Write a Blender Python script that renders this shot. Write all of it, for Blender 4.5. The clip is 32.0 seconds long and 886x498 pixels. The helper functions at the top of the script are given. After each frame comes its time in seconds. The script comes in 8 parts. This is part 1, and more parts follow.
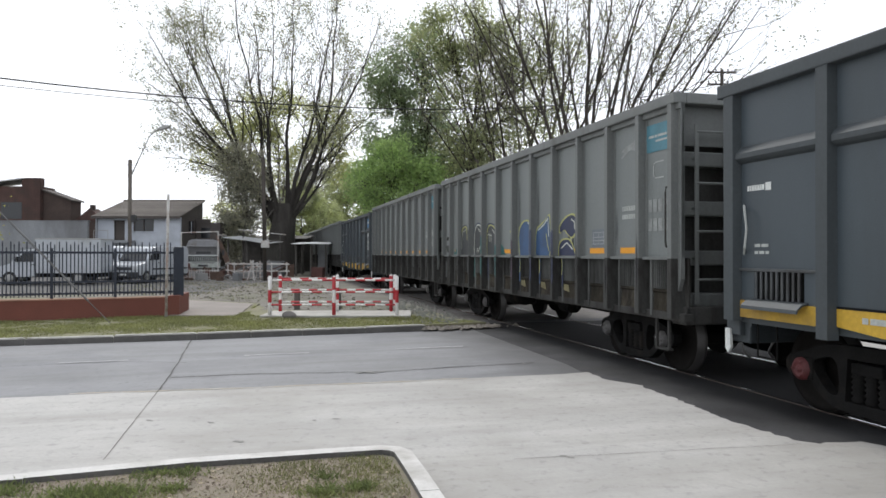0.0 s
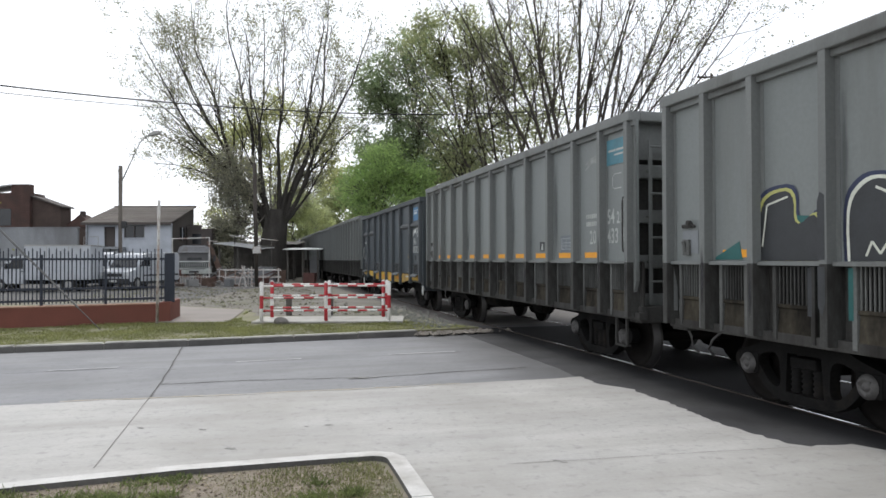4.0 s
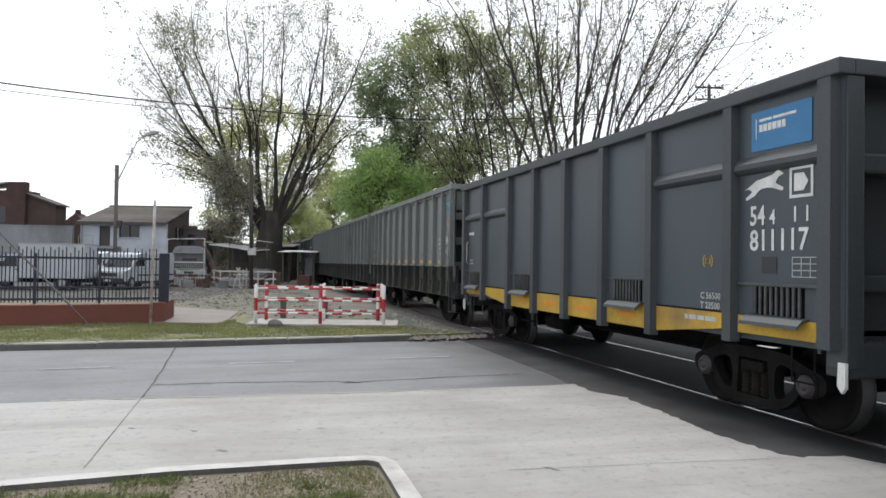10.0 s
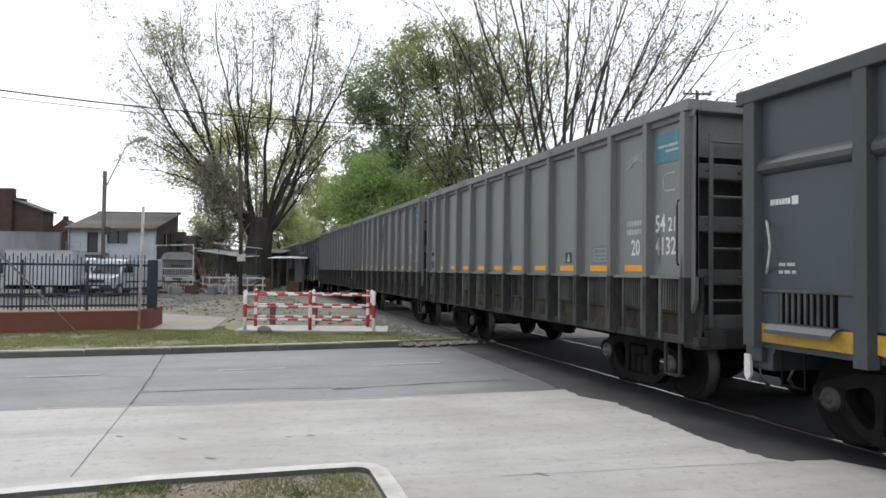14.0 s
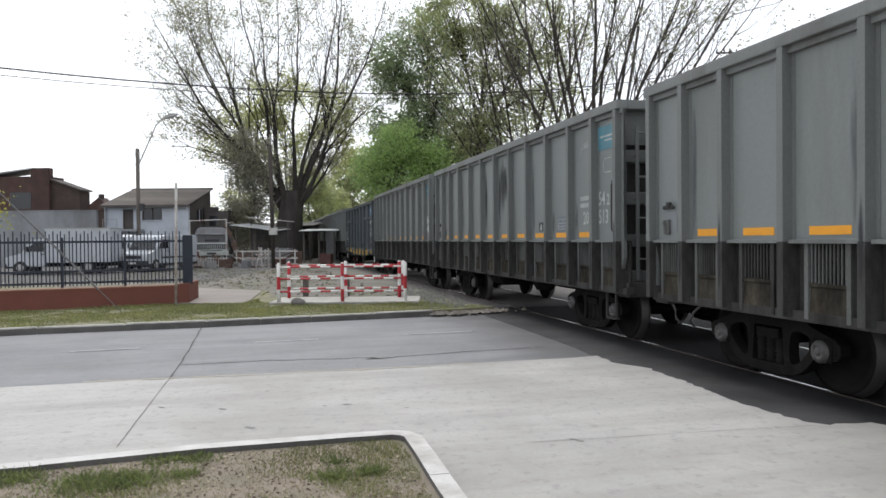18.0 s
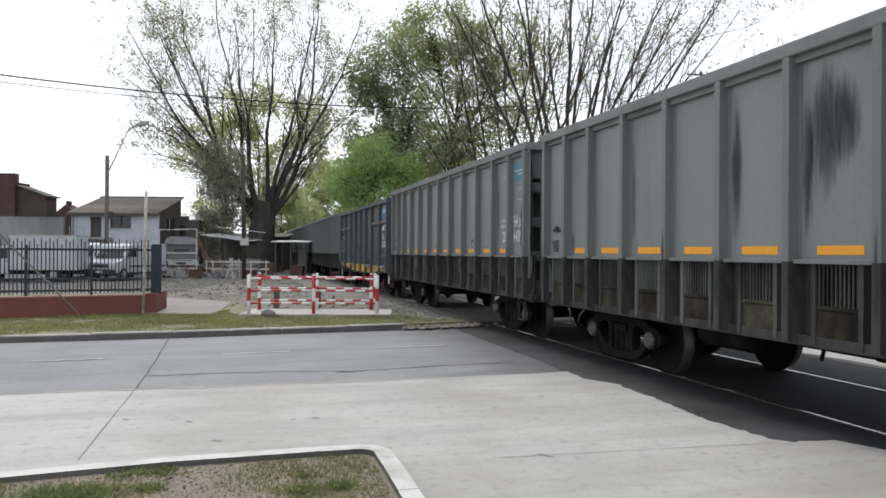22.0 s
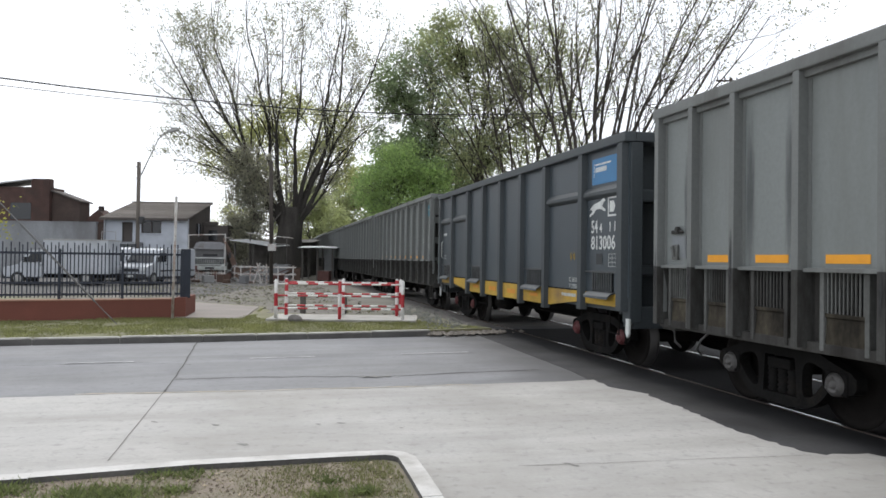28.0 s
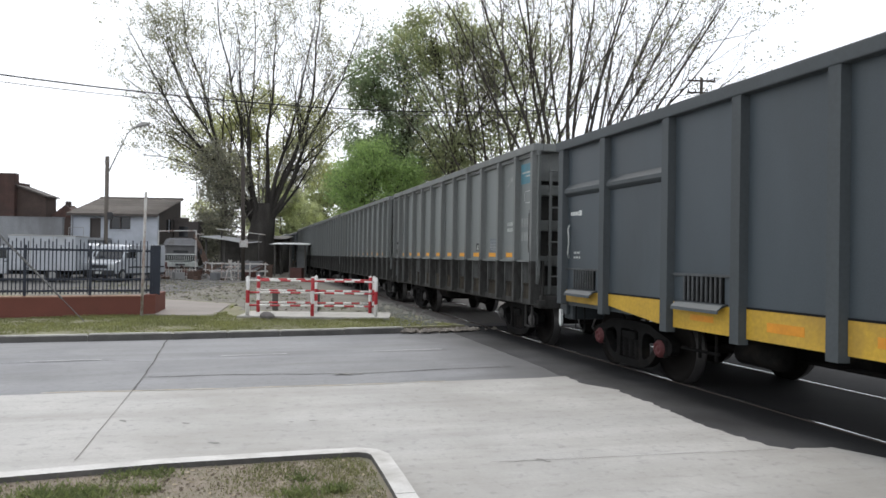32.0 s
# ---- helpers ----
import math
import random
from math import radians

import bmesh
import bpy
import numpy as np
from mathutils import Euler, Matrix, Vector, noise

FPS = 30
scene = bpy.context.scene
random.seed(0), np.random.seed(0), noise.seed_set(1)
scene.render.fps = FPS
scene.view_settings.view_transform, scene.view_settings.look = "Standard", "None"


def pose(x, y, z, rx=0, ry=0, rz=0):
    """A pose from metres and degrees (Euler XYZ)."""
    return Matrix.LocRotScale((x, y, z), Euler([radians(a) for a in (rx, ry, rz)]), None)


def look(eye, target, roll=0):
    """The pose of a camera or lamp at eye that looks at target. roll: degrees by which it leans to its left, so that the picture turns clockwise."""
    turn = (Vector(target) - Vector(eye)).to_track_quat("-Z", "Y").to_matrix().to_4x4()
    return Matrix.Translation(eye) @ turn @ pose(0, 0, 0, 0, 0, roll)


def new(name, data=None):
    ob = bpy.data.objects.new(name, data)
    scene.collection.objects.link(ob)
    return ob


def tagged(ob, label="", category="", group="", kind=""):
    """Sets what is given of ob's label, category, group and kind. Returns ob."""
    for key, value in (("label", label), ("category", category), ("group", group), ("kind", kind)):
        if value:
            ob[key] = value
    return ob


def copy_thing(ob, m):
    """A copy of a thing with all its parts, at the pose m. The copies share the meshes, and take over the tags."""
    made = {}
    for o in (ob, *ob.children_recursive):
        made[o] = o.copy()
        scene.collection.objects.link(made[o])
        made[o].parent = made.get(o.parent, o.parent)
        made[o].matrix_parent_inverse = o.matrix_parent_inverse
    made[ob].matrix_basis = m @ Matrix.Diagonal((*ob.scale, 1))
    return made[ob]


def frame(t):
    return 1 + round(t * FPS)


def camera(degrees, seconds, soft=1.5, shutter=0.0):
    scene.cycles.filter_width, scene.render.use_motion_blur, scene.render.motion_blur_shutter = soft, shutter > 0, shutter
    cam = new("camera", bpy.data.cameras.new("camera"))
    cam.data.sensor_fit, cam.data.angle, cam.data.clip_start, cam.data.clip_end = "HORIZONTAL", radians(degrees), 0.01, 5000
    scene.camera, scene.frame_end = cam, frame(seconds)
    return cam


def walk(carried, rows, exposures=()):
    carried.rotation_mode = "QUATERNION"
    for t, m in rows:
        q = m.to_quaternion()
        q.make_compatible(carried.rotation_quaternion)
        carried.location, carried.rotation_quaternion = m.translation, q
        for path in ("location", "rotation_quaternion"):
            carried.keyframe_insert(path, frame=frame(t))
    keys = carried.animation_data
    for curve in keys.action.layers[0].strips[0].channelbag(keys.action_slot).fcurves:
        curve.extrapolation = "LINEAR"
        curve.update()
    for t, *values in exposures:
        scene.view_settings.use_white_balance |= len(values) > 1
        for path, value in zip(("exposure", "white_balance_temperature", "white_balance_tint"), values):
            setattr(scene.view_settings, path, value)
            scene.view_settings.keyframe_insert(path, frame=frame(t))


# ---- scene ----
EXPOSURES = [(0.0, 0.1), (32.0, 0.1)]
cam = camera(63.0, 32.0, soft=1.6)
EYE = (0.0, 0.0, 1.55)
# seconds, tilt, lean, turn
ROWS = [
    (0.0, 0.36, -0.08, 0.00),
    (0.5, 0.40, 0.12, 0.22),
    (1.0, 0.33, 0.38, 0.28),
    (1.5, 0.63, 0.19, -0.09),
    (2.0, 0.76, -0.20, -0.39),
    (2.5, 0.90, -0.15, -0.48),
    (3.0, 0.89, -0.11, -0.16),
    (3.5, 0.65, 0.11, -0.27),
    (5.5, 1.41, -0.40, -1.73),
    (6.0, 1.42, -0.57, -1.50),
    (6.5, 1.08, -0.82, -1.22),
    (7.0, 1.36, -0.68, -1.11),
    (7.5, 1.64, -0.97, -1.34),
    (8.0, 1.53, -0.58, -1.14),
    (8.5, 1.03, -0.62, -1.03),
    (9.0, 1.04, -0.82, -1.41),
    (9.5, 1.22, -0.64, -1.13),
    (10.0, 1.16, -0.82, -0.99),
    (10.5, 1.26, -0.93, -1.03),
    (11.0, 1.12, -0.85, -0.58),
    (11.5, 1.40, -0.79, -0.11),
    (12.0, 1.91, -0.28, -0.65),
    (12.5, 2.00, -0.15, -2.12),
    (13.0, 1.88, -0.94, -2.17),
    (13.5, 1.63, -0.94, -1.76),
    (14.0, 1.63, -0.69, -1.78),
    (14.5, 1.41, -0.40, -1.07),
    (16.5, -0.15, 0.20, -0.90),
    (17.0, -0.37, 0.17, -0.40),
    (17.5, -0.78, 0.28, 0.34),
    (18.0, -0.80, 0.55, 0.61),
    (18.5, -0.05, -0.06, -0.19),
    (19.0, 0.20, -0.29, -0.68),
    (19.5, 0.47, -0.38, -1.18),
    (20.0, 0.71, -0.48, -1.07),
    (20.5, 0.68, -0.82, -1.88),
    (21.0, 0.68, -0.84, -2.10),
    (21.5, 0.66, -0.37, -2.46),
    (22.0, 0.29, -0.42, -1.54),
    (22.5, 0.19, -0.02, -0.33),
    (23.0, 0.53, -0.82, -0.60),
    (23.5, 0.50, -1.20, -1.28),
    (24.0, 1.19, -1.35, -1.14),
    (24.5, 1.22, -1.30, -1.01),
    (25.0, 1.19, -0.94, -0.62),
    (25.5, 1.00, -0.61, -0.52),
    (26.0, 1.03, -0.91, 0.47),
    (26.5, 1.08, -0.77, 0.74),
    (28.5, 0.71, -0.75, 0.42),
    (29.0, 0.61, -0.66, 0.41),
    (29.5, 0.28, -0.60, 0.28),
    (30.0, 0.82, -0.54, -0.16),
    (30.5, 1.08, -0.51, -0.50),
    (31.0, 1.36, -0.89, -0.64),
    (31.5, 1.01, -1.00, -1.05),
    (32.0, 0.58, -0.92, -1.60),
]
walk(cam, [(t, pose(*EYE, 90 + p, r, y)) for t, p, r, y in ROWS], EXPOSURES)

# the railway: direction, offset from the eye, and the train's advance every half second
TRACK_TURN = 14.55
MID = 6.320
ADVANCE = [0.00, 1.37, 2.74, 4.12, 5.50, 6.88, 8.25, 9.60, 10.95, 12.28, 13.59, 14.89, 16.18, 17.46, 18.73, 20.01, 21.27, 22.51, 23.77, 25.02, 26.25, 27.48, 28.72, 29.97, 31.20, 32.41, 33.62, 34.81, 35.99, 37.15, 38.32, 39.49, 40.67, 41.86, 43.06, 44.23, 45.42, 46.58, 47.71, 48.86, 50.06, 51.27, 52.44, 53.63, 54.79, 55.97, 57.15, 58.35, 59.55, 60.73, 61.90, 63.08, 64.27, 65.46, 66.69, 67.91, 69.14, 70.36, 71.54, 72.71, 73.89, 75.08, 76.28, 77.47, 78.66]
U = Vector((-math.sin(radians(TRACK_TURN)), math.cos(radians(TRACK_TURN)), 0))
N = Vector((math.cos(radians(TRACK_TURN)), math.sin(radians(TRACK_TURN)), 0))

# ---- world and sun ----
world = bpy.data.worlds.new("sky")
scene.world = world
world.use_nodes = True
wn, wl = world.node_tree.nodes, world.node_tree.links
wn.clear()
sky = wn.new("ShaderNodeTexSky")
sky.sky_type = "NISHITA"
sky.sun_disc = False
sky.sun_elevation, sky.sun_rotation = radians(50), radians(-20)
sky.air_density, sky.dust_density, sky.ozone_density = 1.0, 2.0, 1.0
whiten = wn.new("ShaderNodeHueSaturation")
whiten.inputs["Saturation"].default_value = 0.12
bg = wn.new("ShaderNodeBackground")
bg.inputs["Strength"].default_value = 0.15
wo = wn.new("ShaderNodeOutputWorld")
wl.new(sky.outputs[0], whiten.inputs["Color"])
veil = wn.new("ShaderNodeMix")  # an even high cloud veil over the sky
veil.data_type = "RGBA"
veil.inputs["Factor"].default_value = 0.7
veil.inputs["B"].default_value = (8.25, 8.6, 9.3, 1)
wl.new(whiten.outputs[0], veil.inputs["A"])
wl.new(veil.outputs["Result"], bg.inputs["Color"])
wl.new(bg.outputs[0], wo.inputs["Surface"])
sun_data = bpy.data.lights.new("sun", "SUN")
sun_data.energy, sun_data.angle, sun_data.color = 1.5, radians(14), (1.0, 0.97, 0.93)
sun = new("sun", sun_data)
sun.matrix_world = look((0, 0, 30), Vector((0, 0, 30)) - Vector((math.sin(radians(-20)) * math.cos(radians(50)), math.cos(radians(-20)) * math.cos(radians(50)), math.sin(radians(50)))))


# ---- materials ----
def mat(name, base, rough=0.8, metal=0.0, vary=0.25, scale=3.0, fine=40.0, bump=0.15, tint=None, streak=0.0, dirt=None, dirt_amount=0.0, per_piece=0.0, spec=0.4, speck=0.0, oil_shade=None, sweep=None):
    """A painted, mineral or metal surface with two scales of variation, optional dirt stains and rain streaks."""
    m = bpy.data.materials.new(name)
    m.use_nodes = True
    n, l = m.node_tree.nodes, m.node_tree.links
    p = n["Principled BSDF"]
    p.inputs["Metallic"].default_value = metal
    p.inputs["Specular IOR Level"].default_value = spec
    tc = n.new("ShaderNodeTexCoord")
    big = n.new("ShaderNodeTexNoise")
    big.inputs["Scale"].default_value, big.inputs["Detail"].default_value = scale, 5
    small = n.new("ShaderNodeTexNoise")
    small.inputs["Scale"].default_value, small.inputs["Detail"].default_value = fine, 3
    if streak:
        mp = n.new("ShaderNodeMapping")
        mp.inputs["Scale"].default_value = (1, 1, 1 / streak)
        l.new(tc.outputs["Object"], mp.inputs["Vector"])
        l.new(mp.outputs[0], big.inputs["Vector"])
    else:
        l.new(tc.outputs["Object"], big.inputs["Vector"])
    l.new(tc.outputs["Object"], small.inputs["Vector"])
    mixed = n.new("ShaderNodeMath")
    mixed.operation = "MULTIPLY_ADD"
    mixed.inputs[1].default_value = 0.35
    l.new(small.outputs["Fac"], mixed.inputs[0])
    part_big = n.new("ShaderNodeMath")
    part_big.operation = "MULTIPLY"
    part_big.inputs[1].default_value = 0.65
    l.new(big.outputs["Fac"], part_big.inputs[0])
    l.new(part_big.outputs[0], mixed.inputs[2])
    ramp = n.new("ShaderNodeValToRGB")
    ramp.color_ramp.elements[0].position, ramp.color_ramp.elements[1].position = 0.3, 0.7
    lo = [c * (1 - vary) for c in base]
    hi = [min(1, c * (1 + vary)) for c in (tint or base)]
    ramp.color_ramp.elements[0].color, ramp.color_ramp.elements[1].color = (*lo, 1), (*hi, 1)
    l.new(mixed.outputs[0], ramp.inputs[0])
    col = ramp.outputs[0]
    if dirt:
        patch = n.new("ShaderNodeTexNoise")
        patch.inputs["Scale"].default_value, patch.inputs["Detail"].default_value = scale * 0.45, 8
        patch.inputs["Roughness"].default_value = 0.65
        mp2 = n.new("ShaderNodeMapping")
        mp2.inputs["Location"].default_value = (7.3, 2.1, 4.4)
        if streak:
            mp2.inputs["Scale"].default_value = (1, 1, 1 / streak)
        l.new(tc.outputs["Object"], mp2.inputs["Vector"])
        l.new(mp2.outputs[0], patch.inputs["Vector"])
        lim = n.new("ShaderNodeMapRange")
        lim.inputs["From Min"].default_value, lim.inputs["From Max"].default_value = 0.62 - 0.3 * dirt_amount, 0.78 - 0.2 * dirt_amount
        l.new(patch.outputs["Fac"], lim.inputs["Value"])
        mx = n.new("ShaderNodeMix")
        mx.data_type = "RGBA"
        l.new(lim.outputs[0], mx.inputs["Factor"])
        l.new(col, mx.inputs["A"])
        mx.inputs["B"].default_value = (*dirt, 1)
        col = mx.outputs["Result"]
    if speck:  # small chips, pits and oil drops
        pit = n.new("ShaderNodeTexNoise")
        pit.inputs["Scale"].default_value, pit.inputs["Detail"].default_value = 9.0, 6
        pit.inputs["Roughness"].default_value = 0.7
        l.new(tc.outputs["Object"], pit.inputs["Vector"])
        cut = n.new("ShaderNodeMapRange")
        cut.inputs["From Min"].default_value, cut.inputs["From Max"].default_value = 0.54, 0.66
        cut.inputs["To Max"].default_value = speck
        l.new(pit.outputs["Fac"], cut.inputs["Value"])
        mx2 = n.new("ShaderNodeMix")
        mx2.data_type = "RGBA"
        l.new(cut.outputs[0], mx2.inputs["Factor"])
        l.new(col, mx2.inputs["A"])
        mx2.inputs["B"].default_value = (*[c * 0.6 for c in base], 1)
        col = mx2.outputs["Result"]
    if sweep:  # long faint traffic stains along the road: bearing in degrees and strength
        mp4 = n.new("ShaderNodeMapping")
        mp4.inputs["Rotation"].default_value = (0, 0, -radians(sweep[0]))
        mp5 = n.new("ShaderNodeMapping")
        mp5.inputs["Scale"].default_value = (0.16, 1.5, 1)
        l.new(tc.outputs["Object"], mp4.inputs["Vector"])
        l.new(mp4.outputs[0], mp5.inputs["Vector"])
        lane = n.new("ShaderNodeTexNoise")
        lane.inputs["Scale"].default_value, lane.inputs["Detail"].default_value = 1.4, 7
        lane.inputs["Roughness"].default_value = 0.62
        l.new(mp5.outputs[0], lane.inputs["Vector"])
        fade = n.new("ShaderNodeMapRange")
        fade.inputs["From Min"].default_value, fade.inputs["From Max"].default_value, fade.inputs["To Max"].default_value = 0.42, 0.72, sweep[1]
        l.new(lane.outputs["Fac"], fade.inputs["Value"])
        mx4 = n.new("ShaderNodeMix")
        mx4.data_type = "RGBA"
        l.new(fade.outputs[0], mx4.inputs["Factor"])
        l.new(col, mx4.inputs["A"])
        mx4.inputs["B"].default_value = (*[k * f for k, f in zip(base, (0.62, 0.60, 0.57))], 1)
        col = mx4.outputs["Result"]
    if oil_shade:  # ground darkened by oil, brake dust and painted train shade alongside the rails: colour, and the offsets where it begins and is full
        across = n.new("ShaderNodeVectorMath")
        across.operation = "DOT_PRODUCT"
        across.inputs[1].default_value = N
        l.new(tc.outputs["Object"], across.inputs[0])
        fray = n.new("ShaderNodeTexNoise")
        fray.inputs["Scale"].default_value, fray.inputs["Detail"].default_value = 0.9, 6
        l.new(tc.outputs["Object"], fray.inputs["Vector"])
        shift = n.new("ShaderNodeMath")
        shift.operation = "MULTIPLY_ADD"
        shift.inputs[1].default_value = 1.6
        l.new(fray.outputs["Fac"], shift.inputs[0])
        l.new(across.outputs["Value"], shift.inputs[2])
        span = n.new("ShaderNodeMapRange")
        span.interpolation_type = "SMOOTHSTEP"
        span.inputs["From Min"].default_value, span.inputs["From Max"].default_value = oil_shade[1] + 0.8, oil_shade[2] + 0.8
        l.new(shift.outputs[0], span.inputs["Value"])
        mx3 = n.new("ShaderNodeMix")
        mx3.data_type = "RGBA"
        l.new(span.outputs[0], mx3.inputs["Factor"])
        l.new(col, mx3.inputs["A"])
        mx3.inputs["B"].default_value = (*oil_shade[0], 1)
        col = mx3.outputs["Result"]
    if per_piece:
        info = n.new("ShaderNodeObjectInfo")
        val = n.new("ShaderNodeMapRange")
        val.inputs["To Min"].default_value, val.inputs["To Max"].default_value = 1 - per_piece, 1 + per_piece
        l.new(info.outputs["Random"], val.inputs["Value"])
        hs = n.new("ShaderNodeHueSaturation")
        l.new(val.outputs[0], hs.inputs["Value"])
        l.new(col, hs.inputs["Color"])
        col = hs.outputs[0]
    l.new(col, p.inputs["Base Color"])
    rr = n.new("ShaderNodeMapRange")
    rr.inputs["To Min"].default_value, rr.inputs["To Max"].default_value = max(0.02, rough - 0.12), min(1, rough + 0.12)
    l.new(mixed.outputs[0], rr.inputs["Value"])
    l.new(rr.outputs[0], p.inputs["Roughness"])
    if bump:
        bp = n.new("ShaderNodeBump")
        bp.inputs["Strength"].default_value, bp.inputs["Distance"].default_value = bump, 0.02
        l.new(mixed.outputs[0], bp.inputs["Height"])
        l.new(bp.outputs[0], p.inputs["Normal"])
    return m


def leaf_mat(name, base, spread=0.45):
    m = bpy.data.materials.new(name)
    m.use_nodes = True
    n, l = m.node_tree.nodes, m.node_tree.links
    p = n["Principled BSDF"]
    p.inputs["Roughness"].default_value = 0.6
    geo = n.new("ShaderNodeNewGeometry")
    ramp = n.new("ShaderNodeValToRGB")
    ramp.color_ramp.elements[0].color = (*[c * (1 - spread) for c in base], 1)
    ramp.color_ramp.elements[1].color = (base[0] * (1 + spread * 1.2), base[1] * (1 + spread), base[2] * (1 + spread * 0.4), 1)
    tc = n.new("ShaderNodeTexCoord")
    clump = n.new("ShaderNodeTexNoise")
    clump.inputs["Scale"].default_value, clump.inputs["Detail"].default_value = 0.9, 3
    l.new(tc.outputs["Object"], clump.inputs["Vector"])
    tone = n.new("ShaderNodeMath")
    tone.operation = "MULTIPLY_ADD"
    tone.inputs[1].default_value = 0.5
    l.new(geo.outputs["Random Per Island"], tone.inputs[0])
    shift = n.new("ShaderNodeMapRange")
    shift.inputs["From Min"].default_value, shift.inputs["From Max"].default_value, shift.inputs["To Max"].default_value = 0.3, 0.7, 0.5
    l.new(clump.outputs["Fac"], shift.inputs["Value"])
    l.new(shift.outputs[0], tone.inputs[2])
    l.new(tone.outputs[0], ramp.inputs[0])
    l.new(ramp.outputs[0], p.inputs["Base Color"])
    tr = n.new("ShaderNodeBsdfTranslucent")
    l.new(ramp.outputs[0], tr.inputs["Color"])
    mix = n.new("ShaderNodeMixShader")
    mix.inputs[0].default_value = 0.62
    l.new(p.outputs[0], mix.inputs[1])
    l.new(tr.outputs[0], mix.inputs[2])
    l.new(mix.outputs[0], n["Material Output"].inputs["Surface"])
    return m


GREY_PAINT = mat("grey_wagon_paint", (0.184, 0.201, 0.196), 0.5, vary=0.15, scale=1.1, fine=25, bump=0.05, streak=6, dirt=(0.120, 0.126, 0.117), dirt_amount=0.33, per_piece=0.05)
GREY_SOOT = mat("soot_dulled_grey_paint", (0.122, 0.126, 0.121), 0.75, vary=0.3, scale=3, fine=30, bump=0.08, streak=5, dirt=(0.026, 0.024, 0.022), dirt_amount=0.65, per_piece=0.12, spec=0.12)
# Soot plus the weak light low on the wagon, both kept in this grey.
GREY_LOW = mat("sooty_shade_grey_paint", (0.056, 0.055, 0.052), 0.75, vary=0.35, scale=4.5, fine=30, bump=0.1, streak=7, dirt=(0.024, 0.022, 0.02), dirt_amount=0.5, spec=0.12)
DARK_PAINT = mat("slate_wagon_paint", (0.054, 0.069, 0.080), 0.45, vary=0.26, scale=0.9, fine=70, bump=0.02, streak=3, dirt=(0.041, 0.051, 0.057), dirt_amount=0.5, per_piece=0.05)
DARK_TRIM = mat("dark_slate_trim", (0.047, 0.056, 0.061), 0.55, vary=0.28, scale=1.8, fine=30, bump=0.06, streak=4)
VENT_STEEL = mat("worn_vent_steel", (0.062, 0.068, 0.071), 0.5, vary=0.35, scale=5, fine=30, bump=0.08, dirt=(0.035, 0.036, 0.036), dirt_amount=0.45)
ORANGE_WORN = mat("faded_orange_patch", (0.62, 0.255, 0.018), 0.55, vary=0.15, scale=7, fine=30, bump=0.03, dirt=(0.50, 0.30, 0.04), dirt_amount=0.2)
SEAM_BLACK = mat("black_seam_line", (0.014, 0.014, 0.014), 0.9, vary=0.3, scale=6, bump=0.1, spec=0.1)
GREY_TRIM = mat("grey_rib_paint", (0.158, 0.168, 0.163), 0.6, vary=0.2, scale=2.2, fine=30, bump=0.06, streak=6, dirt=(0.078, 0.075, 0.068), dirt_amount=0.35, per_piece=0.06)
SOLE_RUST = mat("dusty_ochre_pocket", (0.066, 0.059, 0.045), 0.9, vary=0.4, scale=6, fine=25, bump=0.15, streak=2, dirt=(0.020, 0.018, 0.016), dirt_amount=0.8, per_piece=0.3, spec=0.05)
YELLOW = mat("worn_yellow_paint", (0.50, 0.315, 0.035), 0.6, vary=0.28, scale=1.5, fine=25, bump=0.05, dirt=(0.22, 0.14, 0.05), dirt_amount=0.45)
ORANGE = mat("orange_reflector", (0.76, 0.33, 0.02), 0.45, vary=0.08, scale=6, fine=40, bump=0.02)
RUNNING = mat("sooty_running_gear", (0.014, 0.0137, 0.0134), 0.85, vary=0.4, scale=5, fine=50, bump=0.25, dirt=(0.030, 0.026, 0.022), dirt_amount=0.25, spec=0.05)
WHEEL_STEEL = mat("brown_wheel_steel", (0.016, 0.0145, 0.0135), 0.8, metal=0.0, vary=0.3, scale=4, fine=40, bump=0.1, spec=0.05)
TREAD = mat("dull_worn_tread", (0.075, 0.072, 0.07), 0.5, metal=0.6, vary=0.2, bump=0.02)
RAIL_RUST = mat("brown_rail", (0.09, 0.065, 0.05), 0.75, vary=0.3, scale=6, fine=50)
RAIL_TOP = mat("polished_rail_head", (0.42, 0.42, 0.43), 0.2, metal=1.0, vary=0.15, scale=3, bump=0.0)
WHITE_MARK = mat("worn_white_lettering", (0.62, 0.64, 0.62), 0.6, vary=0.2, scale=5, fine=40, bump=0.02)
FAINT_MARK = mat("worn_off_white_emblem", (0.27, 0.285, 0.275), 0.6, vary=0.3, scale=7, fine=40, bump=0.02, dirt=(0.19, 0.2, 0.19), dirt_amount=0.5)
FADED_MARK = mat("faded_white_lettering", (0.40, 0.42, 0.40), 0.6, vary=0.25, scale=5, fine=40, bump=0.02)
BLUE_SIGN = mat("blue_sign_vinyl", (0.03, 0.17, 0.36), 0.45, vary=0.12, scale=4, bump=0.02)
TEAL_SIGN = mat("faded_teal_sign", (0.07, 0.20, 0.25), 0.5, vary=0.2, scale=4, bump=0.02)
STENCIL_DARK = mat("black_stencil", (0.03, 0.033, 0.035), 0.6, vary=0.2, bump=0.02)
CONCRETE = mat("pale_road_concrete", (0.395, 0.39, 0.378), 0.85, vary=0.13, scale=0.7, fine=30, bump=0.15, tint=(0.43, 0.418, 0.398), dirt=(0.31, 0.30, 0.278), dirt_amount=0.6, speck=0.55, sweep=(14.4, 0.5))
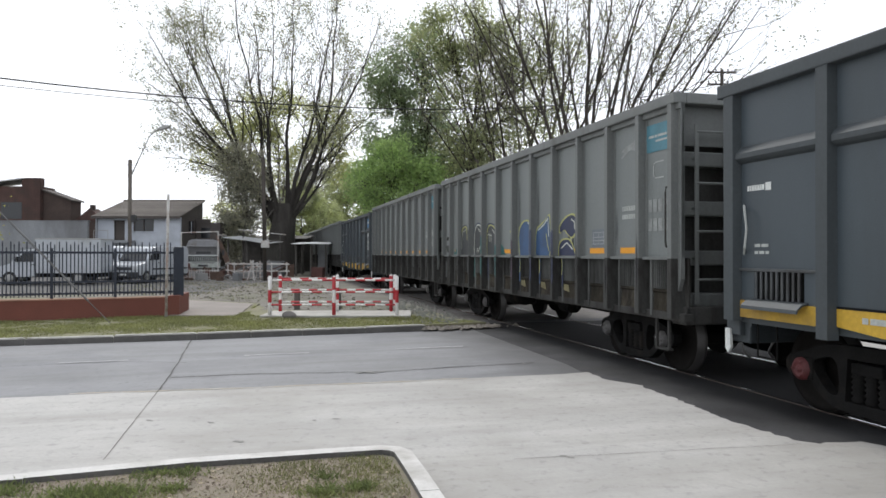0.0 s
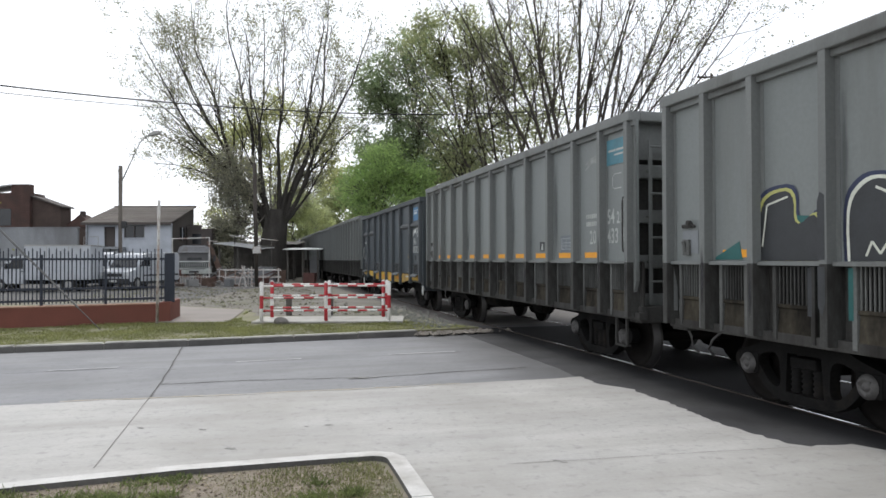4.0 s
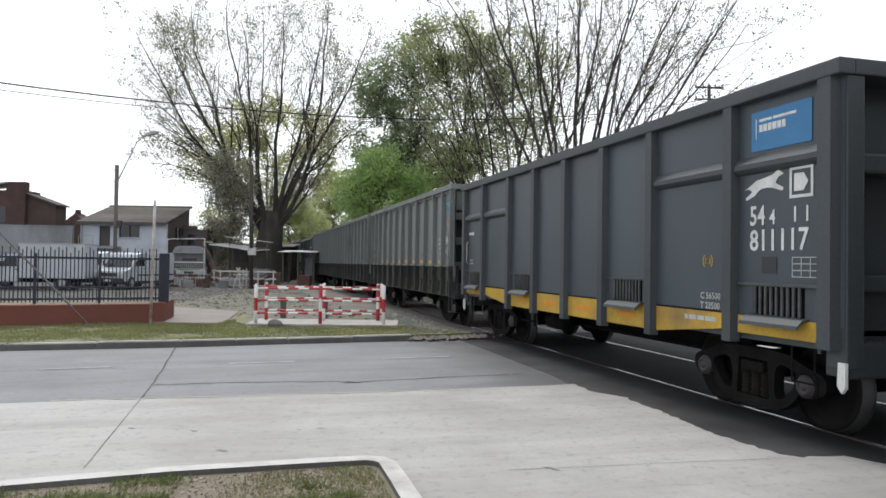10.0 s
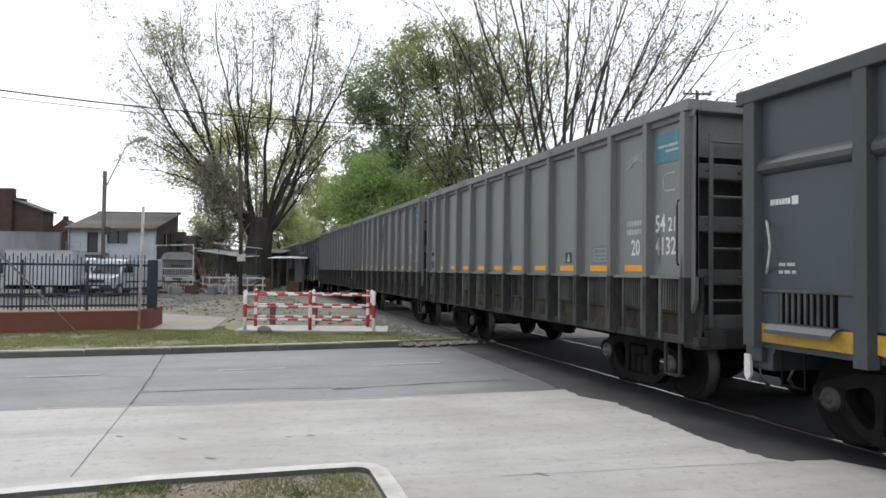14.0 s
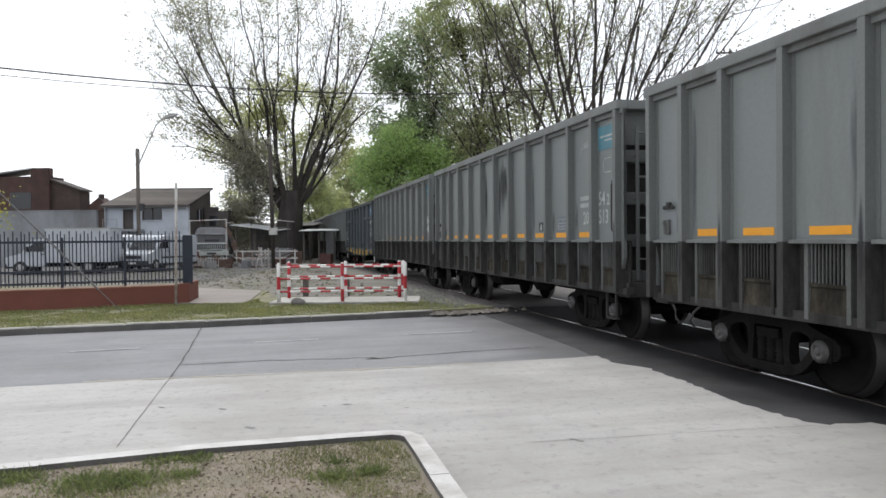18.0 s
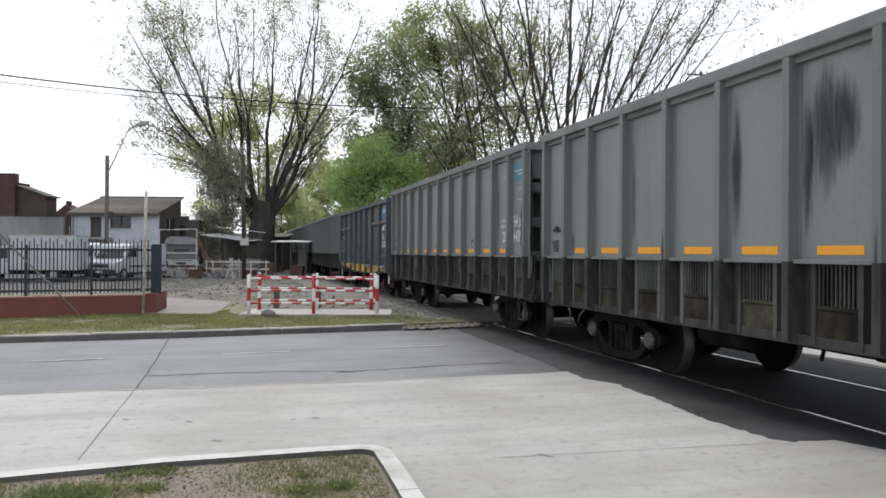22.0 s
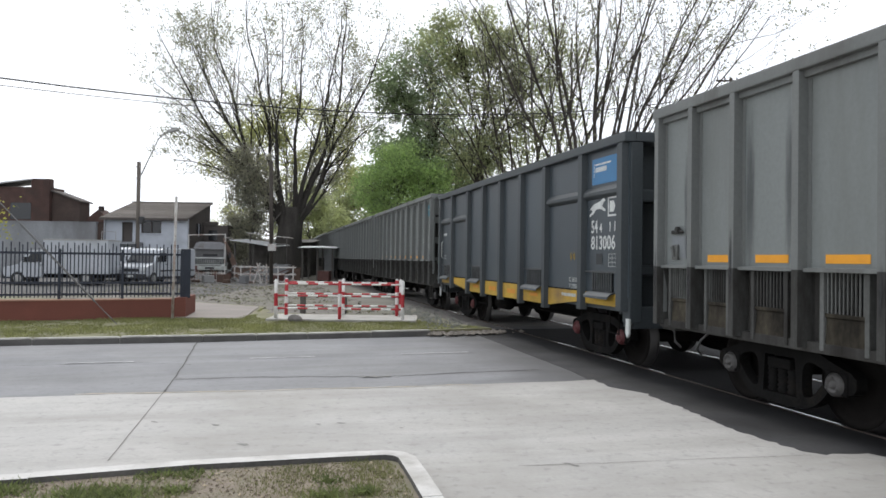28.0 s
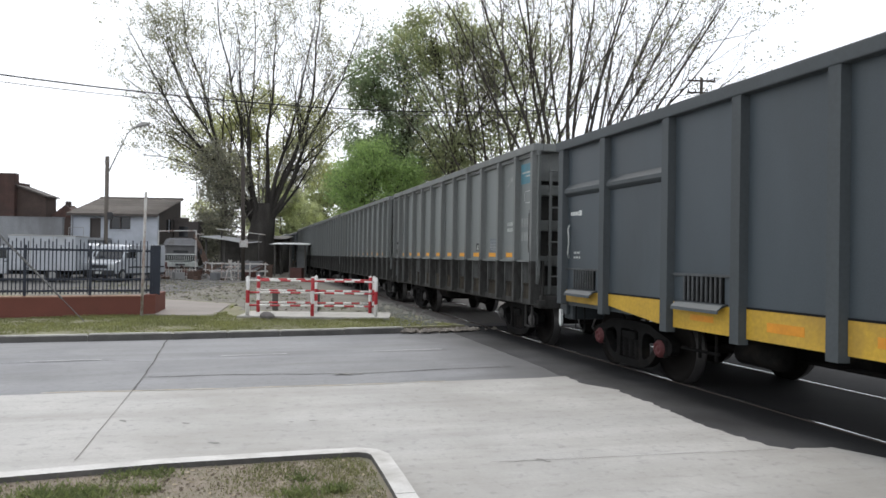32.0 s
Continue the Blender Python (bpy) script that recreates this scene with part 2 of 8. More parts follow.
ASPHALT = mat("worn_grey_asphalt", (0.243, 0.245, 0.252), 0.85, vary=0.16, scale=0.8, fine=60, bump=0.2, dirt=(0.178, 0.181, 0.192), dirt_amount=0.55, speck=0.5, oil_shade=((0.085, 0.084, 0.085), 2.4, 4.7), sweep=(19, 0.55))
# The darkest tone near the rails also holds the shade beneath the train.
TRACK_ASPHALT = mat("dark_crossing_asphalt", (0.072, 0.072, 0.075), 0.85, vary=0.35, scale=1.2, fine=50, bump=0.35, dirt=(0.105, 0.103, 0.10), dirt_amount=0.4, speck=0.6, oil_shade=((0.013, 0.013, 0.0135), 3.7, 5.3), spec=0.2)
KERB = mat("weathered_kerb_concrete", (0.42, 0.41, 0.38), 0.9, vary=0.18, scale=3, fine=40, bump=0.2, dirt=(0.2, 0.19, 0.17), dirt_amount=0.35)
KERB_PALE = mat("pale_island_kerb", (0.54, 0.53, 0.51), 0.9, vary=0.15, scale=4, fine=40, bump=0.3, dirt=(0.35, 0.335, 0.31), dirt_amount=0.45)
# Kerb side turned from the light: grime and shade in one dark colour.
KERB_SHADED = mat("grimy_shaded_kerb_face", (0.105, 0.101, 0.096), 0.9, vary=0.35, scale=3, fine=40, bump=0.2)
HAIRLINE = mat("dusty_hairline", (0.17, 0.163, 0.152), 0.9, vary=0.3, scale=6)
CRACK = mat("bitumen_joint", (0.085, 0.083, 0.08), 0.9, vary=0.3, scale=6)
SOIL = mat("dry_grassy_soil", (0.222, 0.186, 0.148), 0.95, vary=0.25, scale=4, fine=50, bump=0.5, dirt=(0.155, 0.148, 0.10), dirt_amount=0.55)
LAWN = mat("thin_lawn_soil", (0.18, 0.175, 0.105), 0.95, vary=0.25, scale=1.6, fine=40, bump=0.4, dirt=(0.20, 0.175, 0.12), dirt_amount=0.3)
DIRT = mat("dusty_yard_dirt", (0.165, 0.153, 0.133), 0.95, vary=0.3, scale=1.1, fine=20, bump=0.4, dirt=(0.12, 0.125, 0.075), dirt_amount=0.4)
PATH = mat("pinkish_path_concrete", (0.245, 0.22, 0.20), 0.9, vary=0.18, scale=1, fine=30, bump=0.15)
GRASS = leaf_mat("grass_blades", (0.20, 0.222, 0.108))
BRICK_RED = mat("red_painted_masonry", (0.165, 0.060, 0.044), 0.85, vary=0.15, scale=1.5, fine=30, bump=0.15, dirt=(0.14, 0.06, 0.04), dirt_amount=0.3)
FENCE_BLUE = mat("dark_blue_fence_paint", (0.022, 0.028, 0.042), 0.5, vary=0.2, scale=8, bump=0.03)
RED = mat("red_barrier_paint", (0.42, 0.03, 0.04), 0.5, vary=0.15, scale=6, bump=0.04, dirt=(0.28, 0.06, 0.05), dirt_amount=0.2)
WHITE = mat("white_barrier_paint", (0.72, 0.71, 0.69), 0.5, vary=0.08, scale=6, bump=0.04, dirt=(0.45, 0.43, 0.4), dirt_amount=0.2)
VAN_WHITE = mat("white_vehicle_paint", (0.43, 0.455, 0.49), 0.35, vary=0.05, scale=2, bump=0.0, spec=0.5, dirt=(0.33, 0.34, 0.35), dirt_amount=0.3)
GLASS_DARK = mat("dark_window_glass", (0.02, 0.022, 0.025), 0.12, vary=0.1, scale=2, bump=0.0, spec=0.6)
RUBBER = mat("tyre_rubber", (0.025, 0.025, 0.025), 0.85, vary=0.2, bump=0.1)
PLASTIC = mat("black_bumper_plastic", (0.035, 0.036, 0.038), 0.6, vary=0.15, bump=0.03)
TRUCK_GREY = mat("chalky_grey_lorry_paint", (0.24, 0.243, 0.252), 0.6, vary=0.15, scale=3, bump=0.05, dirt=(0.15, 0.125, 0.105), dirt_amount=0.35)
HOUSE_WALL = mat("pale_blue_grey_render", (0.46, 0.49, 0.54), 0.9, vary=0.08, scale=0.8, fine=25, bump=0.1, dirt=(0.33, 0.35, 0.38), dirt_amount=0.3)
GREY_RENDER = mat("stained_grey_render", (0.25, 0.262, 0.275), 0.9, vary=0.25, scale=0.7, fine=12, bump=0.2, streak=2, dirt=(0.155, 0.155, 0.16), dirt_amount=0.55)
OLD_BRICK = mat("old_red_brickwork", (0.085, 0.050, 0.043), 0.9, vary=0.4, scale=2, fine=15, bump=0.3, dirt=(0.05, 0.042, 0.038), dirt_amount=0.5)
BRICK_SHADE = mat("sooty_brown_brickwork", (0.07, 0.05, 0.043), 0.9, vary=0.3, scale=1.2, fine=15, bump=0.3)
ROOF_TILE = mat("dull_brown_roof_tiles", (0.118, 0.104, 0.092), 0.85, vary=0.25, scale=1.5, fine=12, bump=0.3, per_piece=0.2)
DARK_WALL = mat("dark_brown_wall", (0.08, 0.07, 0.065), 0.9, vary=0.2, scale=1, bump=0.1)
SHED_SHEET = mat("galvanised_shed_sheet", (0.50, 0.51, 0.52), 0.5, metal=0.4, vary=0.15, scale=2, bump=0.05)
SHED_DARK = mat("weathered_dark_timber", (0.10, 0.093, 0.085), 0.9, vary=0.35, scale=3, bump=0.2)
GALV = mat("galvanised_steel", (0.36, 0.36, 0.35), 0.5, metal=0.5, vary=0.2, scale=5, bump=0.05)
RUSTY_POST = mat("peeling_white_post", (0.50, 0.49, 0.47), 0.7, vary=0.2, scale=8, bump=0.1, dirt=(0.2, 0.1, 0.06), dirt_amount=0.45)
POLE_WOOD = mat("weathered_pole_wood", (0.125, 0.11, 0.095), 0.9, vary=0.3, scale=3, fine=40, bump=0.3, streak=6)
CABLE = mat("black_cable", (0.02, 0.02, 0.022), 0.7, vary=0.2, bump=0.0)
BARK = mat("grey_brown_bark", (0.15, 0.138, 0.122), 0.95, vary=0.35, scale=2.5, fine=30, bump=0.6, streak=5)
BARK_LIMB = mat("dull_limb_bark", (0.135, 0.124, 0.113), 0.95, vary=0.3, scale=2.5, fine=30, bump=0.5, streak=5)
# Near-black colour that stands for the shade inside grilles and vents.
OPENING_SHADE = mat("black_opening_shade", (0.008, 0.008, 0.0078), 0.95, vary=0.3, scale=6, bump=0.1, spec=0.0)
BARK_WILLOW = mat("furrowed_grey_bark", (0.050, 0.046, 0.042), 0.95, vary=0.5, scale=2.5, fine=14, bump=0.9, streak=5, spec=0.1)
BARK_DARK = mat("dark_bark", (0.055, 0.047, 0.04), 0.95, vary=0.35, scale=2.5, fine=30, bump=0.6, streak=5)
LEAF_PALE = leaf_mat("pale_young_leaves", (0.42, 0.46, 0.23))
LEAF_MID = leaf_mat("mid_green_leaves", (0.35, 0.40, 0.24))
LEAF_DARK = leaf_mat("dark_green_leaves", (0.29, 0.375, 0.25))
LEAF_BRIGHT = leaf_mat("bright_green_leaves", (0.38, 0.53, 0.25))
LEAF_YELLOW = leaf_mat("yellow_green_leaves", (0.34, 0.36, 0.09))
LEAF_BROWN = leaf_mat("brownish_seed_leaves", (0.285, 0.305, 0.235))
LEAF_YOUNG = leaf_mat("young_yellow_green_leaves", (0.48, 0.54, 0.34))
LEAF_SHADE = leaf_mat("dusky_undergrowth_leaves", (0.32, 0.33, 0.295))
STAY_STEEL = mat("dull_stay_steel", (0.13, 0.13, 0.13), 0.6, metal=0.3, vary=0.2, scale=6, bump=0.05)
FADED_WHITE = mat("faded_road_paint", (0.40, 0.40, 0.40), 0.8, vary=0.25, scale=8, fine=60, bump=0.1, dirt=(0.26, 0.262, 0.27), dirt_amount=0.6)
DARK_PAD = mat("dark_yard_asphalt", (0.085, 0.083, 0.08), 0.9, vary=0.3, scale=1.2, fine=30, bump=0.3)


RELEASE_GREY = mat("repainted_blue_grey_patch", (0.20, 0.215, 0.225), 0.6, vary=0.2, scale=6, bump=0.04, streak=3, dirt=(0.12, 0.12, 0.115), dirt_amount=0.3)


# ---- mesh helpers ----
def part(name, bm, material, parent=None, label=""):
    me = bpy.data.meshes.new(name)
    bm.to_mesh(me)
    bm.free()
    return part_of(name, me, material, parent, label)


def part_of(name, me, material, parent=None, label=""):
    ob = new(name, me)
    if material and not me.materials:
        for m in (material if isinstance(material, (list, tuple)) else [material]):
            me.materials.append(m)
    if parent:
        ob.parent = parent
    return tagged(ob, label)


def thing(name, m, label, category, group="", kind=""):
    ob = new(name)
    ob.empty_display_size = 0.2
    ob.matrix_basis = m
    return tagged(ob, label, category, group, kind)


def box(bm, x0, x1, y0, y1, z0, z1, bevel=0.0, slot=0):
    vs = [bm.verts.new((x, y, z)) for z in (z0, z1) for y in (y0, y1) for x in (x0, x1)]
    fs = [bm.faces.new([vs[i] for i in q]) for q in ((0, 2, 3, 1), (4, 5, 7, 6), (0, 1, 5, 4), (2, 6, 7, 3), (0, 4, 6, 2), (1, 3, 7, 5))]
    for q in fs:
        q.material_index = slot
    if bevel:
        es = {e for q in fs for e in q.edges}
        bmesh.ops.bevel(bm, geom=list(es), offset=bevel, segments=2, affect="EDGES", profile=0.6)
    return vs


def boxed(x0, x1, y0, y1, z0, z1, bevel=0.0):
    bm = bmesh.new()
    box(bm, x0, x1, y0, y1, z0, z1, bevel)
    return bm


def prism(bm, pts, lift, slot=0):
    """A closed solid from a flat outline (3D points, counter-clockwise seen from the lifted side) and a lift vector."""
    lift = Vector(lift)
    a = [bm.verts.new(p) for p in pts]
    b = [bm.verts.new(Vector(p) + lift) for p in pts]
    fs = [bm.faces.new(a[::-1]), bm.faces.new(b)]
    k = len(pts)
    for i in range(k):
        fs.append(bm.faces.new((a[i], a[(i + 1) % k], b[(i + 1) % k], b[i])))
    for q in fs:
        q.material_index = slot
    return fs


def prismed(pts, lift):
    bm = bmesh.new()
    prism(bm, pts, lift)
    bmesh.ops.recalc_face_normals(bm, faces=bm.faces)
    return bm


def tube(bm, p0, p1, r0, r1=None, n=8, caps=True, slot=0):
    p0, p1 = Vector(p0), Vector(p1)
    r1 = r0 if r1 is None else r1
    d = (p1 - p0).normalized()
    s = d.cross(Vector((0, 0, 1)) if abs(d.z) < 0.9 else Vector((1, 0, 0))).normalized()
    w = d.cross(s)
    ring = [[bm.verts.new(p + (s * math.cos(a) + w * math.sin(a)) * r) for a in (2 * math.pi * i / n for i in range(n))] for p, r in ((p0, r0), (p1, r1))]
    fs = []
    for i in range(n):
        fs.append(bm.faces.new((ring[0][i], ring[0][(i + 1) % n], ring[1][(i + 1) % n], ring[1][i])))
        fs[-1].smooth = n > 6
    if caps:
        fs += [bm.faces.new(ring[0][::-1]), bm.faces.new(ring[1])]
    for q in fs:
        q.material_index = slot


def pipe(bm, pts, r, n=6):
    """One bent round bar through the points."""
    pts = [Vector(p) for p in pts]
    rings = []
    for i, p in enumerate(pts):
        d = (pts[min(i + 1, len(pts) - 1)] - pts[max(i - 1, 0)]).normalized()
        s = d.cross(Vector((0, 0, 1)) if abs(d.z) < 0.9 else Vector((1, 0, 0))).normalized()
        w = d.cross(s)
        rings.append([bm.verts.new(p + (s * math.cos(a) + w * math.sin(a)) * r) for a in (2 * math.pi * k / n for k in range(n))])
    for a, b in zip(rings, rings[1:]):
        for i in range(n):
            bm.faces.new((a[i], a[(i + 1) % n], b[(i + 1) % n], b[i])).smooth = True
    bm.faces.new(rings[0][::-1])
    bm.faces.new(rings[-1])


def tubed(*segs, n=8):
    bm = bmesh.new()
    for p0, p1, r in segs:
        tube(bm, p0, p1, r, n=n)
    return bm


def lathe(bm, axis_pts, n=24, axis="x", slot=0):
    """Turned solid: (distance along the axis, radius) pairs."""
    rings = []
    for d, r in axis_pts:
        ring = []
        for i in range(n):
            a = 2 * math.pi * i / n
            c, s = r * math.cos(a), r * math.sin(a)
            ring.append(bm.verts.new((d, c, s) if axis == "x" else (c, d, s) if axis == "y" else (c, s, d)))
        rings.append(ring)
    for a, b in zip(rings, rings[1:]):
        for i in range(n):
            q = bm.faces.new((a[i], a[(i + 1) % n], b[(i + 1) % n], b[i]))
            q.smooth, q.material_index = True, slot
    bm.faces.new(rings[0])
    bm.faces.new(rings[-1][::-1])


def lettering(text, size, align="LEFT"):
    """A flat mesh of the built-in font, in the xy plane, cap height about 0.7 of size."""
    cu = bpy.data.curves.new("lettering", "FONT")
    cu.body, cu.size, cu.align_x, cu.extrude = text, size, align, 0.001
    cu.resolution_u, cu.offset = 2, size * 0.014
    ob = bpy.data.objects.new("lettering", cu)
    scene.collection.objects.link(ob)
    me = bpy.data.meshes.new_from_object(ob)
    bpy.data.objects.remove(ob)
    bpy.data.curves.remove(cu)
    return me
# ---- the goods train ----
def rounded(ring, passes=2):
    """The same closed outline with its corners cut round."""
    for _ in range(passes):
        ring = [q for p, r in zip(ring, ring[1:] + ring[:1]) for q in ((p[0] * 0.78 + r[0] * 0.22, p[1] * 0.78 + r[1] * 0.22), (p[0] * 0.22 + r[0] * 0.78, p[1] * 0.22 + r[1] * 0.78))]
    return ring


def cast_plate(rings, x, y, depth):
    """A plate of the first outline (along, up) with the other outlines as openings through it."""
    bm = bmesh.new()
    edges = []
    for ring in rings:
        vs = [bm.verts.new((x, y + a, b)) for a, b in ring]
        edges += [bm.edges.new((p, q)) for p, q in zip(vs, vs[1:] + vs[:1])]
    faces = [g for g in bmesh.ops.triangle_fill(bm, use_beauty=True, use_dissolve=False, edges=edges)["geom"] if isinstance(g, bmesh.types.BMFace)]
    lifted = bmesh.ops.extrude_face_region(bm, geom=faces)["geom"]
    bmesh.ops.translate(bm, verts=[v for v in lifted if isinstance(v, bmesh.types.BMVert)], vec=(depth, 0, 0))
    bmesh.ops.recalc_face_normals(bm, faces=bm.faces)
    return bm


def running_gear(wagon, centre):
    """Two bogies with side frames, springs, bearings and wheelsets, and the couplers, under a wagon."""
    sets = []
    for k, yc in enumerate((-centre, centre)):
        bm = bmesh.new()
        box(bm, -0.95, 0.95, yc - 0.18, yc + 0.18, 0.42, 0.68, 0.02)
        bolster = part("bogie_bolster", bm, RUNNING, wagon)
        for sx in (-1.06, 1.06):
            outer = [(-1.0, 0.38), (-1.0, 0.54), (-0.72, 0.62), (-0.46, 0.72), (0.46, 0.72), (0.72, 0.62), (1.0, 0.54), (1.0, 0.38), (0.84, 0.33), (0.70, 0.38), (0.54, 0.2), (0.34, 0.11), (-0.34, 0.11), (-0.54, 0.2), (-0.70, 0.38), (-0.84, 0.33)]
            left = rounded([(-0.70, 0.52), (-0.34, 0.62), (-0.31, 0.24), (-0.45, 0.24)])
            frame_bm = cast_plate([rounded(outer, 1), left, [(-a, b) for a, b in left], [(-0.22, 0.60), (0.22, 0.60), (0.25, 0.21), (-0.25, 0.21)]], sx - 0.06, yc, 0.12)
            for c in (-0.77, 0.77):
                box(frame_bm, sx - 0.08, sx + 0.08, yc + c - 0.14, yc + c + 0.14, 0.33, 0.55, 0.03)
            part("side_frame", frame_bm, RUNNING, bolster)
            part("friction_wedge", boxed(sx - 0.075, sx + 0.075, yc - 0.17, yc + 0.17, 0.47, 0.575, 0.02), RUNNING, bolster)
            for c in (-0.145, 0.0, 0.145):
                bm = bmesh.new()
                lathe(bm, [(0.22 + i * 0.025, 0.070 if i % 2 else 0.048) for i in range(11)], 12, "z")
                bmesh.ops.translate(bm, verts=bm.verts, vec=(sx, yc + c, 0))
                part("coil_spring", bm, RUNNING, bolster)
        for ax in (-0.77, 0.77):
            bm = bmesh.new()
            lathe(bm, [(-1.1, 0.07), (-0.6, 0.08), (0.6, 0.08), (1.1, 0.07)], 12)
            ws = part("wheelset", bm, WHEEL_STEEL, wagon)
            ws.location = (0, yc + ax, 0.43)
            for sx in (-1, 1):
                bm = bmesh.new()
                lathe(bm, [(sx * 0.78, 0.14), (sx * 0.80, 0.35), (sx * 0.775, 0.455), (sx * 0.805, 0.46), (sx * 0.815, 0.435), (sx * 0.905, 0.425), (sx * 0.908, 0.36), (sx * 0.87, 0.34), (sx * 0.865, 0.18), (sx * 0.90, 0.15), (sx * 0.90, 0.05)], 32)
                for q in bm.faces:
                    r = [math.hypot(v.co.y, v.co.z) for v in q.verts]
                    if min(r) > 0.42:
                        q.material_index = 1
                bmesh.ops.recalc_face_normals(bm, faces=bm.faces)
                part("wheel", bm, (WHEEL_STEEL, TREAD), ws)
                bm = bmesh.new()
                lathe(bm, [(sx * 1.02, 0.112), (sx * 1.15, 0.112), (sx * 1.155, 0.098), (sx * 1.17, 0.094), (sx * 1.17, 0.086), (sx * 1.178, 0.082), (sx * 1.178, 0.062), (sx * 1.165, 0.052), (sx * 1.165, 0.034), (sx * 1.185, 0.030), (sx * 1.185, 0.01)], 16)
                for i in range(3):
                    a = 2.1 * i
                    tube(bm, (sx * 1.178, 0.072 * math.cos(a), 0.072 * math.sin(a)), (sx * 1.19, 0.072 * math.cos(a), 0.072 * math.sin(a)), 0.013, n=6)
                bmesh.ops.recalc_face_normals(bm, faces=bm.faces)
                part("bearing_cap", bm, BEARING[wagon["paint"]], ws)
            sets.append(ws)
    return sets


HOSE = mat("dusty_grey_hose", (0.13, 0.128, 0.125), 0.7, vary=0.25, scale=8, bump=0.03)
BEARING = {"grey": mat("greasy_steel_cap", (0.10, 0.097, 0.094), 0.55, metal=0.3, vary=0.25, scale=8), "slate": mat("sooty_bearing_cap", (0.05, 0.045, 0.045), 0.6, vary=0.25, scale=8)}
RED_CAP = mat("red_bearing_cap", (0.10, 0.026, 0.027), 0.6, vary=0.3, scale=8)


def couplings(wagon, half, deck):
    for s in (-1, 1):
        bm = bmesh.new()
        box(bm, -0.09, 0.09, min(s * (half - 0.5), s * (half + 0.16)), max(s * (half - 0.5), s * (half + 0.16)), 0.62, 0.78, 0.02)
        box(bm, -0.15, 0.13, min(s * (half + 0.12), s * (half + 0.27)), max(s * (half + 0.12), s * (half + 0.27)), 0.56, 0.86, 0.04)
        part("coupler", bm, RUNNING, wagon)
        bm = bmesh.new()
        hose = [(-0.75, s * (half - 0.1), deck), (-0.78, s * (half + 0.05), deck - 0.12), (-0.8, s * (half + 0.10), deck - 0.24), (-0.72, s * (half + 0.12), deck - 0.32)]
        pipe(bm, hose, 0.016)
        part("brake_hose", bm, HOSE, wagon, "dusty grey rubber brake hose")


